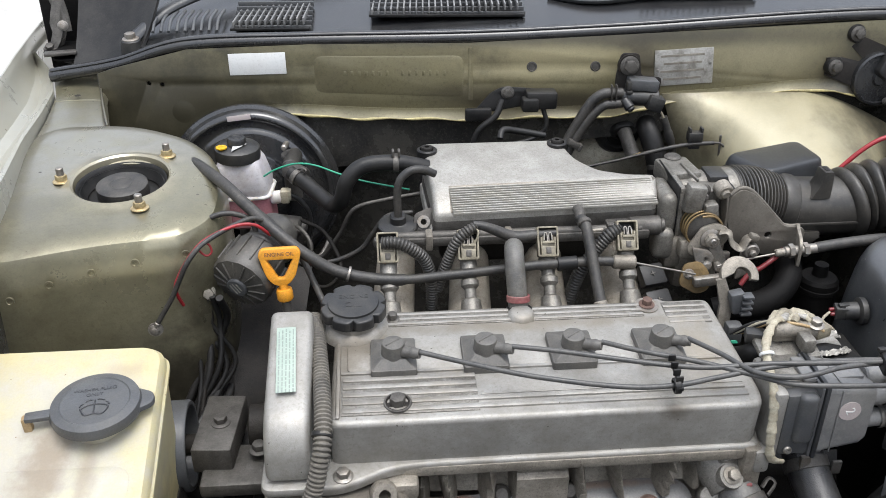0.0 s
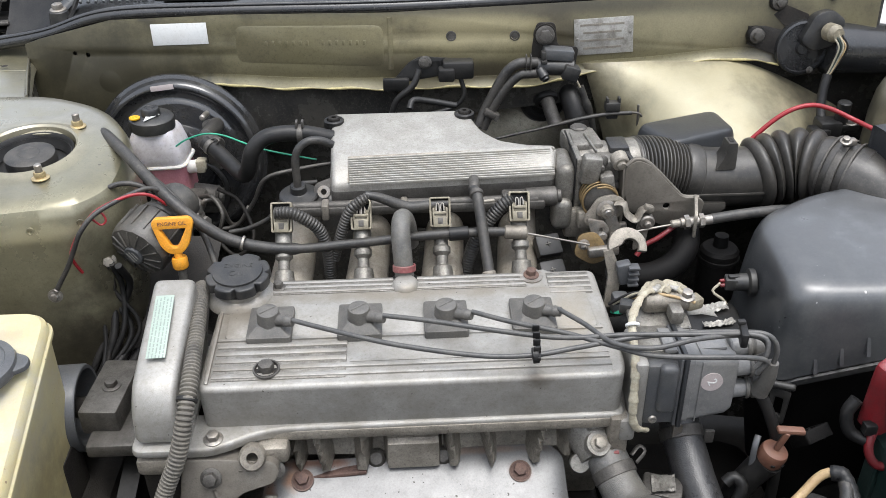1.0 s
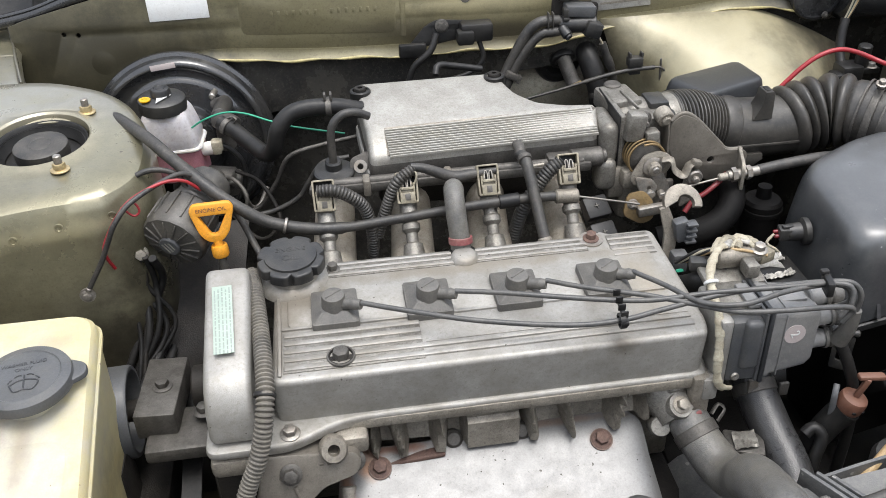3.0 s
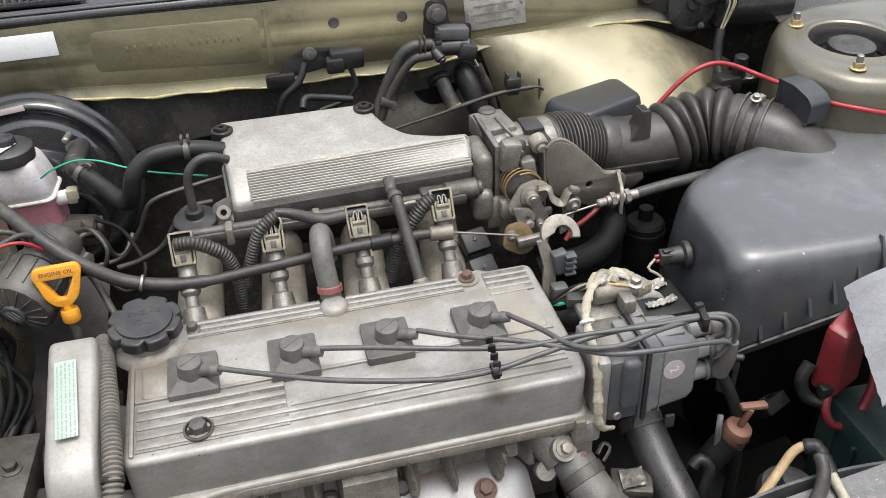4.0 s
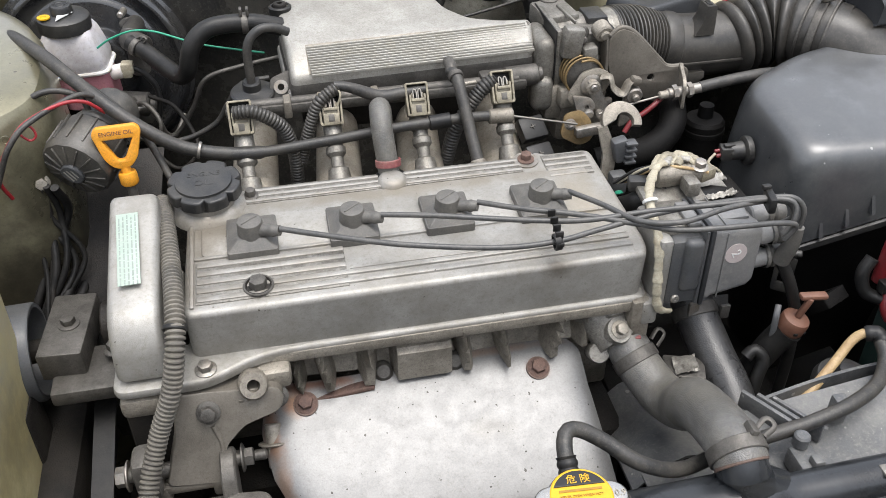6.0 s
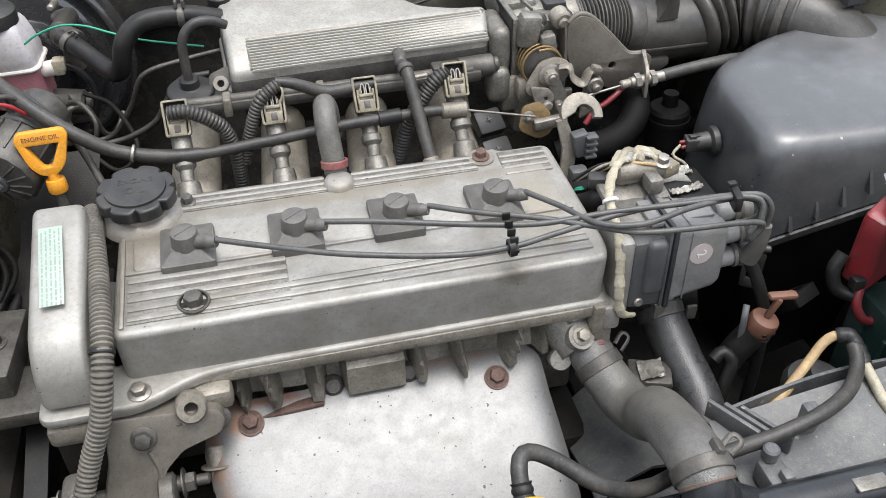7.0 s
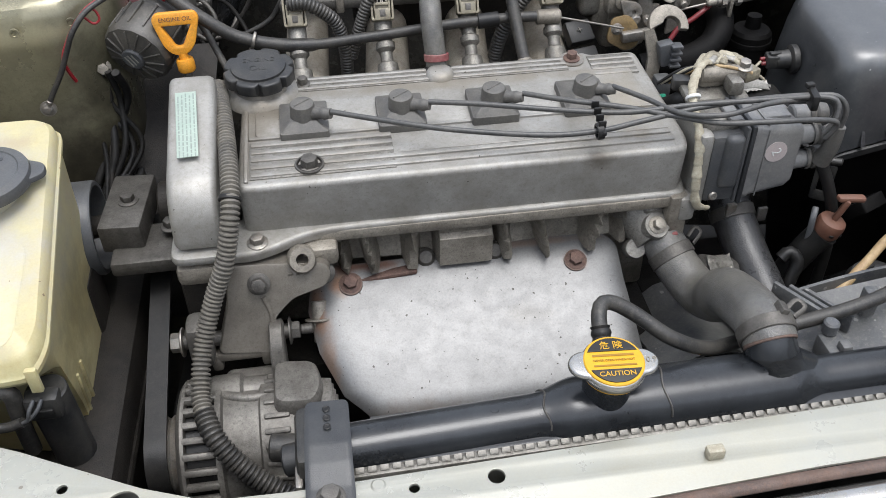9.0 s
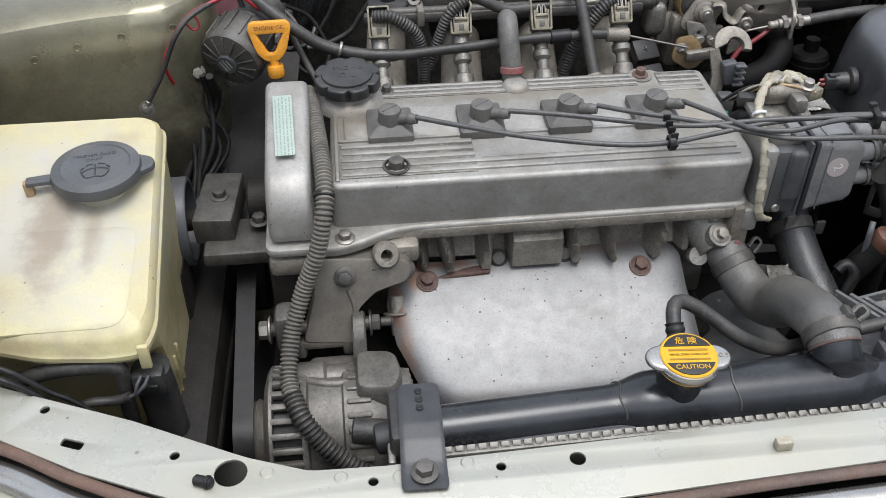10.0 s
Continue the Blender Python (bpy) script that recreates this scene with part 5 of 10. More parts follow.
bmesh.ops.recalc_face_normals(bm, faces=bm.faces)
bm.edges.ensure_lookup_table()
rim = [e for e in bm.edges if len(e.link_faces) == 2 and e.calc_face_angle() > 0.9 and min(v.co.z for v in e.verts) > 0.012]
bmesh.ops.bevel(bm, geom=rim, offset=0.006, segments=3, profile=0.5, affect="EDGES")
part("body", bm, ALU_FIN, plen)
part("base", prism(rounded([(0.047, 0.196), (0.318, 0.206), (0.320, 0.245), (0.25, 0.26), (0.23, 0.33), (0.042, 0.33)], 0.01), -0.004, 0.010, 0.003), ALU, plen)
part("underside", box((0.17, 0.26, -0.02), (0.22, 0.10, 0.05), 0.01), CAST_DARK, plen)
# Dark sheet paints groove shade between the plenum ribs.
part("groove_panel", loft([[(0.071, 0.2255, plen_h(0.2255) + 0.0002), (0.309, 0.2362, plen_h(0.2255) + 0.0002), (0.309, 0.2045, plen_h(0.192) + 0.0002), (0.071, 0.1925, plen_h(0.192) + 0.0002)], [(0.071, 0.2255, plen_h(0.2255) + 0.0009), (0.309, 0.2362, plen_h(0.2255) + 0.0009), (0.309, 0.2045, plen_h(0.192) + 0.0009), (0.071, 0.1925, plen_h(0.192) + 0.0009)]]), CAST, plen, "groove sheet coloured darker, as shade between brighter ribs")
def skirt_ring(k, z):
    return [(0.18 + (x - 0.18) * k, 0.26 + (y - 0.26) * k, z) for x, y in outline]


# A darker band runs round the lower wall.
part("skirt", loft([skirt_ring(1.004, 0.005), skirt_ring(1.008, 0.006), skirt_ring(1.008, 0.020), skirt_ring(1.0, 0.0225)], False, False), SOOT_METAL, plen, "darker band round the plenum's lower wall")
for k in range(12):
    y = 0.2245 - 0.0029 * k
    part("rib", box((0.190 + 0.0002 * k, y, plen_h(y) + 0.0006), (0.238, 0.0016, 0.0034), 0.0005, Matrix.Rotation(radians(2.6), 4, "Z")), ALU_RIB, plen)
for x, y in ((0.051, 0.305), (0.213, 0.313)):
    z = plen_h(y)
    part("bolt_boss", lathe([(0.0125, -0.012), (0.0125, 0.003), (0.011, 0.0042), (0.009, 0.0042)], at((x, y, z - 0.001)), 24), RUBBER_DK, plen, "black rubber ringed bolt boss")
    part("socket_bolt", lathe([(0, 0.002), (0.003, 0.002), (0.003, 0.006), (0.0068, 0.006), (0.0075, 0.005), (0.0075, 0)], at((x, y, z)), 18), CAST_DARK, plen)
part("side_ear", sheet(rounded([(0.018, -0.012), (0.055, -0.02), (0.055, 0.02), (0.035, 0.014), (0.018, 0.008)], 0.006), [(0.029, -0.002, 0.004)], 0.003, basis((0.012, 0.215, 0.012), (1, 0, 0), (0, 0.5, 0.85))), SOOT_METAL, plen)
part("ear_bolt", lathe([(0.0035, 0.001), (0.0035, 0.004), (0.0075, 0.004), (0.0075, 0)], at((0.041, 0.2125, 0.012), (0, -0.85, 0.5)), 18), STEEL, plen)
part("end_cap", box((0.324, 0.222, 0.018), (0.022, 0.060, 0.052), 0.010, I4, 4), ALU_DIRTY, plen)
part("end_foot", box((0.320, 0.197, -0.016), (0.024, 0.028, 0.040), 0.009, I4, 4), ALU_DIRTY, plen)
part("breather_stub", tube([(0.214, 0.168, 0.030), (0.215, 0.176, 0.034), (0.216, 0.192, 0.032)], 0.0062, 12, 0.003), SOOT_METAL, plen)

# fuel rail with four injectors
rail = thing("fuel_rail", (0.14, 0.175, 0.0), "grey steel fuel rail with a round pressure regulator", "fuel rail")
part("bar", join(box((0.14, 0.178, 0.006), (0.315, 0.013, 0.012), 0.004), cyl((-0.012, 0.180, 0.011), (0.29, 0.180, 0.011), 0.0055)), SOOT_METAL, rail)
part("collar", box((0.262, 0.183, 0.010), (0.030, 0.018, 0.020), 0.004), SOOT_METAL, rail)
part("end_fitting", join(cyl((0.275, 0.186, 0.010), (0.312, 0.188, 0.010), 0.0115), cyl((0.308, 0.188, 0.010), (0.318, 0.188, 0.010), 0.008)), SOOT_METAL, rail)
for x in (0.045, 0.135):
    part("clamp", box((x, 0.176, 0.008), (0.008, 0.019, 0.019), 0.002), CAST, rail)
part("regulator", lathe([(0.0, 0.015), (0.0080, 0.015), (0.0095, 0.013), (0.0095, 0.005), (0.0115, 0.004), (0.0215, 0.003), (0.0232, 0.0015), (0.0232, -0.0005), (0.0215, -0.002), (0.014, -0.005), (0.012, -0.014), (0, -0.014)], at((0.0115, 0.212, 0.009), (0, -0.1, 1)), 36), PLASTIC, rail, "sooty black pressure regulator can")
for i, (x, dz) in enumerate(((-0.002, 0), (0.0865, 0), (0.175, 0), (0.264, 0.004))):
    t = thing("fuel_injector", (x, 0.14, -0.04), "pale beige fuel injector with an electrical plug", "injector", "fuel injectors")
    a, b = Vector((x, 0.162, 0.004 + dz)), Vector((x + 0.001, 0.108, -0.052))
    d = (b - a).normalized()
    k = lambda s: a + d * s
    part("nozzle_body", lathe([(0, 0), (0.0085, 0), (0.0095, 0.004), (0.0095, 0.016), (0.0078, 0.018), (0.0078, 0.024), (0.0100, 0.026), (0.0100, 0.032), (0.0065, 0.036), (0.0065, 0.046), (0.0105, 0.048), (0.012, 0.060), (0.014, 0.068), (0, 0.068)], at(k(0.012), d), 20), ALU_DIRTY, t, "bare alloy injector barrel")
    part("head", box(k(0.004) , (0.017, 0.015, 0.024), 0.003, orient(d)), BEIGE, t)
    m = basis((x, 0.153, 0.012 + dz), (1, 0, 0), (0, 0.55, 0.84))
    part("socket_wall", sheet(rounded([(-0.0112, -0.016), (0.0112, -0.016), (0.0116, 0.017), (-0.0116, 0.017)], 0.002), [rounded([(-0.0098, -0.0145), (0.0098, -0.0145), (0.0102, 0.0158), (-0.0102, 0.0158)], 0.0015)], 0.0050, m, 0.0004), BEIGE, t)
    # A dark sheet and slot stand in for the socket's shaded inside.
    part("recess", box((0, 0, 0), (0.0200, 0.030, 0.002), 0.0006, m @ Matrix.Translation((0, 0.0005, -0.0045))), RUBBER_DK, t, "dark inside of the socket")
    plug = part("plug", join(box((0, 0, 0), (0.0165, 0.0125, 0.012), 0.0018, m @ Matrix.Translation((0, -0.0105, 0.001))), box((0, 0, 0), (0.0125, 0.006, 0.010), 0.0012, m @ Matrix.Translation((0, -0.002, 0.001)))), BEIGE, t, "grimy beige plug")
    part("plug_slot", box((0, 0, 0), (0.0058, 0.0070, 0.002), 0.0005, m @ Matrix.Translation((0, -0.0095, 0.0068))), SOOT_METAL, plug, "dark slot in the plug")
    for s in (-1, 1):
        part("plug_latch", join(box((0, 0, 0), (0.0024, 0.013, 0.009), 0.0008, m @ Matrix.Translation((0.0074 * s, -0.001, 0.002))), box((0, 0, 0), (0.0020, 0.008, 0.007), 0.0006, m @ Matrix.Translation((0.0050 * s, 0.003, 0.002)))), BEIGE, plug)
        part("plug_clip", tube([m @ Vector((c[0] * s, c[1], c[2])) for c in ((0.0008, 0.001, 0.006), (0.0010, 0.008, 0.005), (0.0024, 0.0105, 0.005), (0.0040, 0.009, 0.005), (0.0042, 0.002, 0.006))], 0.0008, 6, 0.0015), STEEL, plug, "bare wire spring clip")
    part("latch_bar", box((0, 0, 0), (0.0135, 0.0032, 0.004), 0.0008, m @ Matrix.Translation((0, -0.0005, 0.0068))), BEIGE, plug)

# ---- hoses and cables over the engine ----
tvh = thing("throttle_cable", (0.0, 0.133, -0.0165), "long dusty black cable sleeve crossing in front of the injectors", "cable")
part("sleeve", tube([(-0.30, 0.395, 0.0), (-0.26, 0.345, 0.045), (-0.232, 0.300, 0.060), (-0.187, 0.230, 0.064), (-0.153, 0.190, 0.050), (-0.121, 0.160, 0.033), (-0.091, 0.145, 0.013), (-0.056, 0.140, -0.008), (0.0, 0.133, -0.0165), (0.073, 0.135, -0.014), (0.162, 0.136, -0.007), (0.225, 0.136, -0.005), (0.258, 0.137, -0.007)], lambda u, s: 0.0068 if u < 0.66 else 0.0054, 14, 0.006), RUBBER, tvh)
sleeve = tvh
part("ferrule", cyl((0.246, 0.137, -0.007), (0.272, 0.137, -0.008), 0.0078), CAST, sleeve, "metal cable ferrule")
part("joint_sleeve", ringof((0.195, 0.136, -0.006), (1, 0, 0.05), 0.0078, 0.022, 0.002), RUBBER_DK, sleeve)
part("inner_cable", tube([(0.27, 0.137, -0.009), (0.31, 0.139, -0.020), (0.345, 0.141, -0.030)], 0.0012, 8, 0.006), STEEL, sleeve)
solid("thin_hose", tube([(-0.155, 0.200, 0.048), (-0.128, 0.178, 0.036), (-0.106, 0.165, 0.015), (-0.093, 0.158, -0.008), (-0.083, 0.140, -0.022), (-0.072, 0.115, -0.034), (-0.06, 0.10, -0.06)], 0.0036, 10, 0.005), RUBBER, "thin black hose curving down beside the oil cap", "hose")
solid("hose_clip", ringof((-0.045, 0.133, -0.007), (1, -0.1, -0.3), 0.0085, 0.003, 0.0015), STEEL, "small wire clip round a black hose", "clip")

breather = thing("breather_hose", (0.134, 0.08, -0.03), "thick grey rubber breather hose with a dull red clamp", "hose")
part("hose", tube([(0.1335, 0.080, -0.030), (0.1325, 0.087, -0.012), (0.131, 0.096, 0.008), (0.131, 0.108, 0.0215), (0.133, 0.126, 0.022), (0.137, 0.145, 0.004), (0.14, 0.16, -0.03)], 0.0105, 16, 0.005), HOSE, breather)
part("clamp", ringof((0.1332, 0.0845, -0.016), (0, 0.35, 1), 0.0125, 0.007, 0.002), PINKBAND, breather, "dull red hose clamp")
part("seal_ring", ringof((0.1338, 0.0795, -0.0265), (0, 0.3, 1), 0.0138, 0.004, 0.004), RUBBER_DK, breather)
part("stub", cyl((0.134, 0.076, -0.040), (0.1335, 0.081, -0.024), 0.0115, 0.0105), ALU_FIN, breather)
pcv = thing("crankcase_pipe", (0.228, 0.09, -0.045), "slim dark breather pipe from the plenum to the valve cover", "pipe")
part("pipe", tube([(0.214, 0.170, 0.031), (0.2165, 0.158, 0.032), (0.2185, 0.145, 0.022), (0.2225, 0.120, -0.008), (0.227, 0.092, -0.040)], 0.0062, 14, 0.004), RUBBER, pcv)
part("top_band", ringof((0.2165, 0.158, 0.0315), (0.1, -0.9, -0.3), 0.0078, 0.006, 0.002), SOOT_METAL, pcv)
part("foot", cyl((0.2255, 0.097, -0.032), (0.228, 0.086, -0.048), 0.0078, 0.0085), CAST, pcv)
part("side_nipple", cyl((0.221, 0.150, 0.026), (0.236, 0.150, 0.027), 0.002), CAST, pcv)
for pts, r in (([(-0.008, 0.150, 0.020), (0.010, 0.147, 0.021), (0.028, 0.147, 0.010), (0.040, 0.150, -0.006), (0.046, 0.152, -0.035), (0.046, 0.155, -0.07)], 0.0078),
               ([(0.096, 0.158, 0.032), (0.086, 0.155, 0.028), (0.074, 0.152, 0.018), (0.062, 0.152, -0.012), (0.052, 0.155, -0.045)], 0.0072),
               ([(0.258, 0.158, 0.024), (0.244, 0.155, 0.016), (0.228, 0.153, -0.004), (0.213, 0.153, -0.032), (0.204, 0.155, -0.07)], 0.0085)):
    solid("injector_conduit", ribbed(pts, r - 0.0006, 0.0036, 0.0011, 14), DUSTY if r < 0.008 else RUBBER, "ribbed wiring conduit looping to an injector plug", "conduit", "injector conduits")
solid("harness_branch", tube([(0.092, 0.158, 0.035), (0.108, 0.158, 0.031), (0.138, 0.158, 0.018), (0.160, 0.158, 0.019), (0.186, 0.158, 0.021)], lambda u, s: 0.0042 + 0.0022 * math.sin(math.pi * u), 10, 0.005), RUBBER, "black taped harness branch between injectors", "harness")
solid("bare_wire", tube([(0.094, 0.156, 0.034), (0.0975, 0.150, 0.028), (0.092, 0.150, 0.012)], 0.0011, 8, 0.003), CREAM, "thin pale wire pair at an injector plug", "wire")
solid("vacuum_pipe", tube([(0.055, 0.222, 0.068), (0.040, 0.218, 0.076), (0.024, 0.214, 0.075), (0.0125, 0.210, 0.060), (0.0115, 0.208, 0.020)], 0.0046, 12, 0.004), RUBBER, "bent dark vacuum hose down to the pressure regulator", "hose")
bv = thing("booster_hose", (-0.03, 0.26, 0.05), "thick black servo vacuum hose with a spring clip", "hose")
part("hose", tube([(-0.120, 0.345, 0.020), (-0.104, 0.332, 0.014), (-0.085, 0.31, 0.006), (-0.066, 0.285, 0.002), (-0.055, 0.268, 0.016), (-0.046, 0.264, 0.044), (-0.025, 0.27, 0.060), (0.015, 0.275, 0.060), (0.05, 0.28, 0.05)], 0.0098, 16, 0.006), RUBBER_DK, bv)
part("spring_clip", join(ringof((0.012, 0.275, 0.060), (1, 0, 0), 0.0112, 0.007, 0.0014), box((0.009, 0.273, 0.0735), (0.003, 0.010, 0.008), 0.001), box((0.016, 0.273, 0.0735), (0.003, 0.010, 0.008), 0.001)), SOOT_METAL, bv)
part("spring_clip", join(ringof((-0.112, 0.3385, 0.017), (0.72, -0.60, -0.32), 0.0112, 0.007, 0.0014), tube([(-0.110, 0.338, 0.028), (-0.103, 0.334, 0.031), (-0.099, 0.331, 0.028), (-0.103, 0.332, 0.024)], 0.0016, 8, 0.002, 0.6)), SOOT_METAL, bv, "bare spring hose clamp")
solid("green_wire", tube([(-0.150, 0.315, 0.030), (-0.134, 0.310, 0.041), (-0.109, 0.305, 0.050), (-0.085, 0.300, 0.049), (-0.058, 0.29, 0.042), (-0.031, 0.285, 0.034), (0.028, 0.28, 0.022)], 0.0011, 8, 0.006), GREENWIRE, "thin green wire trailing behind the engine", "wire")
solid("fuel_pipe", tube([(-0.085, 0.25, -0.060), (-0.06, 0.25, -0.055), (-0.033, 0.25, -0.041), (-0.018, 0.25, -0.020), (0.0, 0.25, 0.002), (0.03, 0.25, 0.006)], 0.0032, 10, 0.006), RUBBER, "thin dark fuel pipe beside the plenum", "pipe")
solid("brake_pipe", tube([(-0.12, 0.30, -0.085), (-0.086, 0.30, -0.078), (-0.06, 0.30, -0.045), (-0.041, 0.30, -0.012), (0.0, 0.31, -0.005), (0.05, 0.32, -0.002)], 0.0028, 8, 0.006), SOOT_METAL, "bent steel brake pipe on the bulkhead", "pipe")

# dipstick
dip = thing("oil_dipstick", (-0.122, 0.145, -0.06), "orange plastic engine oil dipstick handle in its tube", "dipstick")
DM = basis((-0.1165, 0.1265, 0.007), (1, 0.05, 0), (0, 0.18, 1))
part("handle", sheet(rounded([(-0.021, 0.017), (-0.014, -0.008), (-0.006, -0.017), (0.006, -0.017), (0.014, -0.008), (0.021, 0.017), (0.018, 0.022), (-0.018, 0.022)], 0.005), [rounded([(-0.0165, 0.0125), (-0.004, -0.0115), (0.004, -0.0115), (0.0165, 0.0125)], 0.004)], 0.0028, DM, 0.0016), ORANGE, dip)
part("lettering", lettering("ENGINE OIL", 0.0058, DM @ Matrix.Translation((0, 0.0172, 0.0046))), BROWN, dip, "worn raised lettering")
part("stem", cyl((-0.1155, 0.1240, -0.008), (-0.1140, 0.1225, -0.020), 0.0046), ORANGE, dip)
part("collar", lathe([(0, 0.013), (0.008, 0.013), (0.0088, 0.010), (0.0088, 0.002), (0.0075, 0), (0, 0)], at((-0.1138, 0.1215, -0.029), (-0.05, 0.12, 1)), 20), ORANGE, dip)
part("tube", tube([(-0.1138, 0.1215, -0.028), (-0.112, 0.116, -0.055), (-0.110, 0.105, -0.10), (-0.109, 0.09, -0.2)], 0.0048, 10, 0.008), SOOT_METAL, dip)

# ---- brakes and canister, beside the tower ----
booster = thing("brake_servo", (-0.182, 0.45, -0.04), "large glossy black brake servo drum", "brake servo")
BM = at((-0.185, 0.455, -0.054), (-0.02, -1, 0.12))
part("drum", lathe([(0.0, -0.06), (0.095, -0.06), (0.112, -0.04), (0.118, -0.012), (0.1215, -0.010), (0.1225, -0.007), (0.1215, -0.004), (0.117, -0.002), (0.1145, 0.003), (0.112, 0.0075), (0.109, 0.0095), (0.106, 0.0095), (0.103, 0.0065), (0.099, 0.0050), (0.092, 0.0045), (0.0890, 0.0060), (0.0865, 0.0085), (0.083, 0.0092), (0.060, 0.0105), (0.056, 0.012), (0.054, 0.030), (0.045, 0.034), (0.0, 0.034)], BM, 64), GLOSS, booster)
part("sticker", box((0, 0, 0), (0.032, 0.0072, 0.0006), 0.0002, BM @ Matrix.Rotation(radians(6), 4, "Z") @ Matrix.Translation((0.001, 0.1075, 0.0106))), FADED, booster, "small faded sticker")
part("stud", cyl((-0.13, 0.42, 0.03), (-0.132, 0.395, 0.033), 0.004), STEEL, booster)
part("check_valve", join(cyl((-0.122, 0.43, 0.008), (-0.122, 0.36, 0.020), 0.011), cyl((-0.124, 0.362, 0.018), (-0.104, 0.340, 0.016), 0.0125)), RUBBER, booster)
mc = thing("brake_master_cylinder", (-0.17, 0.36, -0.05), "milky brake fluid reservoir with pink fluid and a black cap", "master cylinder")
ro = rounded([(-0.034, -0.030), (0.030, -0.026), (0.034, 0.030), (-0.032, 0.030)], 0.012, 5)
RC = Vector((-0.182, 0.350, 0))


def rlay(k, z, dx=0.0, dy=0.0):
    return [(RC.x + dx + x * k, RC.y + dy + y * k, z) for x, y in ro]


part("reservoir", loft([rlay(0.86, -0.006, 0.006), rlay(0.96, -0.002, 0.004), rlay(1.0, 0.008, 0.003), rlay(0.96, 0.024), rlay(0.86, 0.036), rlay(0.76, 0.042), rlay(0.66, 0.044)]), RESV, mc)
part("fluid_level", loft([rlay(0.70, -0.050, 0.010), rlay(0.86, -0.046, 0.010), rlay(0.90, -0.020, 0.007), rlay(0.94, -0.004, 0.005)]), PINK, mc, "pink fluid showing through the plastic")
part("seam", loft([rlay(1.02, -0.006, 0.005), rlay(1.05, -0.004, 0.005), rlay(1.02, -0.002, 0.005)]), MILKY, mc)
part("nipple", cyl((-0.147, 0.345, -0.014), (-0.130, 0.341, -0.010), 0.0085), MILKY, mc)
part("nipple_plug", join(box((-0.129, 0.340, -0.009), (0.012, 0.015, 0.018), 0.003), box((-0.1225, 0.338, -0.006), (0.003, 0.012, 0.012), 0.001)), CREAM, mc)
lid = part("cap", lathe([(0.0, 0.0195), (0.0045, 0.0195), (0.0052, 0.0187), (0.0068, 0.0187), (0.0075, 0.0195), (0.0104, 0.0190), (0.0116, 0.0170), (0.0122, 0.0098), (0.0255, 0.0082), (0.0278, 0.0062), (0.0284, 0.0), (0.0280, -0.0075), (0, -0.0075)], at((-0.184, 0.349, 0.050), (0.03, -0.03, 1)), 36), PLASTIC, mc, "black cap with a yellow tag")
part("yellow_tag", lathe([(0, 0.0005), (0.003, 0.0005), (0.0035, 0.0015), (0.0068, 0.0015), (0.0068, 0)], at((-0.201, 0.336, 0.0602), (0.03, -0.03, 1)), 18), YELLOW, lid)
part("tag_flap", sheet([(-0.004, -0.008), (0.016, 0.004), (0.002, 0.008)], [], 0.0003, at((-0.186, 0.335, 0.0610), (0.03, -0.08, 1))), WHITE, lid)
part("cylinder", join(cyl((-0.185, 0.44, -0.072), (-0.16, 0.27, -0.080), 0.022), box((-0.15, 0.31, -0.05), (0.05, 0.06, 0.02), 0.006), cyl((-0.145, 0.29, -0.06), (-0.125, 0.285, -0.055), 0.010)), ALTER, mc)
part("union_nut", hexhead((-0.13, 0.29, -0.066), (0.8, -0.5, 0.2), 0.008, 0.012), STEEL, mc)
part("side_port", join(cyl((-0.150, 0.352, -0.055), (-0.112, 0.345, -0.058), 0.014, None, 0.003), cyl((-0.112, 0.345, -0.058), (-0.104, 0.344, -0.058), 0.009), box((-0.125, 0.36, -0.072), (0.036, 0.04, 0.022), 0.006)), ALTER, mc, "dirty alloy cylinder port")
part("sensor_lead", tube([(-0.126, 0.340, -0.006), (-0.112, 0.338, -0.014), (-0.100, 0.335, -0.034), (-0.102, 0.332, -0.062), (-0.112, 0.33, -0.082)], 0.0034, 8, 0.005), RUBBER_DK, mc)
part("valve_post", join(cyl((-0.126, 0.42, -0.05), (-0.126, 0.415, 0.012), 0.012, 0.010), cyl((-0.126, 0.415, 0.012), (-0.126, 0.414, 0.018), 0.012)), SOOT_METAL, mc)
solid("brake_line", tube([(-0.130, 0.300, -0.052), (-0.122, 0.298, -0.040), (-0.108, 0.300, -0.040), (-0.102, 0.306, -0.058), (-0.098, 0.318, -0.085), (-0.088, 0.330, -0.092), (-0.076, 0.345, -0.075)], 0.0030, 8, 0.004), STEEL, "bright bent brake line beside the master cylinder", "pipe")
solid("brake_line", tube([(-0.125, 0.285, -0.066), (-0.105, 0.27, -0.07), (-0.095, 0.27, -0.045), (-0.11, 0.29, -0.03), (-0.13, 0.31, -0.04)], 0.0026, 8, 0.005), SOOT_METAL, "bent steel brake line at the master cylinder", "pipe")
solid("brake_line", tube([(-0.12, 0.29, -0.08), (-0.085, 0.26, -0.10), (-0.06, 0.27, -0.08), (-0.08, 0.31, -0.05), (-0.11, 0.33, -0.04)], 0.0026, 8, 0.005), CAST_DARK, "looping brake line below the servo", "pipe")

can = thing("power_steering_reservoir", (-0.15, 0.165, -0.06), "ribbed black plastic canister lying tilted, with a round embossed end", "canister")
ax = Vector((-0.42, -0.90, -0.26)).normalized()
fc = Vector((-0.1655, 0.1245, -0.0150))
FM = at(fc - ax * 0.004, ax)
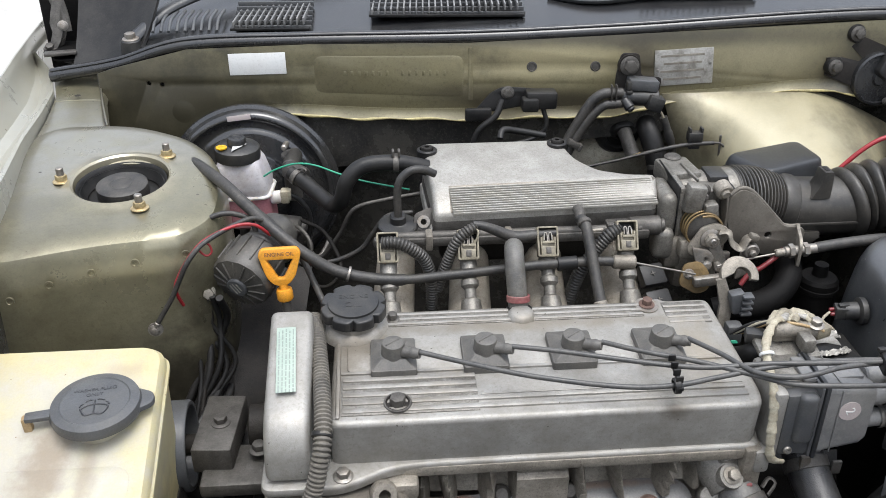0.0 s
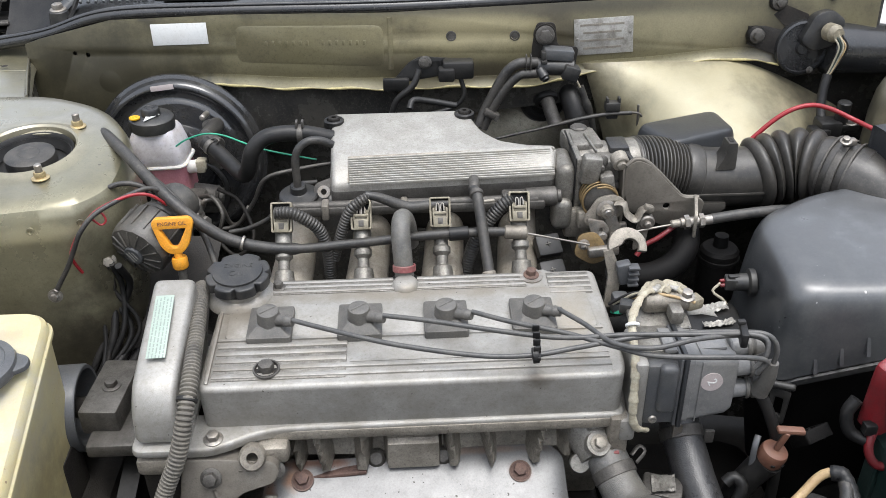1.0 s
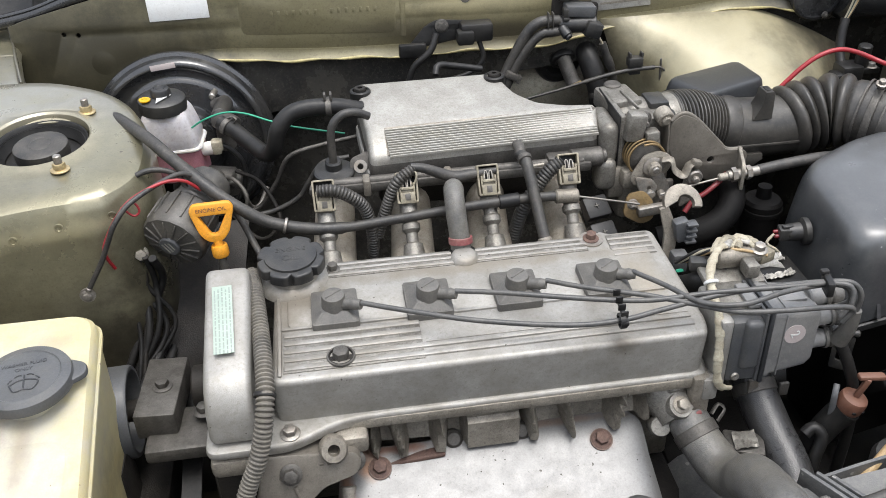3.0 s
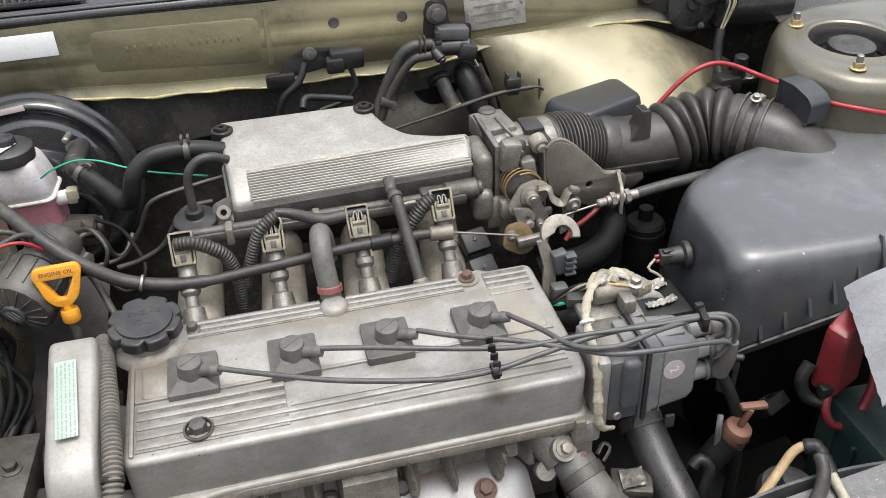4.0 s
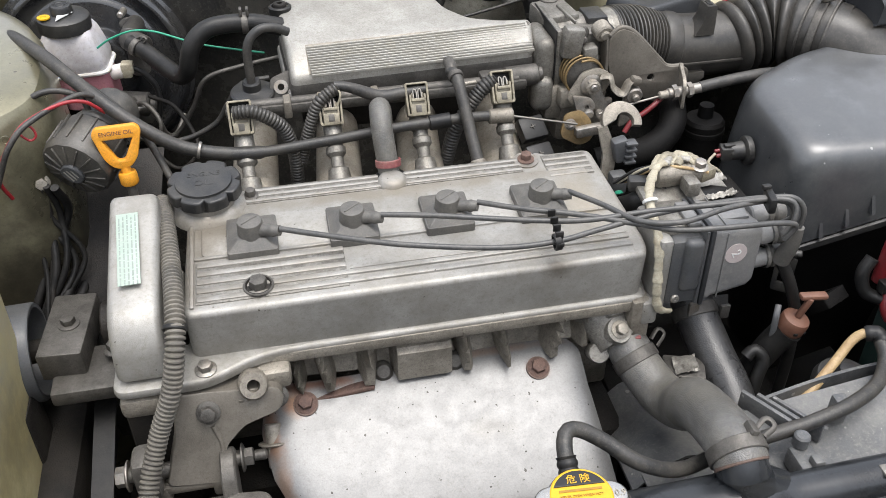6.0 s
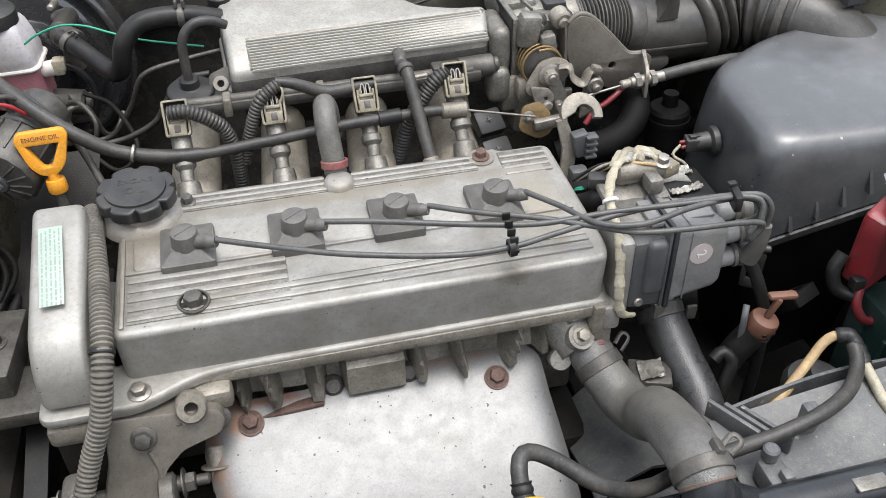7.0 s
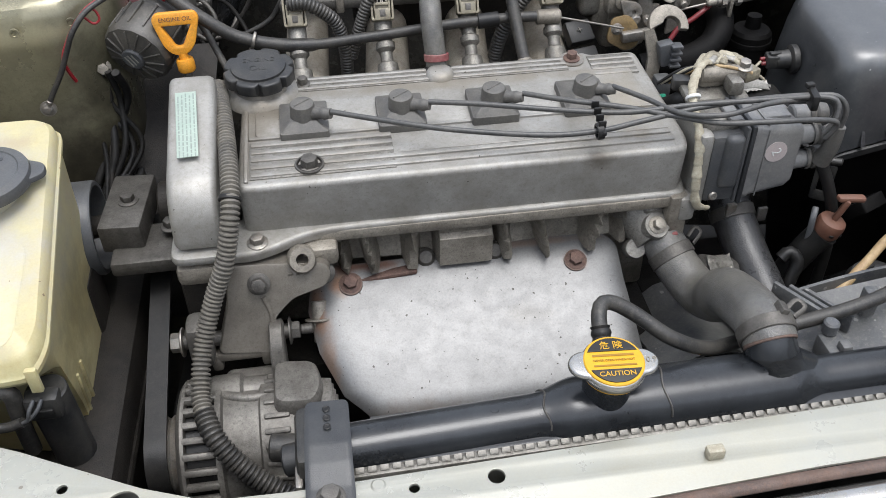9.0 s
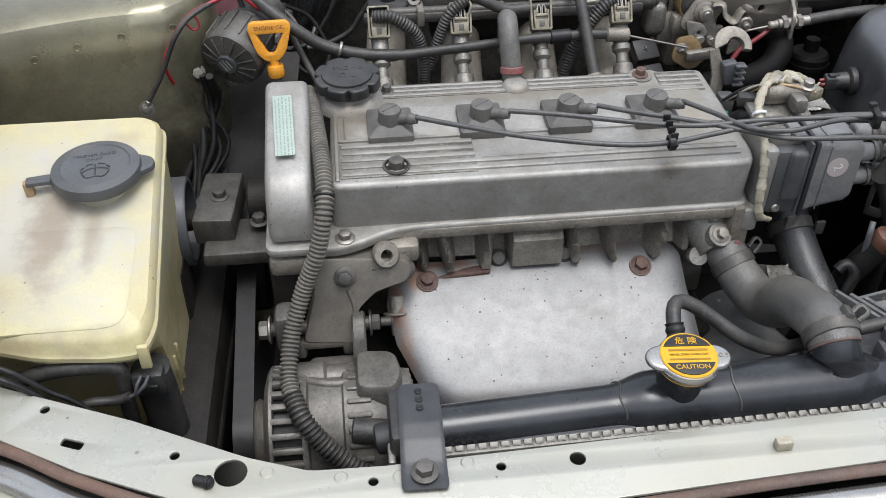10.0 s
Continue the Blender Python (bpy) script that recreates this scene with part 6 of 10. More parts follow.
part("body", lathe([(0, -0.10), (0.020, -0.10), (0.0245, -0.094), (0.0255, -0.052), (0.0275, -0.050), (0.0335, -0.046), (0.0350, -0.010), (0.0325, -0.0048), (0.0140, 0.0), (0.0, 0.0)], FM, 14), CANGREY, can)
part("shoulder", lathe([(0.0262, -0.060), (0.0275, -0.058), (0.0275, -0.054), (0.0262, -0.052)], FM, 36), CANGREY, can)
for k in range(14):
    a = 2 * math.pi * k / 14
    m = FM @ Matrix.Rotation(a, 4, "Z")
    part("rib", box((0, 0, 0), (0.0020, 0.0030, 0.032), 0.0007, m @ Matrix.Translation((0, 0.0340, -0.030))), CANGREY, can)
    part("face_rib", box((0, 0, 0), (0.0013, 0.0185, 0.0022), 0.0005, m @ Matrix.Translation((0, 0.0215, -0.0012)) @ Matrix.Rotation(radians(-14), 4, "X")), CANGREY, can)
part("end_disc", lathe([(0.0115, 0), (0.0115, 0.0028), (0.0105, 0.0036), (0, 0.0036)], FM, 28), GREY_PLASTIC, can)
for k in range(3):
    part("emboss_bar", box((0, 0, 0), (0.013 - 0.003 * (k == 2), 0.0018, 0.0006), 0, FM @ Matrix.Rotation(radians(120), 4, "Z") @ Matrix.Translation((0, 0.0045 - 0.0045 * k, 0.0037))), ARROW, can)
solid("red_wire", tube([(-0.222, 0.120, -0.03), (-0.225, 0.113, -0.012), (-0.224, 0.110, 0.002), (-0.214, 0.114, 0.021), (-0.203, 0.120, 0.035), (-0.190, 0.130, 0.044), (-0.163, 0.145, 0.050), (-0.142, 0.150, 0.048), (-0.128, 0.16, 0.03)], 0.0018, 8, 0.005), REDWIRE, "faded red wire draped over the canister", "wire")
solid("black_wire", tube([(-0.2490, 0.106, -0.044), (-0.2455, 0.106, -0.038), (-0.239, 0.107, -0.028), (-0.229, 0.108, -0.012), (-0.219, 0.109, 0.008), (-0.208, 0.112, 0.028), (-0.190, 0.126, 0.043), (-0.15, 0.16, 0.050), (-0.13, 0.17, 0.040)], 0.0027, 8, 0.005), RUBBER, "black earth wire bolted to the strut tower", "wire")
solid("black_wire", tube([(-0.138, 0.176, 0.000), (-0.145, 0.178, 0.022), (-0.152, 0.180, 0.040), (-0.176, 0.178, 0.049), (-0.200, 0.172, 0.042), (-0.216, 0.165, 0.02), (-0.222, 0.16, -0.02)], 0.0030, 8, 0.005), RUBBER, "black wire looped round the canister", "wire")
solid("red_wire", tube([(-0.200, 0.124, 0.036), (-0.192, 0.126, 0.026), (-0.186, 0.128, 0.030), (-0.190, 0.128, 0.040), (-0.202, 0.124, 0.037)], 0.0012, 6, 0.003), REDWIRE, "thin red wire curled in a loop", "wire")
lug = thing("earth_terminal", (-0.251, 0.11, -0.05), "small steel earth terminal bolted to the strut tower", "terminal")
part("eye", lathe([(0.003, 0), (0.008, 0), (0.008, 0.002), (0.003, 0.002)], at((-0.2515, 0.1065, -0.050), (0.05, -1, 0.1)), 18), STEEL, lug)
part("screw", hexhead((-0.2515, 0.1048, -0.050), (0.05, -1, 0.1), 0.0042), STEEL, lug)
part("crimp", cyl((-0.2503, 0.1055, -0.046), (-0.2475, 0.1055, -0.041), 0.0030), STEEL, lug)
bh = thing("bracket_harness", (-0.205, 0.16, -0.06), "dark steel bracket and tangled black wiring below the canister", "bracket")
part("plate", sheet(rounded([(-0.02, -0.03), (0.018, -0.024), (0.016, 0.025), (-0.01, 0.03)], 0.006), [(0.0, 0.01, 0.004)], 0.0015, basis((-0.212, 0.150, -0.045), (1, -0.4, 0), (0, 0.3, 1))), CAST_DARK, bh)
part("bolt", hexhead((-0.20, 0.143, -0.03), (0.3, -1, 0.3), 0.006), CAST, bh)
for k in range(6):
    part("strand", tube([(-0.226 + 0.008 * k, 0.152 - 0.004 * k, -0.03), (-0.22 + 0.007 * k, 0.14 + 0.004 * (k % 3), -0.07), (-0.215 + 0.009 * ((k * 3) % 5), 0.12 + 0.01 * (k % 2), -0.12), (-0.22 - 0.006 * k, 0.09, -0.16 - 0.006 * k)], 0.0026 + 0.0008 * (k % 3), 8, 0.006), RUBBER_DK, bh)
solid("hose_pair", tube([(-0.195, 0.16, -0.14), (-0.20, 0.11, -0.145), (-0.225, 0.06, -0.165), (-0.26, 0.03, -0.20)], 0.005, 10, 0.008), RUBBER_DK, "black hose running down past the tower", "hose")
solid("hose_pair", tube([(-0.185, 0.15, -0.15), (-0.192, 0.10, -0.155), (-0.215, 0.05, -0.18), (-0.25, 0.02, -0.22)], 0.005, 10, 0.008), RUBBER_DK, "black hose running down past the tower", "hose")
side = thing("inner_panel", (-0.17, 0.12, -0.2), "dusty dark inner side member beside the engine mount", "side member", kind="structure")
part("face", grid(lambda u, v: (-0.220 + 0.125 * u - 0.02 * v, 0.235 - 0.17 * v + 0.02 * u, -0.070 - 0.17 * v ** 1.6 + 0.004 * math.sin(9 * v + 3 * u)), 16, 20, 0.004), CAST_DARK, side)
part("seam", tube([(-0.205, 0.17, -0.085), (-0.208, 0.13, -0.112), (-0.215, 0.09, -0.16)], 0.003, 8, 0.006), CAST_DARK, side)

# engine mount
mount = thing("engine_mount", (-0.19, 0.0, -0.15), "dusty dark engine mount bracket with a bolted block and rubber bush", "engine mount")
part("block", box((-0.179, 0.016, -0.120), (0.040, 0.086, 0.030), 0.003, Matrix.Rotation(radians(-4), 4, "Z")), SOOT_METAL, mount)
part("bolt", hexhead((-0.177, 0.014, -0.105), (0, 0, 1), 0.0066, 0.006), SOOT_METAL, mount)
part("neck", cyl((-0.178, -0.012, -0.16), (-0.178, -0.012, -0.125), 0.014), CAST_DARK, mount)
part("bush_ring", lathe([(0.034, -0.065), (0.045, -0.065), (0.047, -0.060), (0.047, 0.009), (0.0455, 0.0115), (0.042, 0.0115), (0.040, 0.008), (0.039, -0.04)], at((-0.222, 0.020, -0.138), (1, 0.05, 0)), 44), GREY_PLASTIC, mount, "round dusty bush housing")
part("bush_core", cyl((-0.25, 0.018, -0.138), (-0.19, 0.016, -0.132), 0.011), CAST_DARK, mount)
part("arm", box((-0.148, -0.02, -0.138), (0.09, 0.06, 0.016), 0.004), SOOT_METAL, mount)
part("arm_bolt", hexhead((-0.138, -0.010, -0.122), (0, 0, 1), 0.0068), SOOT_METAL, mount)
part("arm_drum", cyl((-0.150, 0.025, -0.12), (-0.125, 0.025, -0.12), 0.022), CAST_DARK, mount)
part("bracket_leg", box((-0.225, -0.03, -0.24), (0.02, 0.05, 0.18), 0.006), CAST_DARK, mount)

# ---- throttle body and its linkage ----
thr = thing("throttle_assembly", (0.36, 0.24, 0.0), "dusty cast aluminium throttle body with levers, springs and a cable quadrant", "throttle body")
part("flange", box((0.3385, 0.236, 0.018), (0.008, 0.080, 0.068), 0.006), ALU_DIRTY, thr)
part("gasket", box((0.3340, 0.236, 0.018), (0.0016, 0.082, 0.070), 0.0006), RUBBER_DK, thr, "black gasket")
for q in ((0.343, 0.204, 0.044), (0.343, 0.203, -0.006), (0.366, 0.2045, 0.0445), (0.384, 0.2045, 0.013)):
    part("flange_screw", hexhead(q, (0.0, -1, 0.25), 0.0050, 0.0045), SOOT_METAL, thr)
part("sensor_strap", tube([(0.394, 0.268, 0.034), (0.396, 0.256, 0.046), (0.400, 0.240, 0.048), (0.403, 0.224, 0.040), (0.404, 0.212, 0.022)], 0.0026, 8, 0.003, 0.5), RUBBER_DK, thr)
part("vacuum_stub", join(cyl((0.352, 0.205, 0.046), (0.350, 0.190, 0.050), 0.0045), cyl((0.364, 0.202, 0.040), (0.363, 0.188, 0.043), 0.0036)), SOOT_METAL, thr)
part("ridge", box((0.358, 0.2385, 0.0525), (0.003, 0.050, 0.004), 0.001, Matrix.Rotation(radians(6), 4, "Z")), ALU_DIRTY, thr)
part("side_boss", join(cyl((0.396, 0.222, 0.014), (0.396, 0.206, 0.012), 0.0085), box((0.402, 0.216, 0.000), (0.010, 0.016, 0.030), 0.003)), CAST, thr)
part("bore", cyl((0.335, 0.245, 0.012), (0.420, 0.252, 0.012), 0.034, 0.036, 0.004, 32), ALU_DIRTY, thr)
part("upper_block", box((0.352, 0.262, 0.040), (0.042, 0.052, 0.024), 0.005, Matrix.Rotation(radians(6), 4, "Z")), ALU_DIRTY, thr)
part("sensor_block", box((0.374, 0.222, 0.026), (0.040, 0.034, 0.034), 0.005), ALU_DIRTY, thr)
part("rib_plate", box((0.350, 0.225, 0.010), (0.022, 0.046, 0.052), 0.005), ALU_DIRTY, thr)
part("sensor", box((0.392, 0.245, 0.040), (0.024, 0.034, 0.020), 0.003), PLASTIC, thr, "dusty black position sensor")
part("sensor_pipe", join(cyl((0.378, 0.232, 0.030), (0.384, 0.214, 0.026), 0.006), cyl((0.384, 0.214, 0.026), (0.384, 0.208, 0.010), 0.005)), ALU_DIRTY, thr)
for p in ((0.352, 0.284, 0.049),):
    part("cap_screw", lathe([(0, 0.006), (0.008, 0.006), (0.0105, 0.004), (0.0105, 0)], at(p), 20), SOOT_METAL, thr)
part("shaft", cyl((0.366, 0.230, 0.002), (0.368, 0.160, -0.001), 0.008), CAST, thr)
part("spring_drum", lathe([(0, -0.006), (0.018, -0.006), (0.0215, -0.002), (0.0215, 0.012), (0.019, 0.014), (0.019, 0.026), (0.0205, 0.028), (0.020, 0.032), (0.012, 0.036), (0, 0.036)], at((0.362, 0.214, 0.006), (0.05, -1, -0.05)), 32), SOOT_METAL, thr)
part("spring", tube([(0.362 + 0.0208 * math.cos(k * 0.6), 0.200 - 0.0006 * k, 0.006 + 0.0208 * math.sin(k * 0.6)) for k in range(46)], 0.0013, 6, 0.003), BRASS, thr, "bronze return spring")
part("spring_ring", ringof((0.361, 0.212, 0.007), (0.05, -1, -0.05), 0.0222, 0.005, 0.004, 36), BRASS, thr, "gold passivated spring ring")
LM = basis((0.368, 0.172, -0.001), (1, 0, 0), (0, 0.1, 1))
part("lever", sheet(rounded([(-0.026, -0.012), (-0.010, 0.014), (0.008, 0.018), (0.022, 0.010), (0.020, -0.004), (0.008, -0.014), (-0.006, -0.016), (-0.020, -0.022)], 0.006), [(0.013, 0.008, 0.0028)], 0.0016, LM, 0.0006), CAST, thr)
part("lever_nut", hexhead((0.368, 0.169, -0.001), (0, -1, 0.15), 0.0082, 0.006), STEEL, thr)
part("nut_stub", cyl((0.368, 0.163, 0.0), (0.368, 0.158, 0.0), 0.0042), STEEL, thr)
part("link_arm", sheet(rounded([(-0.006, 0.004), (0.007, 0.004), (0.024, -0.034), (0.020, -0.040), (0.010, -0.038)], 0.004), [], 0.0015, basis((0.368, 0.166, -0.004), (1, 0, 0), (0, 0.1, 1)), 0.0006), STEEL, thr)
part("clevis", tube([(0.378, 0.168, 0.008), (0.386, 0.163, 0.010), (0.390, 0.160, -0.002), (0.400, 0.158, -0.008), (0.406, 0.160, 0.002), (0.412, 0.163, 0.004)], 0.0065, 8, 0.002, 0.35), CAST, thr)
part("roller", join(cyl((0.413, 0.168, -0.011), (0.413, 0.154, -0.012), 0.0092), cyl((0.413, 0.155, -0.012), (0.413, 0.149, -0.0125), 0.0042)), STEEL, thr)
part("roller_cap", box((0.414, 0.160, 0.004), (0.012, 0.010, 0.010), 0.003, Matrix.Rotation(radians(20), 4, "Y")), CAST, thr)
part("roller_arm", sheet(rounded([(-0.006, 0.008), (0.006, 0.008), (0.002, -0.030), (-0.012, -0.038)], 0.004), [], 0.0014, basis((0.413, 0.166, -0.014), (1, 0, 0), (0, 0.1, 1)), 0.0006), CAST, thr)
part("idle_housing", join(box((0.365, 0.215, -0.045), (0.055, 0.05, 0.07), 0.008), cyl((0.362, 0.19, -0.055), (0.362, 0.165, -0.06), 0.013), box((0.352, 0.186, -0.020), (0.030, 0.018, 0.022), 0.004)), CAST, thr)
part("cross_link", join(box((0.376, 0.168, -0.022), (0.034, 0.008, 0.010), 0.003), cyl((0.362, 0.165, -0.026), (0.362, 0.152, -0.028), 0.006), cyl((0.376, 0.162, -0.030), (0.376, 0.150, -0.031), 0.005)), STEEL, thr)
part("cam_stop", sheet(rounded([(-0.016, -0.012), (-0.012, 0.012), (0.006, 0.016), (0.018, 0.004), (0.020, -0.016), (0.006, -0.022)], 0.006), [(-0.006, 0.002, 0.0045)], 0.0014, basis((0.346, 0.150, -0.036), (1, 0, -0.1), (0, 0.3, 1)), 0.0006), BRASS, thr, "gold passivated stop plate")
part("stop_screw", join(cyl((0.340, 0.154, -0.034), (0.340, 0.143, -0.036), 0.0035), hexhead((0.340, 0.149, -0.035), (0, -1, 0.2), 0.0048, 0.004)), STEEL, thr)
part("cable_stop", box((0.362, 0.143, -0.040), (0.036, 0.010, 0.012), 0.003, Matrix.Rotation(radians(-6), 4, "Y")), STEEL, thr, "bare metal cable nipple holder")
part("pivot_bracket", sheet(rounded([(-0.008, 0.010), (0.012, 0.006), (0.018, -0.004), (0.012, -0.012), (-0.002, -0.008)], 0.004), [(0.008, -0.004, 0.003)], 0.0014, basis((0.352, 0.158, -0.016), (1, 0, 0), (0, 0.2, 1)), 0.0006), STEEL, thr)
part("face_block", box((0.351, 0.194, 0.040), (0.022, 0.018, 0.034), 0.004, Matrix.Rotation(radians(8), 4, "Y")), ALU_DIRTY, thr)
part("face_block", box((0.370, 0.188, 0.026), (0.016, 0.016, 0.022), 0.003, Matrix.Rotation(radians(-8), 4, "Y")), ALU_DIRTY, thr)
part("screw_boss", join(cyl((0.384, 0.205, 0.050), (0.386, 0.190, 0.046), 0.010), cyl((0.386, 0.192, 0.046), (0.3865, 0.187, 0.045), 0.0055)), CAST, thr)
part("foot", box((0.335, 0.205, -0.030), (0.022, 0.03, 0.04), 0.005), CAST, thr)
for q in ((0.300, 0.158, -0.040), (0.302, 0.130, -0.058)):
    plate = part("valve_plate", box(q, (0.030, 0.026, 0.014), 0.003, Matrix.Rotation(radians(14), 4, "Z") @ Matrix.Rotation(radians(38), 4, "X")), RUBBER_DK, thr, "oily black valve cover plate")
    for a in (20, 110):
        part("star_screw", box((q[0], q[1] - 0.005, q[2] + 0.0066), (0.0062, 0.0013, 0.0014), 0.0004, Matrix.Rotation(radians(38), 4, "X") @ Matrix.Rotation(radians(a), 4, "Z")), SOOT_METAL, plate, "worn cross of a screw head")
part("sensor_lead", tube([(0.395, 0.225, 0.045), (0.402, 0.215, 0.042), (0.405, 0.205, 0.030), (0.402, 0.20, 0.012)], 0.0032, 8, 0.004), RUBBER_DK, thr)

brk = thing("cable_bracket", (0.42, 0.19, -0.02), "dusty pressed steel throttle cable bracket with a hole", "bracket")
KM = basis((0.0, 0.185, 0.0), (1, 0, 0), (0, 0.0, 1))
part("plate", sheet(rounded([(0.390, 0.044), (0.402, 0.054), (0.418, 0.047), (0.451, 0.012), (0.460, 0.004), (0.478, 0.003), (0.486, -0.002), (0.484, -0.022), (0.476, -0.036), (0.451, -0.037), (0.397, -0.010), (0.390, 0.020)], 0.006), [(0.442, -0.006, 0.0048)], 0.0015, KM, 0.0006), BRACKET, brk)
part("top_flange", tube([(0.391, 0.187, 0.046), (0.402, 0.187, 0.054), (0.418, 0.187, 0.047), (0.451, 0.187, 0.013), (0.461, 0.187, 0.004), (0.480, 0.187, 0.002)], 0.0028, 8, 0.004), BRACKET, brk)
part("side_web", sheet(rounded([(0, -0.03), (0.030, -0.03), (0.030, 0.044), (0.006, 0.050), (0.0, 0.03)], 0.005), [], 0.0014, basis((0.3895, 0.184, 0.0), (0, 1, 0), (0, 0, 1))), BRACKET, brk)
part("cable_tab", sheet(rounded([(-0.010, -0.020), (0.008, -0.022), (0.014, 0.010), (0.026, 0.020), (-0.006, 0.014), (-0.012, 0.008)], 0.004), [(0, -0.002, 0.005)], 0.0015, basis((0.470, 0.160, -0.012), (0.25, 1, 0), (0, 0.1, 1))), CAST, brk)
acc = thing("accelerator_cable", (0.47, 0.153, -0.012), "grey sheathed accelerator cable with adjuster nuts", "cable")
part("inner_wire", tube([(0.372, 0.150, -0.026), (0.41, 0.152, -0.019), (0.445, 0.154, -0.014)], 0.0013, 8, 0.006), STEEL, acc)
part("rod", cyl((0.440, 0.154, -0.014), (0.462, 0.155, -0.012), 0.0045), CAST, acc)
part("adjuster", join(hexhead((0.456, 0.1548, -0.0125), (1, 0, 0.08), 0.0085, 0.006, False), hexhead((0.473, 0.1552, -0.0115), (1, 0, 0.08), 0.0085, 0.006, False), cyl((0.45, 0.1545, -0.013), (0.492, 0.156, -0.010), 0.0058)), STEEL, acc)
part("sheath", tube([(0.488, 0.156, -0.010), (0.52, 0.157, -0.006), (0.56, 0.160, -0.004), (0.62, 0.19, -0.02), (0.70, 0.26, -0.05)], 0.0062, 12, 0.006), RUBBER, acc)
hk = thing("lifting_hook", (0.375, 0.10, -0.05), "worn steel lifting hook bolted at the end of the head", "hook")
HM = basis((0.376, 0.101, -0.012), (1, 0.1, 0), (0, 0.75, 0.7))
arc = [at_angle((0.002, 0.002), 0.0205, a) for a in range(185, -25, -12)] + [at_angle((0.005, 0.001), 0.0105, a) for a in range(-25, 165, 15)]
part("hook", sheet(arc, [], 0.0028, HM, 0.001), CAST, hk)
part("stem", loft([[(0.351, 0.096, -0.012), (0.361, 0.097, -0.010), (0.361, 0.101, -0.010), (0.351, 0.100, -0.012)], [(0.357, 0.090, -0.040), (0.372, 0.091, -0.038), (0.372, 0.095, -0.038), (0.357, 0.094, -0.040)], [(0.352, 0.080, -0.075), (0.366, 0.081, -0.075), (0.366, 0.085, -0.075), (0.352, 0.084, -0.075)]]), CAST, hk)
conn = thing("sensor_connector", (0.372, 0.085, -0.06), "grey two row connector on a short bracket behind the cover", "connector")
part("shell", box((0.374, 0.088, -0.034), (0.016, 0.014, 0.026), 0.003, Matrix.Rotation(radians(-12), 4, "Y")), GREY_PLASTIC, conn)
for k in range(4):
    part("fin", box((0.382, 0.082, -0.024 - 0.007 * k), (0.012, 0.012, 0.0032), 0.001), GREY_PLASTIC, conn)
part("green_ring", ringof((0.366, 0.068, -0.072), (0, 0.5, 1), 0.0082, 0.004, 0.002), GREENWIRE, conn, "green seal ring")
part("plug_body", box((0.367, 0.070, -0.062), (0.018, 0.016, 0.024), 0.004), GREY_PLASTIC, conn)

# ---- intake ducting ----
bel = thing("intake_bellows", (0.44, 0.262, 0.01), "black rubber intake bellows with fine pleats", "bellows")
part("pleats", tube([(0.416, 0.261, 0.005), (0.446, 0.265, 0.0), (0.484, 0.269, -0.008)], lambda u, s: (0.0412 + 0.0030 * math.sin(math.pi * u) - 0.0035 * u) - 0.0055 * (0.5 - 0.5 * math.cos(2 * math.pi * s / 0.0049)) ** 2.2, 48, 0.00055), DUSTY, bel)
part("throat", lathe([(0.030, -0.030), (0.0345, -0.030), (0.0355, -0.024), (0.0365, -0.020), (0.0385, -0.010), (0.0405, 0.0), (0.038, 0.003)], at((0.418, 0.261, 0.005), (1, 0.13, -0.16)), 44), DUSTY, bel)
part("cuff", lathe([(0.034, -0.004), (0.0385, -0.004), (0.0395, 0.0), (0.0392, 0.008), (0.0384, 0.014), (0.0365, 0.016)], at((0.486, 0.269, -0.0085), (1, 0.0, -0.16)), 44), DUSTY, bel)
duct = thing("air_duct", (0.52, 0.27, -0.01), "dusty dark grey moulded air duct", "air duct")
part("pipe", tube([(0.465, 0.270, -0.006), (0.52, 0.268, -0.013), (0.585, 0.268, -0.013)], 0.0372, 36, 0.008), DUSTY, duct)
part("seam", box((0.525, 0.2318, -0.020), (0.11, 0.004, 0.004), 0.001), DUSTY, duct)
part("tab", loft([[(x0, 0.236, z), (x1, 0.236, z), (x1, 0.262 - 0.2 * (z - 0.016), z), (x0, 0.262 - 0.2 * (z - 0.016), z)] for x0, x1, z in ((0.515, 0.538, 0.012), (0.521, 0.538, 0.024), (0.5245, 0.5375, 0.034), (0.5250, 0.5370, 0.045), (0.526, 0.536, 0.0465))]), DUSTY, duct)
part("tab_slot", box((0.5310, 0.2475, 0.0462), (0.005, 0.012, 0.002), 0.0005), RUBBER_DK, duct)
part("tab_foot", loft([[(0.489 + d, 0.226 + d, z), (0.532 - e, 0.226 + d, z), (0.532 - e, 0.250, z), (0.489 + d, 0.250, z)] for z, d, e in ((-0.052, 0.004, 0.018), (-0.045, 0.001, 0.012), (-0.036, 0.0, 0.002), (-0.030, 0.002, 0.002))]), DUSTY, duct)
big = thing("air_hose", (0.63, 0.255, 0.0), "thick ribbed black rubber air hose with a steel band clamp", "air hose")
part("ribs", tube([(0.572, 0.268, -0.012), (0.60, 0.270, -0.005), (0.63, 0.264, 0.002), (0.662, 0.238, 0.005), (0.688, 0.210, 0.002)], lambda u, s: 0.0375 + (0.0085 * abs(math.sin(math.pi * s / 0.0168)) ** 0.75 if s < 0.084 else 0.0025 * min(1, (s - 0.084) / 0.004)), 40, 0.0012), DUSTY, big)
cd = Vector((0.70, -0.72, -0.06))
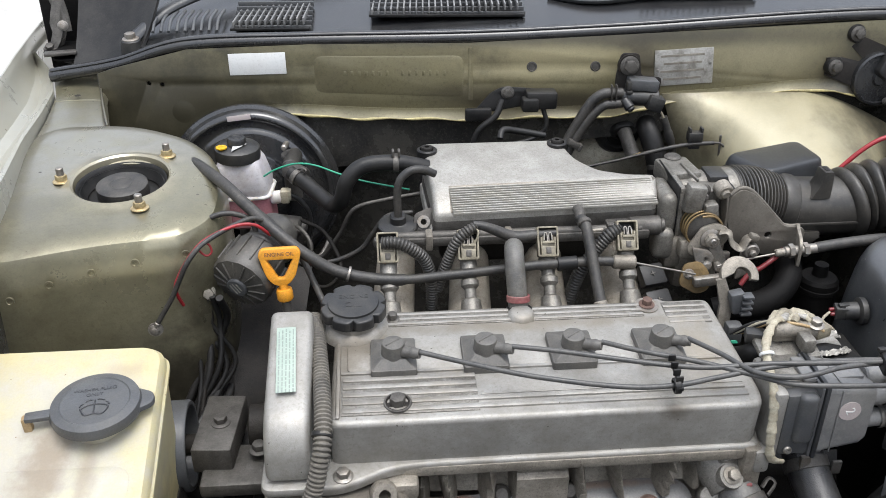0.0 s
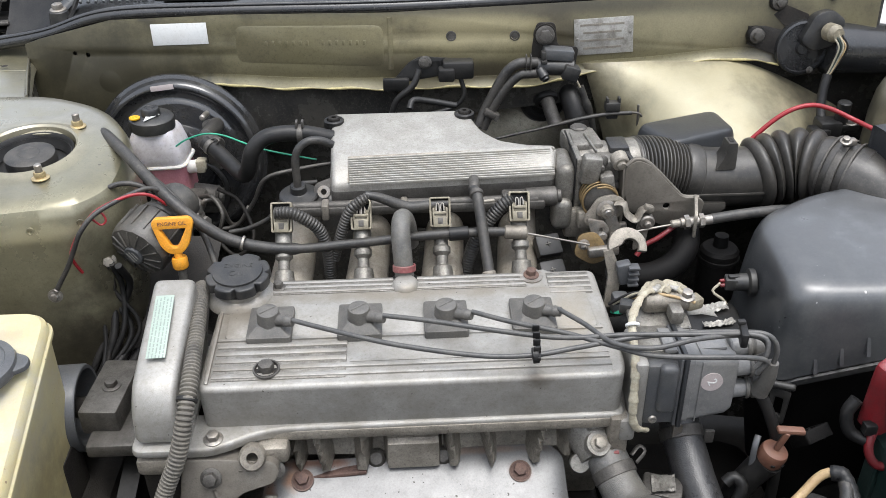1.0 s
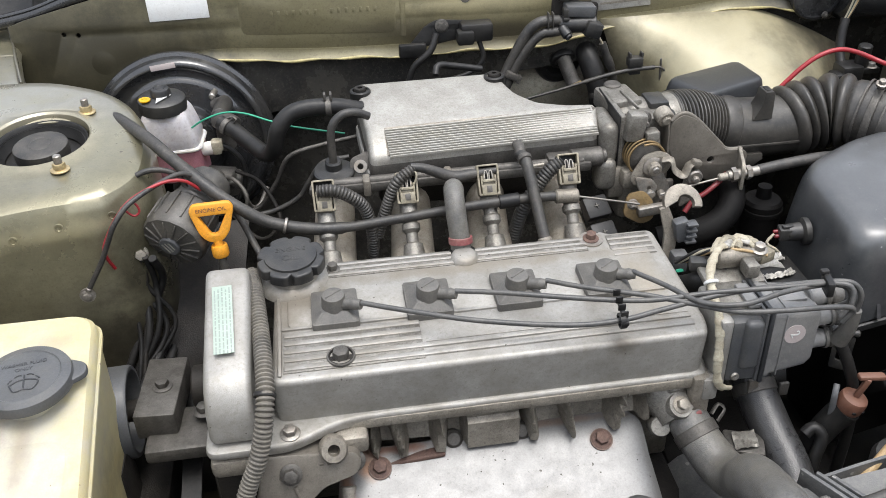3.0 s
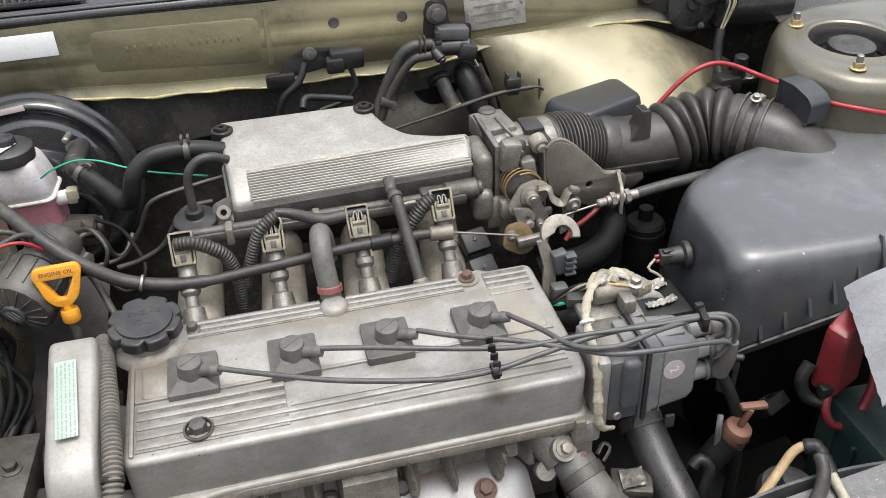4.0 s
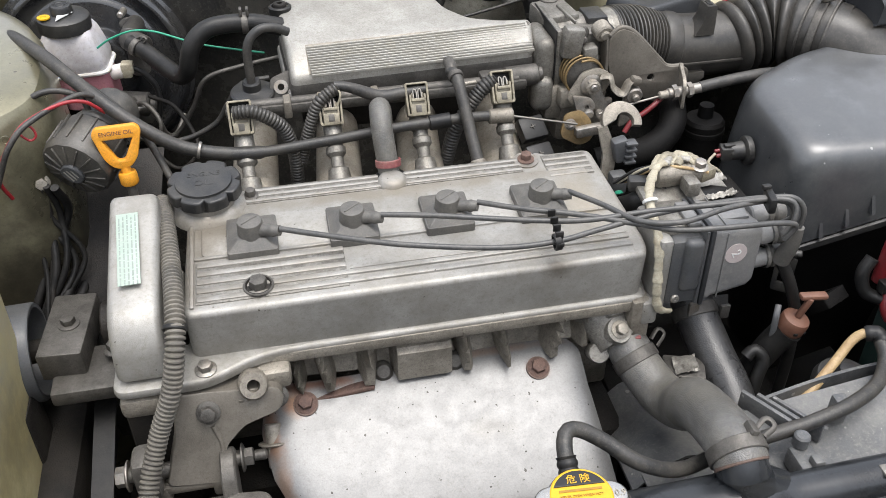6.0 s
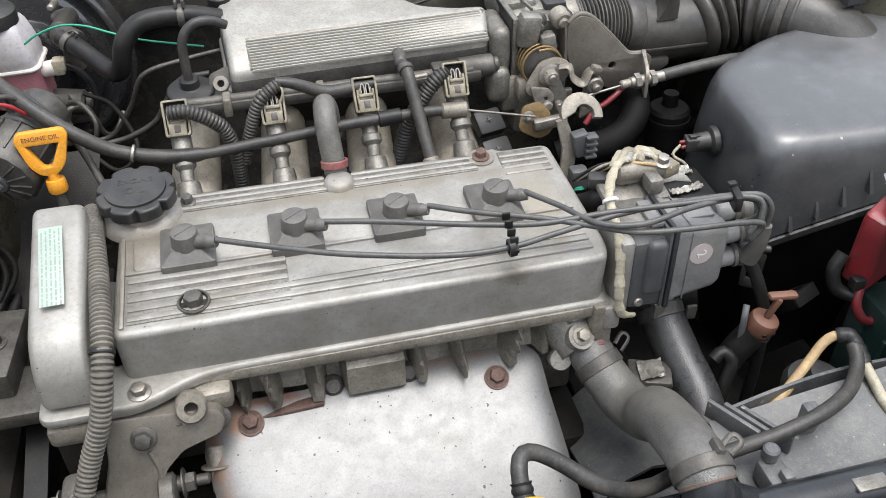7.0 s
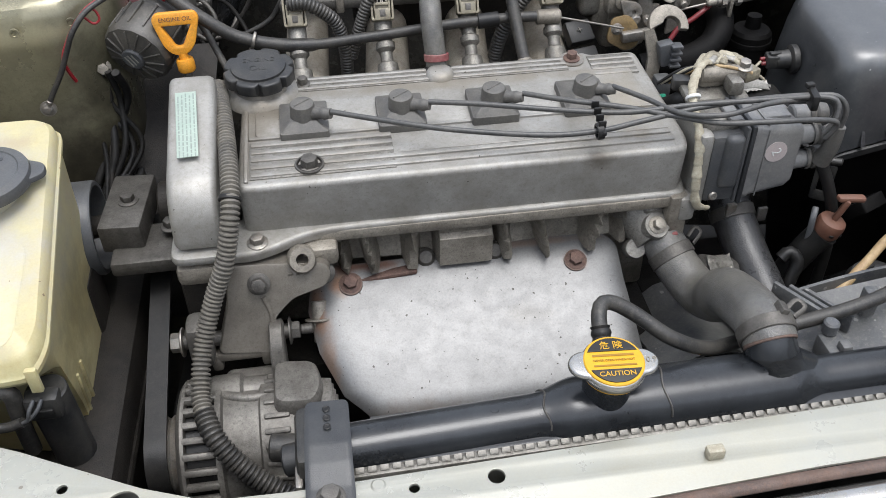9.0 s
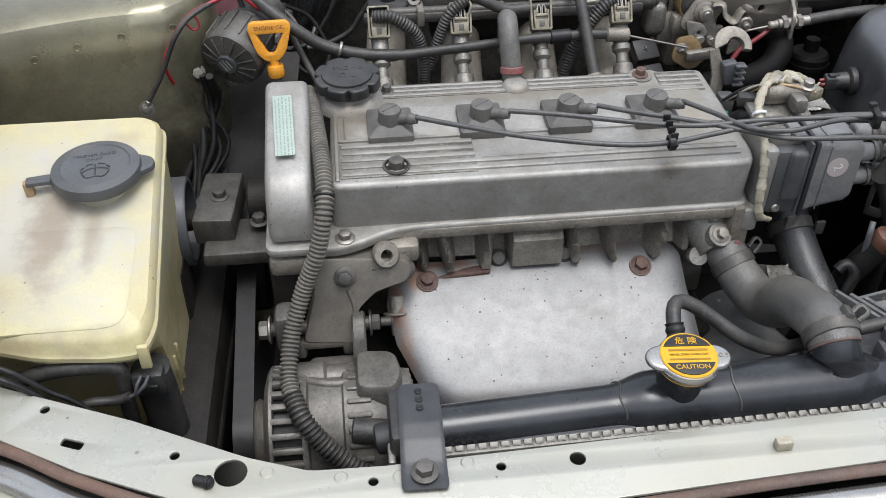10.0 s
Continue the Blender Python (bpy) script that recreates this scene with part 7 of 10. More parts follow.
cl = part("band_clamp", join(ringof((0.668, 0.231, 0.0055), cd, 0.0430, 0.009, 0.002, 40), ringof((0.678, 0.221, 0.0045), cd, 0.0426, 0.003, 0.0015, 40), ringof((0.658, 0.241, 0.006), cd, 0.0428, 0.003, 0.0015, 40)), SOOT_METAL, big, "steel band clamp")
part("clamp_screw", join(box((0.664, 0.222, 0.051), (0.016, 0.010, 0.008), 0.002), cyl((0.657, 0.215, 0.050), (0.655, 0.213, 0.060), 0.004), hexhead((0.655, 0.213, 0.056), (-0.1, -0.3, 1), 0.0045)), STEEL, cl)
res = thing("resonator_box", (0.49, 0.30, 0.02), "black plastic resonator box with a rounded sloping lid", "resonator")
ro2 = rounded([(0.438, 0.326), (0.468, 0.266), (0.556, 0.302), (0.548, 0.364)], 0.012, 6)
rc = Vector((0.504, 0.313))


def rl2(k, z):
    return [(rc.x + (x - rc.x) * k, rc.y + (y - rc.y) * k, z) for x, y in ro2]


part("box", loft([rl2(1.15, -0.03), rl2(1.13, 0.006), rl2(1.125, 0.010), rl2(1.10, 0.0105), rl2(1.085, 0.017), rl2(1.06, 0.025), rl2(1.03, 0.0310), rl2(0.99, 0.0345), rl2(0.94, 0.0364), rl2(0.86, 0.0372), rl2(0.4, 0.0378)]), PLASTIC_CLEAN, res)
ab = thing("air_filter_box", (0.70, 0.08, -0.1), "large satin black plastic air filter box with a ribbed rim", "air filter box")
AC = Vector((0.70, 0.10))
ao = rounded([(0.515, -0.006), (0.90, -0.018), (0.90, 0.225), (0.70, 0.215), (0.600, 0.192), (0.516, 0.146)], 0.030, 8)


def rim_z(x):
    return -0.118 + 0.44 * min(max(x, 0.53) - 0.53, 0.20)


def abl(k, s, dz=0.0):
    """The filter box's outline drawn in by k, s of the way from the sloping rim to the lid's top."""
    ring = []
    for x, y in ao:
        px, py = AC.x + (x - AC.x) * k, AC.y + (y - AC.y) * (1 - (1 - k) * 1.25)
        zr = rim_z(x)
        ring.append((px, py, zr + dz + (0.000 + 0.10 * (py - 0.1) - zr) * s))
    return ring


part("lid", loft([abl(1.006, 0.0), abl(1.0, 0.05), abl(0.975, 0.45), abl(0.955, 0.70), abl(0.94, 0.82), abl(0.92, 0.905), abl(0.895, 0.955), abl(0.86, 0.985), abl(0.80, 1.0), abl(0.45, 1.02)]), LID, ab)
part("rim", loft([abl(1.00, 0.0, -0.012), abl(1.022, 0.0, -0.011), abl(1.024, 0.0, -0.006), abl(1.020, 0.0, -0.004), abl(1.00, 0.0, -0.002)]), PLASTIC, ab)
# Shade under the rim is put into the base's near-black colour.
part("base", loft([abl(0.72, 0.0, -0.22), abl(0.90, 0.0, -0.04), abl(0.985, 0.0, -0.014), abl(1.0, 0.0, -0.010)]), SHADE_BLACK, ab, "lower half, coloured black to read as shade under the rim")
part("neck", tube([(0.674, 0.221, 0.003), (0.690, 0.206, -0.002), (0.712, 0.187, -0.021), (0.740, 0.163, -0.052)], lambda u, s: 0.0405 + 0.008 * u * u, 36, 0.004), DUSTY, ab)
for k in range(9):
    x = 0.560 + 0.0255 * k
    z, y = rim_z(x), -0.0050 - 0.032 * (x - 0.56)
    part("rim_rib", loft([[(x - 0.0022, y + 0.010, z), (x + 0.0022, y + 0.010, z), (x + 0.0022, y - 0.008, z), (x - 0.0022, y - 0.008, z)], [(x - 0.0012, y + 0.016, z + 0.041), (x + 0.0012, y + 0.016, z + 0.041), (x + 0.0012, y + 0.011, z + 0.041), (x - 0.0012, y + 0.011, z + 0.041)]]), LID, ab)
for k, (x0, x1) in enumerate(((0.585, 0.600), (0.622, 0.640), (0.662, 0.684))):
    part("lid_crease", tube([(x0 + (x1 - x0) * q, 0.150 - 0.10 * q, 0.0045 - 0.0095 * q) for q in (0, 0.35, 0.7, 1)], 0.0010, 6, 0.006), LID, ab)
part("clip", sheet(rounded([(-0.009, -0.030), (0.009, -0.030), (0.010, 0.012), (-0.010, 0.012)], 0.003), [rounded([(-0.005, -0.020), (0.005, -0.020), (0.005, 0.002), (-0.005, 0.002)], 0.002)], 0.0015, basis((0.528, -0.012, -0.136), (0.80, -0.60, 0), (0, 0.1, 1))), PLASTIC, ab, "sprung black clip")
part("hinge_bar", cyl((0.518, -0.006, -0.120), (0.540, -0.018, -0.118), 0.004), PLASTIC, ab)
iat = thing("air_temperature_sensor", (0.505, 0.09, -0.05), "small dark sensor plug with a thin wire", "sensor")
part("flange", lathe([(0, 0), (0.015, 0), (0.0155, 0.002), (0.0155, 0.006), (0.012, 0.008), (0, 0.008)], at((0.521, 0.087, -0.053), (-1, 0.10, -0.06)), 24), PLASTIC, iat)
part("plug", join(cyl((0.517, 0.0875, -0.053), (0.499, 0.091, -0.055), 0.0105, 0.0095), box((0.496, 0.0905, -0.0545), (0.014, 0.015, 0.014), 0.002, Matrix.Rotation(radians(-10), 4, "Z")), box((0.498, 0.0895, -0.0465), (0.012, 0.006, 0.004), 0.001)), PLASTIC, iat)
part("tip", join(cyl((0.490, 0.0925, -0.053), (0.484, 0.0935, -0.054), 0.0022), cyl((0.490, 0.0880, -0.056), (0.484, 0.0885, -0.057), 0.0022)), RED, iat, "red wire seals")
part("wire", tube([(0.485, 0.092, -0.056), (0.476, 0.088, -0.064), (0.488, 0.083, -0.073), (0.498, 0.082, -0.090), (0.497, 0.082, -0.11)], 0.0016, 8, 0.004), CREAM, iat)
# Hose coloured near black for the shade under the throttle.
solid("coolant_hose", tube([(0.365, 0.125, -0.070), (0.392, 0.122, -0.064), (0.420, 0.127, -0.064), (0.446, 0.138, -0.057), (0.462, 0.155, -0.044), (0.470, 0.19, -0.036), (0.472, 0.23, -0.04)], 0.0150, 14, 0.006), SHADE_BLACK, "black hose looping under the throttle cable", "hose")
solid("coolant_hose", tube([(0.37, 0.055, -0.105), (0.40, 0.055, -0.098), (0.45, 0.070, -0.10), (0.50, 0.10, -0.115), (0.58, 0.14, -0.15)], 0.016, 14, 0.008), RUBBER_DK, "dark hose running under the filter box", "hose")
solid("red_cable", tube([(0.402, 0.146, -0.050), (0.412, 0.150, -0.0385), (0.425, 0.151, -0.031), (0.440, 0.155, -0.022), (0.456, 0.168, -0.018)], 0.0030, 8, 0.004), RED, "short dark red cable under the bracket", "cable")
filt = thing("fuel_filter", (0.50, 0.17, -0.09), "small black canister with a cap below the cable", "canister")
# Can and band take the same near black as painted shade.
part("can", lathe([(0, 0.05), (0.008, 0.05), (0.009, 0.036), (0.020, 0.034), (0.023, 0.030), (0.023, -0.05), (0, -0.05)], at((0.510, 0.172, -0.092)), 24), SHADE_BLACK, filt)
part("band", ringof((0.510, 0.172, -0.072), (0, 0, 1), 0.0245, 0.006, 0.002), SHADE_BLACK, filt)

# ---- distributor ----
dist = thing("distributor", (0.40, -0.06, -0.08), "dark grey distributor with a round number sticker and lead towers", "distributor")

def cap_ring(x, y0, y1, z0, z1, r=0.008):
    return [(x, y, z) for y, z in rounded([(y0, z0), (y1, z0), (y1, z1), (y0, z1)], r, 4)]


part("cap_block", loft([cap_ring(0.397, -0.083, -0.028, -0.101, -0.021), cap_ring(0.403, -0.083, -0.028, -0.101, -0.021), cap_ring(0.4035, -0.082, -0.029, -0.100, -0.022), cap_ring(0.440, -0.0805, -0.031, -0.094, -0.026), cap_ring(0.446, -0.078, -0.034, -0.091, -0.029), cap_ring(0.449, -0.072, -0.04, -0.085, -0.036, 0.006)]), CAPGREY, dist)
part("parting_line", join(box((0.4105, -0.0822, -0.062), (0.0012, 0.0014, 0.072), 0.0004), box((0.4105, -0.055, -0.0222), (0.0012, 0.05, 0.0014), 0.0004)), CAPGREY, dist)
part("joint_band", box((0.3945, -0.056, -0.061), (0.0050, 0.060, 0.085), 0.004), PLASTIC_CLEAN, dist)
part("joint_band", box((0.3900, -0.056, -0.061), (0.0036, 0.057, 0.081), 0.003), GREY_PLASTIC, dist)
part("front_panel", box((0.376, -0.074, -0.065), (0.034, 0.016, 0.072), 0.005), GREY_PLASTIC, dist)
part("housing", box((0.372, -0.046, -0.058), (0.040, 0.044, 0.074), 0.007), ALU_DIRTY, dist)
part("rounded_hump", box((0.3795, -0.081, -0.056), (0.019, 0.013, 0.056), 0.006, I4, 4), GREY_PLASTIC, dist)
part("top_vent", box((0.382, -0.055, -0.0195), (0.012, 0.036, 0.005), 0.002), CAPGREY, dist)
part("top_vent", box((0.424, -0.052, -0.0245), (0.028, 0.026, 0.004), 0.0015), CAPGREY, dist)
part("corner_screw", lathe([(0.0042, -0.001), (0.0042, 0.0012), (0.0030, 0.0024), (0.0010, 0.0024), (0.0008, 0.0014), (0, 0.0014)], at((0.369, -0.0825, -0.093), (0, -1, 0.2)), 18), STEEL, dist)
part("base", box((0.355, -0.050, -0.070), (0.014, 0.062, 0.085), 0.005), ALU, dist)
SM = basis((0.4215, -0.0816, -0.050), (1, 0, 0), (0, 0.02, 1))
part("sticker", lathe([(0, 0.0006), (0.0105, 0.0006), (0.0105, 0)], SM, 32), FADED, dist, "faded pinkish round sticker reading 2")
part("numeral", lettering("2", 0.013, SM @ Matrix.Translation((0, 0, 0.0009)) @ Matrix.Rotation(radians(-65), 4, "Z")), WHITE, dist, "white numeral 2")
for k, (y, z) in enumerate(((-0.068, -0.043), (-0.043, -0.043), (-0.068, -0.070), (-0.043, -0.074), (-0.054, -0.030))):
    tw = part("tower", cyl((0.443, y, z), (0.462, y, z), 0.0098, 0.0088), CAPGREY, dist)
    part("terminal_boot", lathe([(0.0105, 0), (0.011, 0.003), (0.0092, 0.006), (0.0108, 0.008), (0.0108, 0.016), (0.007, 0.019), (0, 0.019)], at((0.459, y, z), (1, 0, 0)), 20), BOOT, tw)
part("boot_elbow", tube([(0.4745, -0.086, -0.026), (0.4738, -0.084, -0.046), (0.4715, -0.077, -0.068)], lambda u, s: 0.0052 + 0.0038 * u, 14, 0.004), BOOT, dist)
coil = thing("coil_bracket", (0.38, -0.01, -0.03), "dirty alloy bracket with taped cream wiring on top of the distributor", "bracket")
part("plate", box((0.385, -0.012, -0.026), (0.060, 0.034, 0.008), 0.003, Matrix.Rotation(radians(8), 4, "X")), ALU_DIRTY, coil)
part("saddle", join(box((0.392, 0.000, -0.012), (0.046, 0.020, 0.020), 0.006), cyl((0.370, -0.004, -0.008), (0.415, -0.004, -0.010), 0.009)), CAST, coil)
part("strap", box((0.398, -0.022, -0.012), (0.014, 0.020, 0.016), 0.004), ALU_DIRTY, coil)
part("screw", hexhead((0.412, -0.008, -0.002), (0, -0.2, 1), 0.0055), STEEL, coil)
part("foil_tail", sheet([(0, 0), (0.018, -0.003), (0.030, -0.009), (0.034, -0.014), (0.018, -0.012), (0.004, -0.014)], [], 0.0008, basis((0.418, 0.012, -0.022), (1, 0, -0.1), (0, 0.6, 1))), ALU_FIN, coil, "crumpled foil tail")
tape = thing("taped_harness", (0.362, -0.07, -0.06), "cream taped wiring strip beside the distributor", "harness")
part("strip", tube([(0.386, 0.000, 0.002), (0.368, -0.010, 0.004), (0.352, -0.035, -0.008), (0.349, -0.072, -0.030), (0.347, -0.086, -0.062), (0.348, -0.089, -0.086), (0.353, -0.089, -0.098), (0.364, -0.086, -0.104)], lambda u, s: 0.0036 + 0.0011 * ((s / 0.0125) % 1.0) + 0.0004 * math.sin(s * 197), 12, 0.0014, 0.6), CREAM, tape)
part("cable_tie", ringof((0.3515, -0.040, -0.011), (0, -0.8, -0.6), 0.007, 0.003, 0.002), WHITE, tape)
for k in range(5):
    part("wrap", tube([(0.366 + 0.006 * k, -0.006 + 0.003 * (k % 2), -0.002 + 0.003 * (k % 3)), (0.378 + 0.006 * k, 0.006, 0.004 + 0.002 * (k % 2)), (0.392 + 0.006 * k, 0.004 - 0.003 * k, -0.001 + 0.002 * (k % 3))], lambda u, s: 0.0034 + 0.0010 * ((s / 0.006) % 1.0), 9, 0.0018, 0.7), (CREAM, BEIGE, ALU_FIN, CREAM, BEIGE)[k], tape)
solid("black_hose", tube([(0.340, 0.055, -0.085), (0.355, 0.02, -0.058), (0.365, 0.0, -0.038), (0.385, -0.003, -0.03)], 0.0115, 14, 0.005), RUBBER_DK, "short black hose behind the distributor", "hose")

foil = thing("foil_strips", (0.47, 0.06, -0.07), "two torn strips of crumpled silver foil on the gearbox side", "foil")
frnd = random.Random(12)
for ox, oy, w, d in ((0.468, 0.066, 0.040, 0.014), (0.470, 0.038, 0.036, 0.009)):
    part("strip", grid(lambda u, v: (ox - w / 2 + w * u, oy - d / 2 + d * v + 0.006 * u * u, -0.072 + 0.0016 * frnd.uniform(-1, 1)), 18, 6, 0.0006), ALU_FIN, foil)
part("shelf", box((0.469, 0.052, -0.082), (0.060, 0.060, 0.012), 0.004), RUBBER_DK, foil)
plug_block = thing("wiring_plugs", (0.398, 0.0, -0.02), "small dirty plugs and a tied wire bundle on the distributor", "wiring plugs")
part("plug", box((0.420, -0.004, -0.012), (0.018, 0.014, 0.012), 0.002, Matrix.Rotation(radians(20), 4, "Z")), BEIGE, plug_block)
part("plug", box((0.360, 0.006, -0.022), (0.020, 0.014, 0.012), 0.002, Matrix.Rotation(radians(-15), 4, "Z")), PLASTIC, plug_block)
for k in range(4):
    part("strand", tube([(0.345 + 0.004 * k, 0.030, -0.035), (0.365 + 0.003 * k, 0.018 - 0.004 * k, -0.014 + 0.002 * k), (0.392, 0.004 - 0.004 * k, -0.006 + 0.002 * k), (0.420, -0.002 - 0.003 * k, -0.008)], 0.0016, 6, 0.004), (RUBBER_DK, CREAM, PLASTIC, TAN)[k], plug_block)

# ---- hoses, dipstick and battery on the gearbox side ----
out_h = thing("water_outlet", (0.325, -0.075, -0.135), "dirty cast aluminium coolant outlet with a bolt and pink sealant", "coolant outlet")
OUTM = basis((0.3235, -0.0745, -0.1420), (0.94, 0.32, 0.12), (0.0, -0.52, 0.855))
part("housing", join(lathe([(0, -0.045), (0.028, -0.045), (0.026, -0.020), (0.0225, -0.006), (0.0215, 0.003), (0, 0.003)], OUTM @ Matrix.Rotation(math.pi, 4, "X") if OUTM.col[2][1] > 0 else OUTM, 32), cyl((0.318, -0.070, -0.118), (0.316, -0.048, -0.100), 0.0115, 0.013)), ALU_DIRTY, out_h)
part("ear", lathe([(0, -0.012), (0.0125, -0.012), (0.0130, 0.0), (0.0120, 0.0025), (0, 0.0025)], at((0.3185, -0.0825, -0.1225), (0.15, -0.62, 0.77)), 24), ALU_DIRTY, out_h)
part("ear", lathe([(0, -0.016), (0.0105, -0.016), (0.0105, 0.0), (0.0095, 0.002), (0, 0.002)], at((0.303, -0.080, -0.150), (-0.1, -0.75, 0.6)), 24), ALU_DIRTY, out_h)
part("spout", cyl((0.323, -0.066, -0.138), (0.333, -0.084, -0.150), 0.0180), ALU_DIRTY, out_h)
part("bolt", hexhead((0.3190, -0.0840, -0.1205), (0.15, -0.62, 0.77), 0.0058, 0.006), CAST, out_h)
part("sealant", box((0.336, -0.088, -0.130), (0.006, 0.004, 0.003), 0.001), PINKBAND, out_h, "dab of pink sealant")
uh = thing("radiator_hose", (0.355, -0.17, -0.13), "thick dusty rubber top radiator hose with two spring clamps", "radiator hose")
part("hose", tube([(0.330, -0.077, -0.1455), (0.338, -0.100, -0.158), (0.348, -0.128, -0.166), (0.353, -0.155, -0.155), (0.3475, -0.185, -0.120), (0.3428, -0.216, -0.1005), (0.3373, -0.247, -0.0840), (0.3352, -0.2630, -0.0790), (0.3354, -0.2730, -0.0808), (0.3356, -0.2775, -0.0835)], lambda u, s: 0.0205 + 0.0012 * math.sin(3 * u) + 0.0016 * max(0, 1 - abs(u - 0.50) * 9), 28, 0.005), HOSE, uh)
c1 = part("clamp", ringof((0.3355, -0.092, -0.154), (0.32, -0.78, -0.48), 0.0222, 0.012, 0.0016, 36), SOOT_METAL, uh)
part("clamp_ear", tube([(0.354, -0.080, -0.142), (0.363, -0.073, -0.137), (0.368, -0.078, -0.140), (0.358, -0.087, -0.146)], 0.0022, 8, 0.0025, 0.5), SOOT_METAL, c1)
c2 = part("clamp", ringof((0.3353, -0.2700, -0.0800), (0.02, -0.93, -0.30), 0.0226, 0.011, 0.0016, 36), SOOT_METAL, uh)
part("rust_ring", ringof((0.3357, -0.2778, -0.0838), (0.05, -0.86, -0.50), 0.0204, 0.004, 0.0026, 36), RUST_BRN, uh, "rusty stain at the hose end")
part("clamp_ear", tube([(0.350, -0.264, -0.0650), (0.360, -0.259, -0.0610), (0.364, -0.266, -0.0630), (0.354, -0.271, -0.0670)], 0.0022, 8, 0.0025, 0.5), SOOT_METAL, c2)
part("clamp_tab", box((0.343, -0.2685, -0.0590), (0.007, 0.012, 0.008), 0.0012, Matrix.Rotation(radians(25), 4, "Y")), SOOT_METAL, c2)
lh = thing("heater_hose", (0.415, -0.09, -0.18), "wide black rubber hose dropping below the distributor", "hose")
part("hose", tube([(0.412, -0.030, -0.128), (0.414, -0.045, -0.146), (0.420, -0.085, -0.172), (0.424, -0.125, -0.190), (0.418, -0.165, -0.220), (0.40, -0.20, -0.27)], 0.0208, 24, 0.007), HOSE_DK, lh)
c3 = part("clamp", ringof((0.4142, -0.047, -0.1475), (0.08, -0.80, -0.60), 0.0226, 0.012, 0.002, 36), SOOT_METAL, lh)
part("clamp_ear", box((0.404, -0.060, -0.131), (0.010, 0.005, 0.015), 0.001), STEEL, c3)
part("clamp_tail", box((0.438, -0.060, -0.140), (0.010, 0.004, 0.016), 0.0012), SOOT_METAL, c3)
ovf = thing("overflow_hose", (0.21, -0.27, -0.08), "black overflow hose looping from the radiator cap over the fan shroud", "hose")
part("hose", tube([(0.2065, -0.278, -0.080), (0.2055, -0.266, -0.069), (0.2065, -0.253, -0.0605), (0.2115, -0.2435, -0.0575), (0.222, -0.2415, -0.0605), (0.238, -0.2475, -0.069), (0.265, -0.262, -0.085), (0.300, -0.258, -0.105), (0.345, -0.240, -0.118), (0.385, -0.238, -0.110), (0.420, -0.238, -0.102), (0.455, -0.232, -0.097), (0.486, -0.218, -0.098), (0.505, -0.202, -0.099), (0.515, -0.188, -0.096), (0.518, -0.176, -0.092)], 0.0060, 14, 0.005), RUBBER, ovf)
part("end_sleeve", ribbed([(0.2065, -0.2775, -0.0795), (0.2058, -0.269, -0.0715), (0.2058, -0.260, -0.0645)], 0.0078, 0.006, 0.0010, 14), RUBBER_DK, ovf, "worn grey rubber end sleeve")
part("clip", ringof((0.2062, -0.2735, -0.0755), (0, 0.65, 0.76), 0.0086, 0.003, 0.0014), STEEL, ovf, "bare wire hose clip")
wrap = thing("sleeved_wiring", (0.50, -0.17, -0.1), "tan sleeved wire bent over with black tape at the crown", "wiring")
part("leg", tube([(0.420, -0.205, -0.142), (0.450, -0.190, -0.126), (0.480, -0.174, -0.110), (0.498, -0.165, -0.096), (0.508, -0.165, -0.089), (0.516, -0.169, -0.089)], 0.0043, 10, 0.005), TAN, wrap)
part("leg", tube([(0.520, -0.178, -0.094), (0.523, -0.200, -0.106), (0.526, -0.225, -0.118), (0.535, -0.250, -0.124), (0.566, -0.27, -0.124)], 0.0046, 10, 0.005), CREAM, wrap)
part("tape", tube([(0.509, -0.165, -0.090), (0.517, -0.169, -0.088), (0.521, -0.179, -0.095), (0.521, -0.190, -0.101)], lambda u, s: 0.0066 + 0.0008 * math.sin(90 * u) ** 2, 12, 0.002), RUBBER_DK, wrap, "black insulating tape")
atf = thing("gearbox_dipstick", (0.49, -0.095, -0.13), "faded brown gearbox dipstick with a tee handle", "dipstick")
AX = Vector((0.22, -0.15, 0.95)).normalized()
part("cap", lathe([(0, 0.010), (0.0090, 0.0095), (0.0126, 0.008), (0.0136, 0.005), (0.0136, -0.006), (0.0122, -0.009), (0, -0.009)], at((0.488, -0.098, -0.132), AX), 28), BROWN, atf)
part("stem", box(tuple(Vector((0.488, -0.098, -0.132)) + AX * 0.022), (0.007, 0.006, 0.026), 0.002, orient(AX)), BROWN, atf)
part("tee", box((0.4995, -0.1005, -0.0985), (0.027, 0.009, 0.0055), 0.0022, Matrix.Rotation(radians(4), 4, "Y") @ Matrix.Rotation(radians(-4), 4, "Z")), BROWN, atf)
for a in (200, 250, 300):
    part("cap_slot", box((0, 0, 0), (0.004, 0.0016, 0.003), 0.0006, at((0.488, -0.098, -0.134), AX) @ Matrix.Rotation(radians(a), 4, "Z") @ Matrix.Translation((0.0134, 0, 0)) @ Matrix.Rotation(radians(90), 4, "Z")), RUBBER_DK, atf)
part("tube", tube([(0.486, -0.097, -0.140), (0.474, -0.092, -0.165), (0.455, -0.09, -0.21), (0.43, -0.085, -0.30)], lambda u, s: 0.0145 - 0.004 * u, 14, 0.008), RUBBER_DK, atf)
part("strap", tube([(0.475, -0.088, -0.115), (0.470, -0.096, -0.125), (0.470, -0.098, -0.150)], 0.003, 8, 0.004, 0.4), GREY_PLASTIC, atf)
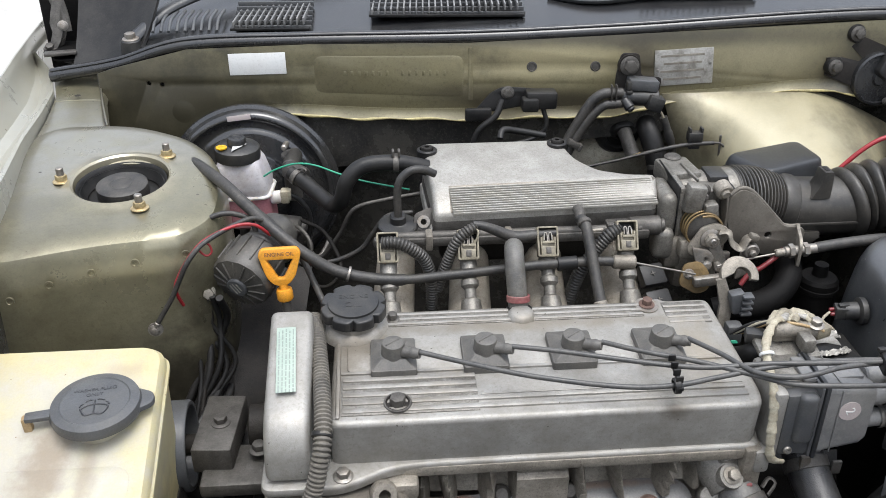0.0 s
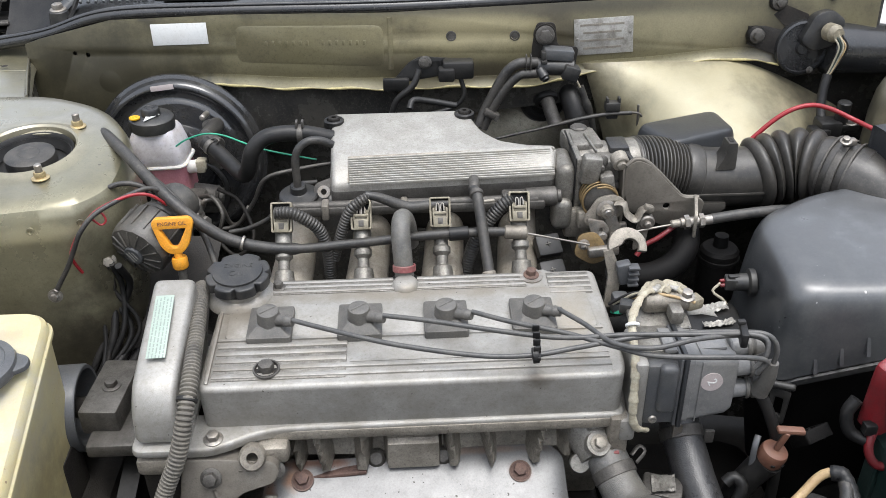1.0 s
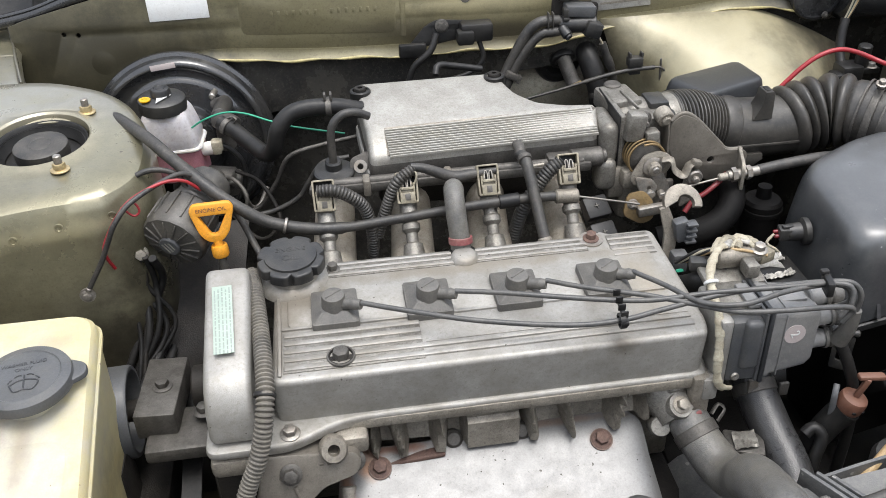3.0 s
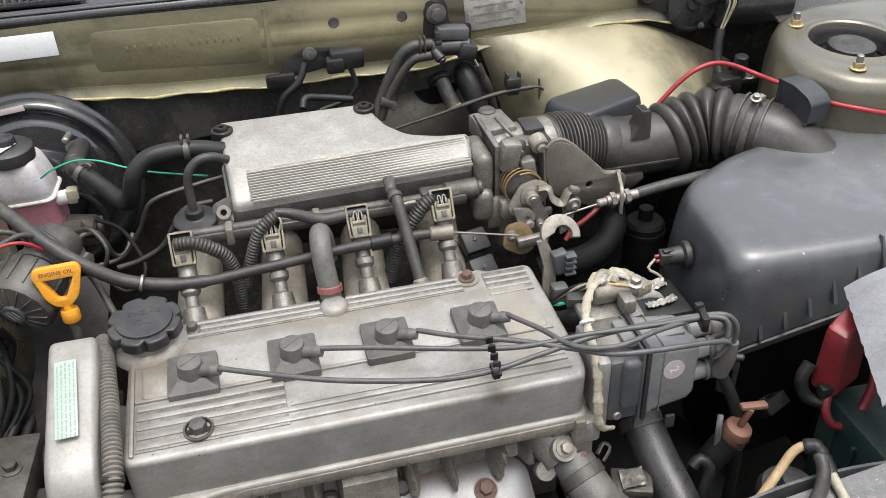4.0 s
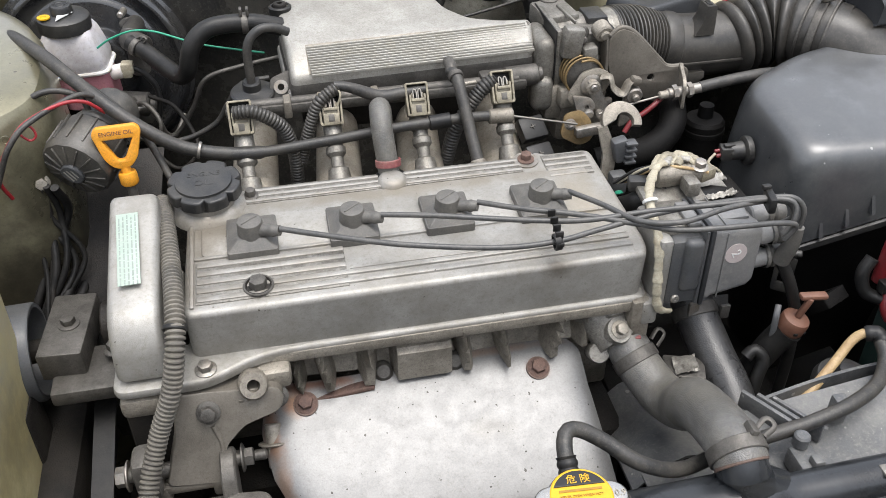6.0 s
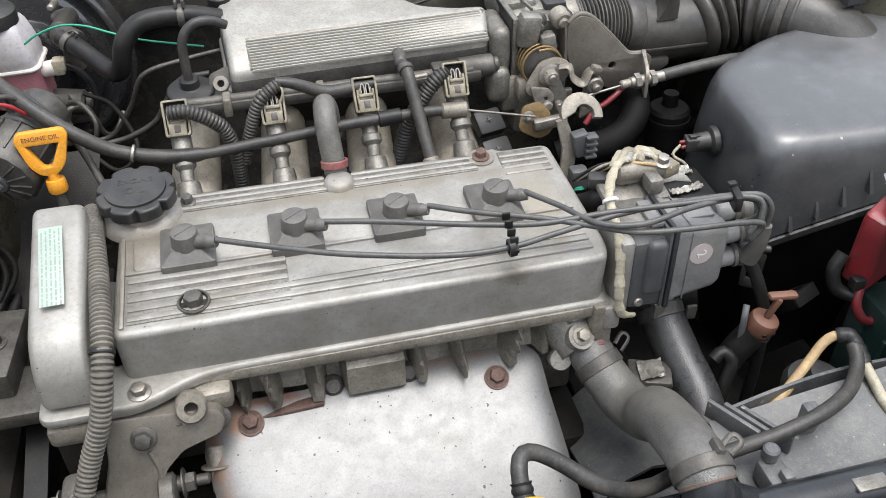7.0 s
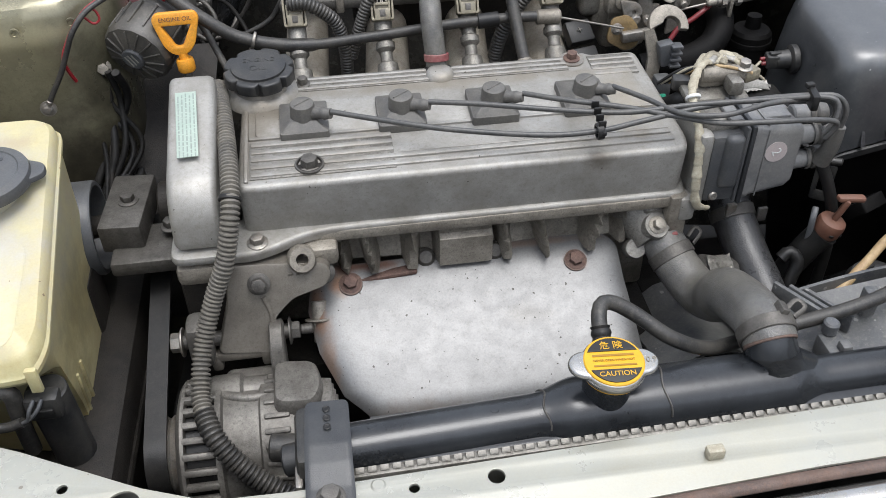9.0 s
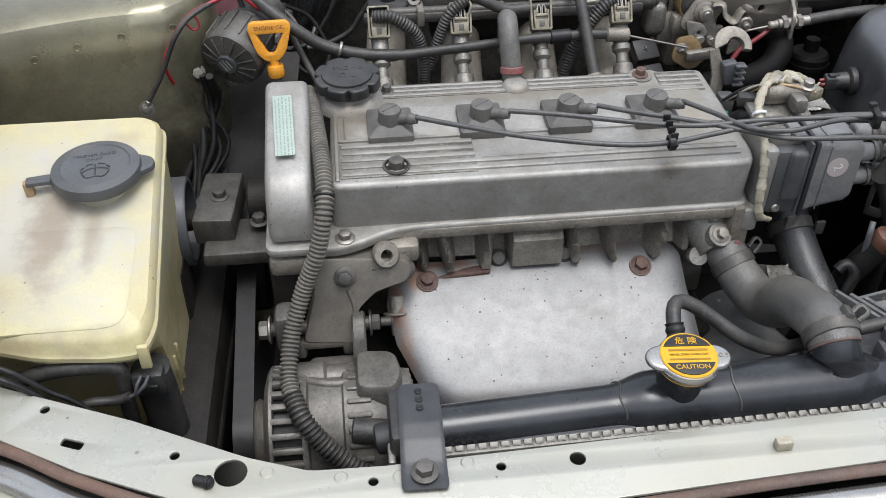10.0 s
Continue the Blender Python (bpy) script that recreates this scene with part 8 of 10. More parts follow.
solid("side_hose", tube([(0.470, -0.077, -0.066), (0.478, -0.079, -0.080), (0.487, -0.082, -0.100), (0.497, -0.084, -0.130), (0.502, -0.087, -0.18), (0.50, -0.09, -0.26)], 0.0058, 12, 0.007), RUBBER_DK, "black hose beside the gearbox dipstick", "hose")
solid("small_hose", tube([(0.448, -0.120, -0.205), (0.455, -0.112, -0.185), (0.462, -0.105, -0.168), (0.455, -0.098, -0.160), (0.446, -0.10, -0.166)], 0.0062, 10, 0.004), RUBBER_DK, "short hooked black hose", "hose")
loose = thing("loose_connector", (0.53, -0.07, -0.12), "unplugged black connector hanging below the filter box", "connector")
LCM = at((0.533, -0.078, -0.128)) @ Matrix.Rotation(radians(25), 4, "Z") @ Matrix.Rotation(radians(50), 4, "X")
part("shell", sheet(rounded([(-0.016, -0.014), (0.016, -0.014), (0.016, 0.014), (-0.016, 0.014)], 0.003), [rounded([(-0.012, -0.010), (0.012, -0.010), (0.012, 0.006), (-0.012, 0.006)], 0.002)], 0.006, LCM), SHADE_BLACK, loose)
part("socket", join(box((-0.005, 0, 0), (0.004, 0.022, 0.012), 0.001, LCM), box((0.005, 0, 0), (0.004, 0.022, 0.012), 0.001, LCM)), SHADE_BLACK, loose)
bat = thing("battery", (0.66, -0.15, -0.2), "dark green car battery with a red terminal cover and loose wires", "battery")
part("case", box((0.690, -0.160, -0.225), (0.19, 0.17, 0.20), 0.008), GREENCASE, bat)
for k in range(5):
    part("case_rib", box((0.594, -0.225 + 0.030 * k, -0.225), (0.006, 0.006, 0.16), 0.002), GREENCASE, bat)
def tcl(k, z, r=0.006):
    pts = rounded([(0.5785, -0.0745), (0.5900, -0.0950), (0.6290, -0.0780), (0.6220, -0.0500)], r, 5)
    return [(0.605 + (x - 0.605) * k, -0.074 + (y + 0.074) * k, z + 0.16 * (y + 0.074)) for x, y in pts]


part("terminal_cover", loft([tcl(1.08, -0.112), tcl(1.08, -0.104), tcl(1.0, -0.058), tcl(0.97, -0.048), tcl(0.90, -0.0425), tcl(0.76, -0.040), tcl(0.4, -0.0395)]), RED, bat, "dusty red plastic terminal cover")
part("cover_notch", box((0.582, -0.092, -0.108), (0.012, 0.010, 0.012), 0.001), RUBBER_DK, bat)
FOIL = mat("creased_grey_foil", (0.25, 0.25, 0.255), (0.20, 0.20, 0.205), rough=0.4, metal=0.3, scale=40, bump=0.4, fine=300, dirt=(0.14, 0.135, 0.13), damt=0.5, dscale=30)
part("cover_sheet", grid(lambda u, v: (0.619 - 0.066 * v + 0.16 * u, -0.0403 - 0.150 * v + 0.01 * u, -0.018 + 0.012 * u - 0.012 * (1 - u) ** 6 + 0.0016 * math.sin(70 * u + 9 * v) * math.sin(55 * v)), 24, 20, 0.0016), FOIL, bat, "creased silvery cover sheet")
part("positive_cable", tube([(0.588, -0.090, -0.108), (0.582, -0.100, -0.128), (0.590, -0.108, -0.142), (0.608, -0.110, -0.138), (0.624, -0.104, -0.112), (0.632, -0.094, -0.080)], 0.0046, 10, 0.005), RED, bat, "thick red cable loop")
part("black_grommet", tube([(0.572, -0.075, -0.085), (0.564, -0.078, -0.100), (0.568, -0.085, -0.118), (0.584, -0.094, -0.124)], 0.0065, 10, 0.004), RUBBER_DK, bat)
for k, (m, r) in enumerate(((YELLOWWIRE, 0.0026), (REDWIRE, 0.0026), (GREENWIRE, 0.0016), (TAN, 0.0045))):
    part("wire", tube([(0.635 + 0.004 * k, -0.150, -0.03), (0.612 + 0.006 * k, -0.175, -0.07), (0.590 + 0.010 * k, -0.205, -0.115), (0.588 + 0.012 * k, -0.225, -0.15), (0.60 + 0.01 * k, -0.25, -0.16)], r, 8, 0.006), m, bat)
ps = thing("power_steering_pot", (0.51, -0.17, -0.15), "small yellowed pot with a black cap behind the shroud", "reservoir")
part("pot", lathe([(0, -0.05), (0.022, -0.05), (0.026, -0.03), (0.026, 0.0), (0, 0.0)], at((0.512, -0.158, -0.165), (0.05, -0.1, 1)), 28), YELLOWED, ps)
part("cap", lathe([(0.028, -0.004), (0.029, 0.004), (0.026, 0.012), (0.014, 0.016), (0.010, 0.024), (0, 0.026)], at((0.512, -0.158, -0.163), (0.05, -0.1, 1)), 28), PLASTIC, ps)

# ---- radiator, shroud and front panel ----
rad = thing("radiator", (0.35, -0.30, -0.5), "radiator with glossy black top tank and crimped alloy seam", "radiator")


def tank_y(x):
    return -0.3005 + 0.017 * x


def tk(u, v):
    x = -0.012 + 0.80 * u
    a = math.pi * (0.02 + 0.96 * v)
    q = max(0, min(1, (x - 0.150) / 0.035))
    d = max(0, min(1, (x - 0.346) / 0.032))
    r = 0.0185 + 0.0075 * q * q * (3 - 2 * q) - 0.0090 * d * d * (3 - 2 * d)
    e = min(1, u * 60 + 0.2) * min(1, (1 - u) * 60 + 0.2)
    return (x, tank_y(x) - 1.0 * r * math.cos(a) + (0.006 if x > 0.2 else 0.006 * max(0, x) / 0.2), -0.122 + (r + 0.002) * e * math.sin(a) ** 0.8)


part("top_tank", grid(tk, 120, 14, 0.002), TANK, rad)
for x in (0.158, 0.248):
    part("mould_line", tube([tuple(Vector(tk((x + 0.012) / 0.80, k / 12)) + Vector((0.002 * math.sin(k), 0, 0.0002))) for k in range(1, 12)], 0.0008, 6, 0.004), SOOT_METAL, rad)
part("tank_foot", box((0.39, tank_y(0.39), -0.124), (0.80, 0.038, 0.010), 0.003, Matrix.Rotation(math.atan(0.017), 4, "Z")), TANK, rad)
for x in (0.03, 0.12, 0.185, 0.21):
    part("mould_mark", ringof((x, tank_y(x) + 0.004, -0.1025 + (0.004 if x > 0.15 else 0)), (0, 0.2, 1), 0.0042, 0.0016, 0.0006, 18), TANK, rad)
part("seam_strip", box((0.39, tank_y(0.39) - 0.0225, -0.1235), (0.80, 0.009, 0.011), 0.002, Matrix.Rotation(math.atan(0.017), 4, "Z")), ALU_DIRTY, rad, "crimped alloy seam")
tab_me = None
for k in range(90):
    x = -0.008 + 0.0088 * k
    if tab_me is None:
        o = part("crimp_tab", box((0, 0, 0), (0.0064, 0.0044, 0.0066), 0.0004), ALU_DIRTY, rad)
        tab_me = o.data
    else:
        o = new("crimp_tab", tab_me)
        o.parent = rad
        o.matrix_parent_inverse = parent_inverse(rad)
    o.matrix_basis = Matrix.Translation((x, tank_y(x) - 0.0210, -0.1188)) @ Matrix.Rotation(radians(34), 4, "X")
part("core", box((0.39, -0.298, -0.38), (0.78, 0.022, 0.48), 0.003), CAST_DARK, rad)
part("filler_neck", lathe([(0.0185, -0.016), (0.0180, 0.004), (0.0175, 0.010), (0.0175, 0.024), (0, 0.024)], at((0.2045, -0.292, -0.096)), 32), TANK, rad)
NECK = [(0.3354, -0.2735, -0.0810, 0.0186), (0.3358, -0.2782, -0.0852, 0.0187), (0.3364, -0.2806, -0.0905, 0.0190), (0.3374, -0.2818, -0.0950, 0.0200), (0.3388, -0.2824, -0.0990, 0.0222), (0.3400, -0.2828, -0.1030, 0.0262), (0.3410, -0.2830, -0.1090, 0.0320)]


def neck_ring(k):
    """A ring of the moulded hose neck: round above, spreading along the tank below."""
    x, y, z, r = NECK[k]
    q = k / (len(NECK) - 1)
    m = at((x, y, z), (0.06, -0.85 + 0.85 * min(1, 2 * q), -0.50 - 0.45 * q))
    ring = [m @ Vector((math.cos(2 * math.pi * j / 32), math.sin(2 * math.pi * j / 32), 0)) - Vector((x, y, z)) for j in range(32)]
    return [(x + v.x * r * (1.0 if v.x < 0 else 1.0 + 0.35 * q), y + v.y * min(r, 0.0205), z + v.z * min(r, 0.0205)) for v in ring]


part("hose_neck", loft([neck_ring(k) for k in range(len(NECK))]), TANK, rad)
part("end_tank_clip", join(box((-0.014, -0.300, -0.118), (0.022, 0.052, 0.045), 0.006), cyl((-0.035, -0.30, -0.125), (-0.018, -0.30, -0.122), 0.012)), PLASTIC, rad)
part("alloy_corner", box((-0.024, -0.322, -0.132), (0.006, 0.02, 0.035), 0.002), STEEL, rad)
ear = []
for k in range(72):
    a = 2 * math.pi * k / 72
    r = 0.0232 + 0.0098 * max(0, abs(math.cos(a)) - 0.86) / 0.14
    ear.append((r * math.cos(a), r * math.sin(a)))
LOWER = Matrix.Translation((0, 0, -0.0022))
CAPX = Matrix.Translation((0.2055, -0.2955, -0.072)) @ Matrix.Rotation(radians(5), 4, "X") @ Matrix.Rotation(radians(-4), 4, "Z")
rcap = part("cap", prism(ear, 0.0025, 0.0082, 0.0026, CAPX, 3, True), CHROME, rad, "pressed steel cap with a yellow and black caution label")
part("rim", lathe([(0.0222, -0.001), (0.0236, 0.001), (0.0238, 0.004), (0.0225, 0.006)], CAPX, 40), CHROME, rcap)
part("label", lathe([(0.0219, 0.0), (0.0219, 0.0112), (0.0211, 0.0118), (0, 0.0118)], CAPX @ LOWER, 48), YELLOW, rcap, "yellow and black caution label")


def chord(y0, y1, r):
    pts = []
    for k in range(13):
        y = y0 + (y1 - y0) * k / 12
        pts.append((math.sqrt(max(0, r * r - y * y)), y))
    return pts + [(-x, y) for x, y in pts[::-1]]


part("black_field", sheet(chord(0.0085, 0.0192, 0.0194), [], 0.0002, CAPX @ LOWER @ Matrix.Translation((0, 0, 0.0121))), BLACKINK, rcap)
part("black_field", sheet(chord(-0.0192, -0.0085, 0.0194), [], 0.0002, CAPX @ LOWER @ Matrix.Translation((0, 0, 0.0121))), BLACKINK, rcap)
part("lettering", lettering("CAUTION", 0.0058, CAPX @ LOWER @ Matrix.Translation((0, -0.0125, 0.0128))), YELLOW, rcap)
part("lettering", lettering("危 険", 0.0075, CAPX @ LOWER @ Matrix.Translation((0, 0.0125, 0.0128))), YELLOW, rcap)
part("lettering", lettering("NEVER OPEN WHEN HOT", 0.0026, CAPX @ LOWER @ Matrix.Translation((0, 0.0, 0.0121))), LABELINK, rcap)
part("lettering", lettering("0.9", 0.0066, CAPX @ Matrix.Translation((0.0272, 0.0, 0.0084))), CAST, rcap)
part("print_bar", box((0, 0, 0), (0.030, 0.0018, 0.0003), 0, CAPX @ LOWER @ Matrix.Translation((0, 0.0045, 0.0121))), LABELINK, rcap)
part("print_bar", box((0, 0, 0), (0.031, 0.0014, 0.0003), 0, CAPX @ LOWER @ Matrix.Translation((0, -0.0045, 0.0121))), LABELINK, rcap)
strap = thing("radiator_strap", (0.0, -0.31, -0.11), "dusty black steel radiator strap with a plated bolt", "bracket")
def strap_z(y):
    k = [(-0.281, -0.0865), (-0.300, -0.0865), (-0.318, -0.0880), (-0.332, -0.0915), (-0.346, -0.0980), (-0.356, -0.1000), (-0.368, -0.1005)]
    for (ya, za), (yb, zb) in zip(k, k[1:]):
        if y >= yb:
            return za + (zb - za) * (y - ya) / (yb - ya)
    return k[-1][1]


part("band", grid(lambda u, v: (-0.0005 - 0.002 * v + (u - 0.5) * (0.031 + 0.003 * v) * (1 - 0.10 * max(0, abs(v - 0.5) * 2 - 0.93) / 0.07), -0.281 - 0.087 * v - 0.03 * (u - 0.5) * 0.033, strap_z(-0.281 - 0.087 * v) - 0.0012 * max(0, abs(2 * u - 1) - 0.85) / 0.15), 16, 44, 0.0022), PLASTIC_CLEAN, strap)
for k in range(3):
    part("rivet_hole", lathe([(0.0028, 0.0003), (0.0022, 0.0006), (0.0014, 0.0003), (0, 0.0003)], at((-0.001, -0.289 - 0.008 * k, -0.0858)), 14), RUBBER_DK, strap)
part("bolt", hexhead((-0.002, -0.355, -0.0985), (0, -0.05, 1), 0.0068), SOOT_METAL, strap, "plated hex bolt")
shroud = thing("fan_shroud", (0.48, -0.23, -0.2), "dusty dark plastic fan shroud with clips and ribs", "fan shroud")
part("top_deck", grid(lambda u, v: (0.385 + 0.26 * u, -0.282 + (0.085 + 0.01 * u) * v, -0.140 + 0.012 * v + 0.03 * u * v), 14, 8, 0.003), SHROUD, shroud)
part("back_wall", grid(lambda u, v: (0.405 + 0.22 * u, -0.196 + 0.012 * math.sin(math.pi * u), -0.116 + 0.012 * u - 0.16 * v), 14, 8, 0.003), SHROUD, shroud)
part("lower_face", grid(lambda u, v: (0.03 + 0.38 * u, -0.255 + 0.012 * v, -0.145 - 0.28 * v), 8, 8, 0.003), PLASTIC, shroud)
part("side_deck", grid(lambda u, v: (0.300 + 0.085 * u + 0.008 * v, -0.27 + 0.08 * v, -0.178 - 0.02 * v), 6, 6, 0.003), SHROUD, shroud)
for k in range(3):
    part("fin", box((0.398 + 0.011 * k, -0.208 - 0.006 * k, -0.118), (0.004, 0.046, 0.018), 0.001, Matrix.Rotation(radians(30), 4, "Z")), SHROUD, shroud)
part("hose_clip", box((0.452, -0.225, -0.108), (0.012, 0.012, 0.026), 0.002), SHROUD, shroud)
part("latch", join(box((0.405, -0.262, -0.122), (0.020, 0.026, 0.020), 0.003), box((0.408, -0.270, -0.110), (0.009, 0.010, 0.010), 0.002), cyl((0.405, -0.25, -0.112), (0.405, -0.25, -0.100), 0.0065)), SHROUD, shroud)
part("motor_cover", loft([[(0.318 + 0.11 * a - 0.004 * k, -0.05 - 0.045 * k + 0.03 * a, -0.236 + 0.010 * k - 0.012 * (k == 1) - 0.03 * (2 * a - 0.8) ** 2 - b) for a, b in ((0, 0.004), (0.25, 0.004), (0.5, 0.004), (0.75, 0.004), (1, 0.004), (1, 0), (0.75, 0), (0.5, 0), (0.25, 0), (0, 0))] for k in range(4)]), SHROUD, shroud)
part("white_tag", box((0.460, -0.293, -0.104), (0.026, 0.012, 0.003), 0.001), ALU_DIRTY, shroud, "small worn silver tag")
part("warning_label", box((0.300, -0.250, -0.150), (0.024, 0.012, 0.001), 0.0003, Matrix.Rotation(radians(20), 4, "Z")), YELLOW, shroud, "small yellow warning label")

# front panel: pale painted cross member with punched holes
front = thing("front_panel", (0.2, -0.35, -0.11), "pale gold painted front cross member with punched holes", "cross member", kind="structure")
PM = Matrix.Translation((0, 0, -0.1065))
rear = [(-0.46, -0.165), (-0.40, -0.200), (-0.328, -0.232), (-0.22, -0.278), (-0.133, -0.322), (-0.085, -0.340), (-0.03, -0.3415), (0.35, -0.3295), (0.80, -0.318), (0.98, -0.26)]
fore = [(0.98, -0.33), (0.85, -0.366), (0.336, -0.376), (0.098, -0.388), (-0.05, -0.385), (-0.16, -0.362), (-0.25, -0.322), (-0.317, -0.284), (-0.46, -0.225)]
holes = [(-0.288, -0.259, 0.0042), rounded([(-0.270, -0.296), (-0.253, -0.303), (-0.250, -0.295), (-0.268, -0.288)], 0.003), (-0.183, -0.315, 0.0042), (-0.141, -0.335, 0.0125), (-0.039, -0.354, 0.0042), (0.054, -0.351, 0.0042), (0.111, -0.350, 0.0065)]
part("top_sheet", sheet(rear + fore, holes, 0.0009, PM, 0.0005), PALE, front)
part("rear_flange", grid(lambda u, v: (lambda q: (q[0], q[1] + 0.001, -0.108 - 0.045 * v))(tuple(Vector(rear[int(u * 8.999)]).lerp(Vector(rear[int(u * 8.999) + 1]), u * 8.999 - int(u * 8.999)))), 60, 2, 0.0015), PALE, front)
for x, y in ((-0.115, -0.338), (-0.062, -0.348), (-0.02, -0.352), (0.03, -0.345)):
    part("dimple", lathe([(0.0055, 0), (0.004, 0.0012), (0, 0.0012)], at((x, y, -0.1052)), 16), PALE, front)
part("rubber_peg", join(cyl((-0.166, -0.341, -0.1015), (-0.152, -0.346, -0.1015), 0.0042), ringof((-0.156, -0.3445, -0.1015), (0.94, -0.34, 0), 0.0052, 0.003, 0.002)), RUBBER_DK, front, "black rubber peg")
part("edge_clip", box((0.264, -0.357, -0.101), (0.013, 0.008, 0.010), 0.002), CREAM, front, "pale plastic edge clip")
edge = [(-0.46, -0.231), (-0.317, -0.290), (-0.25, -0.328), (-0.16, -0.368), (-0.05, -0.391), (0.098, -0.394), (0.336, -0.382), (0.85, -0.372)]
part("edge_strip", tube([(x, y, -0.108) for x, y in edge], 0.0048, 10, 0.01, 0.8), RUST_BRN, front, "weathered brown edge strip")
part("bright_moulding", tube([(x, y - 0.016, -0.118) for x, y in edge], 0.0105, 14, 0.01, 0.8), CHROME, front, "bright satin trim moulding")


def nose(u, v):
    s = u * (len(edge) - 1.001)
    k = int(s)
    p = Vector(edge[k]).lerp(Vector(edge[k + 1]), s - k)
    return (p.x, p.y - 0.022 - 0.05 * math.sin(0.5 * math.pi * min(1, v * 3)) , -0.122 - 0.02 * v - 0.45 * max(0, v - 0.25))


part("nose_panel", grid(nose, 60, 24, 0.003), PALE, front)

# alternator and belt
alt = thing("alternator", (-0.08, -0.185, -0.30), "dirty cast alternator with slotted end frame and bolted bracket", "alternator")
AL = at((-0.136, -0.180, -0.252), (1, 0, 0))
part("body", lathe([(0, 0.0), (0.052, 0.0), (0.062, 0.003), (0.066, 0.006), (0.066, 0.009), (0.056, 0.010), (0.056, 0.034), (0.066, 0.035), (0.066, 0.040), (0.061, 0.042), (0.061, 0.072), (0.064, 0.074), (0.064, 0.100), (0.058, 0.112), (0.040, 0.118), (0, 0.118)], AL, 48), ALTER, alt)
# Dark ring added behind the bars as the shade inside the slots.
part("slot_shade", lathe([(0.0575, 0.010), (0.0575, 0.034)], AL, 40), RUBBER_DK, alt, "dark ring standing in for shade in the vent slots")
for k in range(30):
    m = AL @ Matrix.Rotation(2 * math.pi * k / 30, 4, "Z")
    part("vent_bar", box((0, 0, 0), (0.0075, 0.0066, 0.030), 0.0022, m @ Matrix.Translation((0.0628, 0, 0.022))), ALTER, alt)
    part("vent_bar", box((0, 0, 0), (0.006, 0.005, 0.022), 0.0015, m @ Matrix.Translation((0.0635, 0, 0.088))), ALTER, alt)
part("top_lug", join(lathe([(0, 0), (0.017, 0), (0.019, 0.003), (0.019, 0.026), (0.015, 0.029), (0.015, 0.050), (0, 0.050)], at((-0.106, -0.158, -0.205), (1, 0, 0)), 28), box((-0.070, -0.150, -0.204), (0.050, 0.034, 0.020), 0.008, I4, 4)), ALTER, alt)
part("housing_band", tube([(-0.128, -0.150, -0.200), (-0.100, -0.166, -0.194), (-0.072, -0.176, -0.192), (-0.044, -0.172, -0.194)], 0.0050, 10, 0.004), ALTER, alt)
REGB = rounded([(-0.050, -0.146), (-0.012, -0.150), (-0.006, -0.180), (-0.014, -0.202), (-0.050, -0.198)], 0.010, 5)
part("regulator_box", loft([[(-0.030 + (x + 0.030) * k, -0.175 + (y + 0.175) * k, z) for x, y in REGB] for z, k in ((-0.235, 1.10), (-0.200, 1.04), (-0.186, 1.0), (-0.181, 0.96), (-0.178, 0.88), (-0.177, 0.6))]), ALTER, alt)
for k in range(4):
    part("louvre", box((-0.005 + 0.0015 * k, -0.180, -0.190 - 0.0075 * k), (0.010, 0.030, 0.0028), 0.001, Matrix.Rotation(radians(12), 4, "Y")), ALTER, alt)
part("bracket_fork", join(box((-0.078, -0.124, -0.186), (0.046, 0.014, 0.010), 0.003), box((-0.101, -0.124, -0.192), (0.010, 0.014, 0.020), 0.003), box((-0.056, -0.126, -0.190), (0.010, 0.012, 0.020), 0.003)), BRACKET, alt, "rust tinged forked bracket")
part("pivot_bar", cyl((-0.130, -0.118, -0.172), (-0.024, -0.116, -0.174), 0.0070), SOOT_METAL, alt)
part("pivot_head", hexhead((-0.128, -0.118, -0.172), (-1, 0, 0), 0.009, 0.009), STEEL, alt)
part("pivot_nut", join(hexhead((-0.034, -0.116, -0.174), (1, 0, 0), 0.0085, 0.008), cyl((-0.024, -0.116, -0.174), (-0.012, -0.116, -0.174), 0.0048)), SOOT_METAL, alt)
ARM2 = rounded([(-0.112, -0.158), (-0.130, -0.152), (-0.146, -0.162), (-0.158, -0.196), (-0.172, -0.230), (-0.140, -0.236), (-0.128, -0.200)], 0.008, 5)
part("arm", loft([[(x, -0.136 + (y + 0.136) * k, -0.19 + (z + 0.19) * k) for y, z in ARM2] for x, k in ((-0.051, 0.93), (-0.0495, 1.0), (-0.0395, 1.0), (-0.038, 0.93))]), ALTER, alt)
part("clamp_lug", box((-0.112, -0.122, -0.168), (0.022, 0.03, 0.05), 0.008), ALTER, alt)
part("output_plug", join(cyl((-0.055, -0.222, -0.205), (-0.010, -0.230, -0.205), 0.012), cyl((-0.015, -0.232, -0.205), (0.02, -0.245, -0.205), 0.016)), RUBBER, alt, "rubber sleeved output cable")
part("pulley", lathe([(0, -0.02), (0.012, -0.02), (0.034, -0.018), (0.036, -0.014), (0.033, -0.010), (0.036, -0.006), (0.033, -0.002), (0.036, 0.002), (0.034, 0.006), (0, 0.006)], at((-0.150, -0.180, -0.252), (-1, 0, 0)), 40), STEEL, alt)
belt = thing("drive_belt", (-0.157, -0.1, -0.25), "flat black drive belt round the alternator pulley", "belt")
c0 = Vector((-0.180, -0.252))
pp = [Vector((c0.x + 0.037 * math.cos(radians(a)), c0.y + 0.037 * math.sin(radians(a)))) for a in range(100, 300, 10)]
pp = [Vector((0.05, -0.150))] + pp + [Vector((0.05, -0.34))]
bm = bmesh.new()
vv = [[bm.verts.new((xx, p.x, p.y)) for xx in (-0.166, -0.147)] for p in pp]
for a, b in zip(vv, vv[1:]):
    bm.faces.new((a[0], a[1], b[1], b[0]))
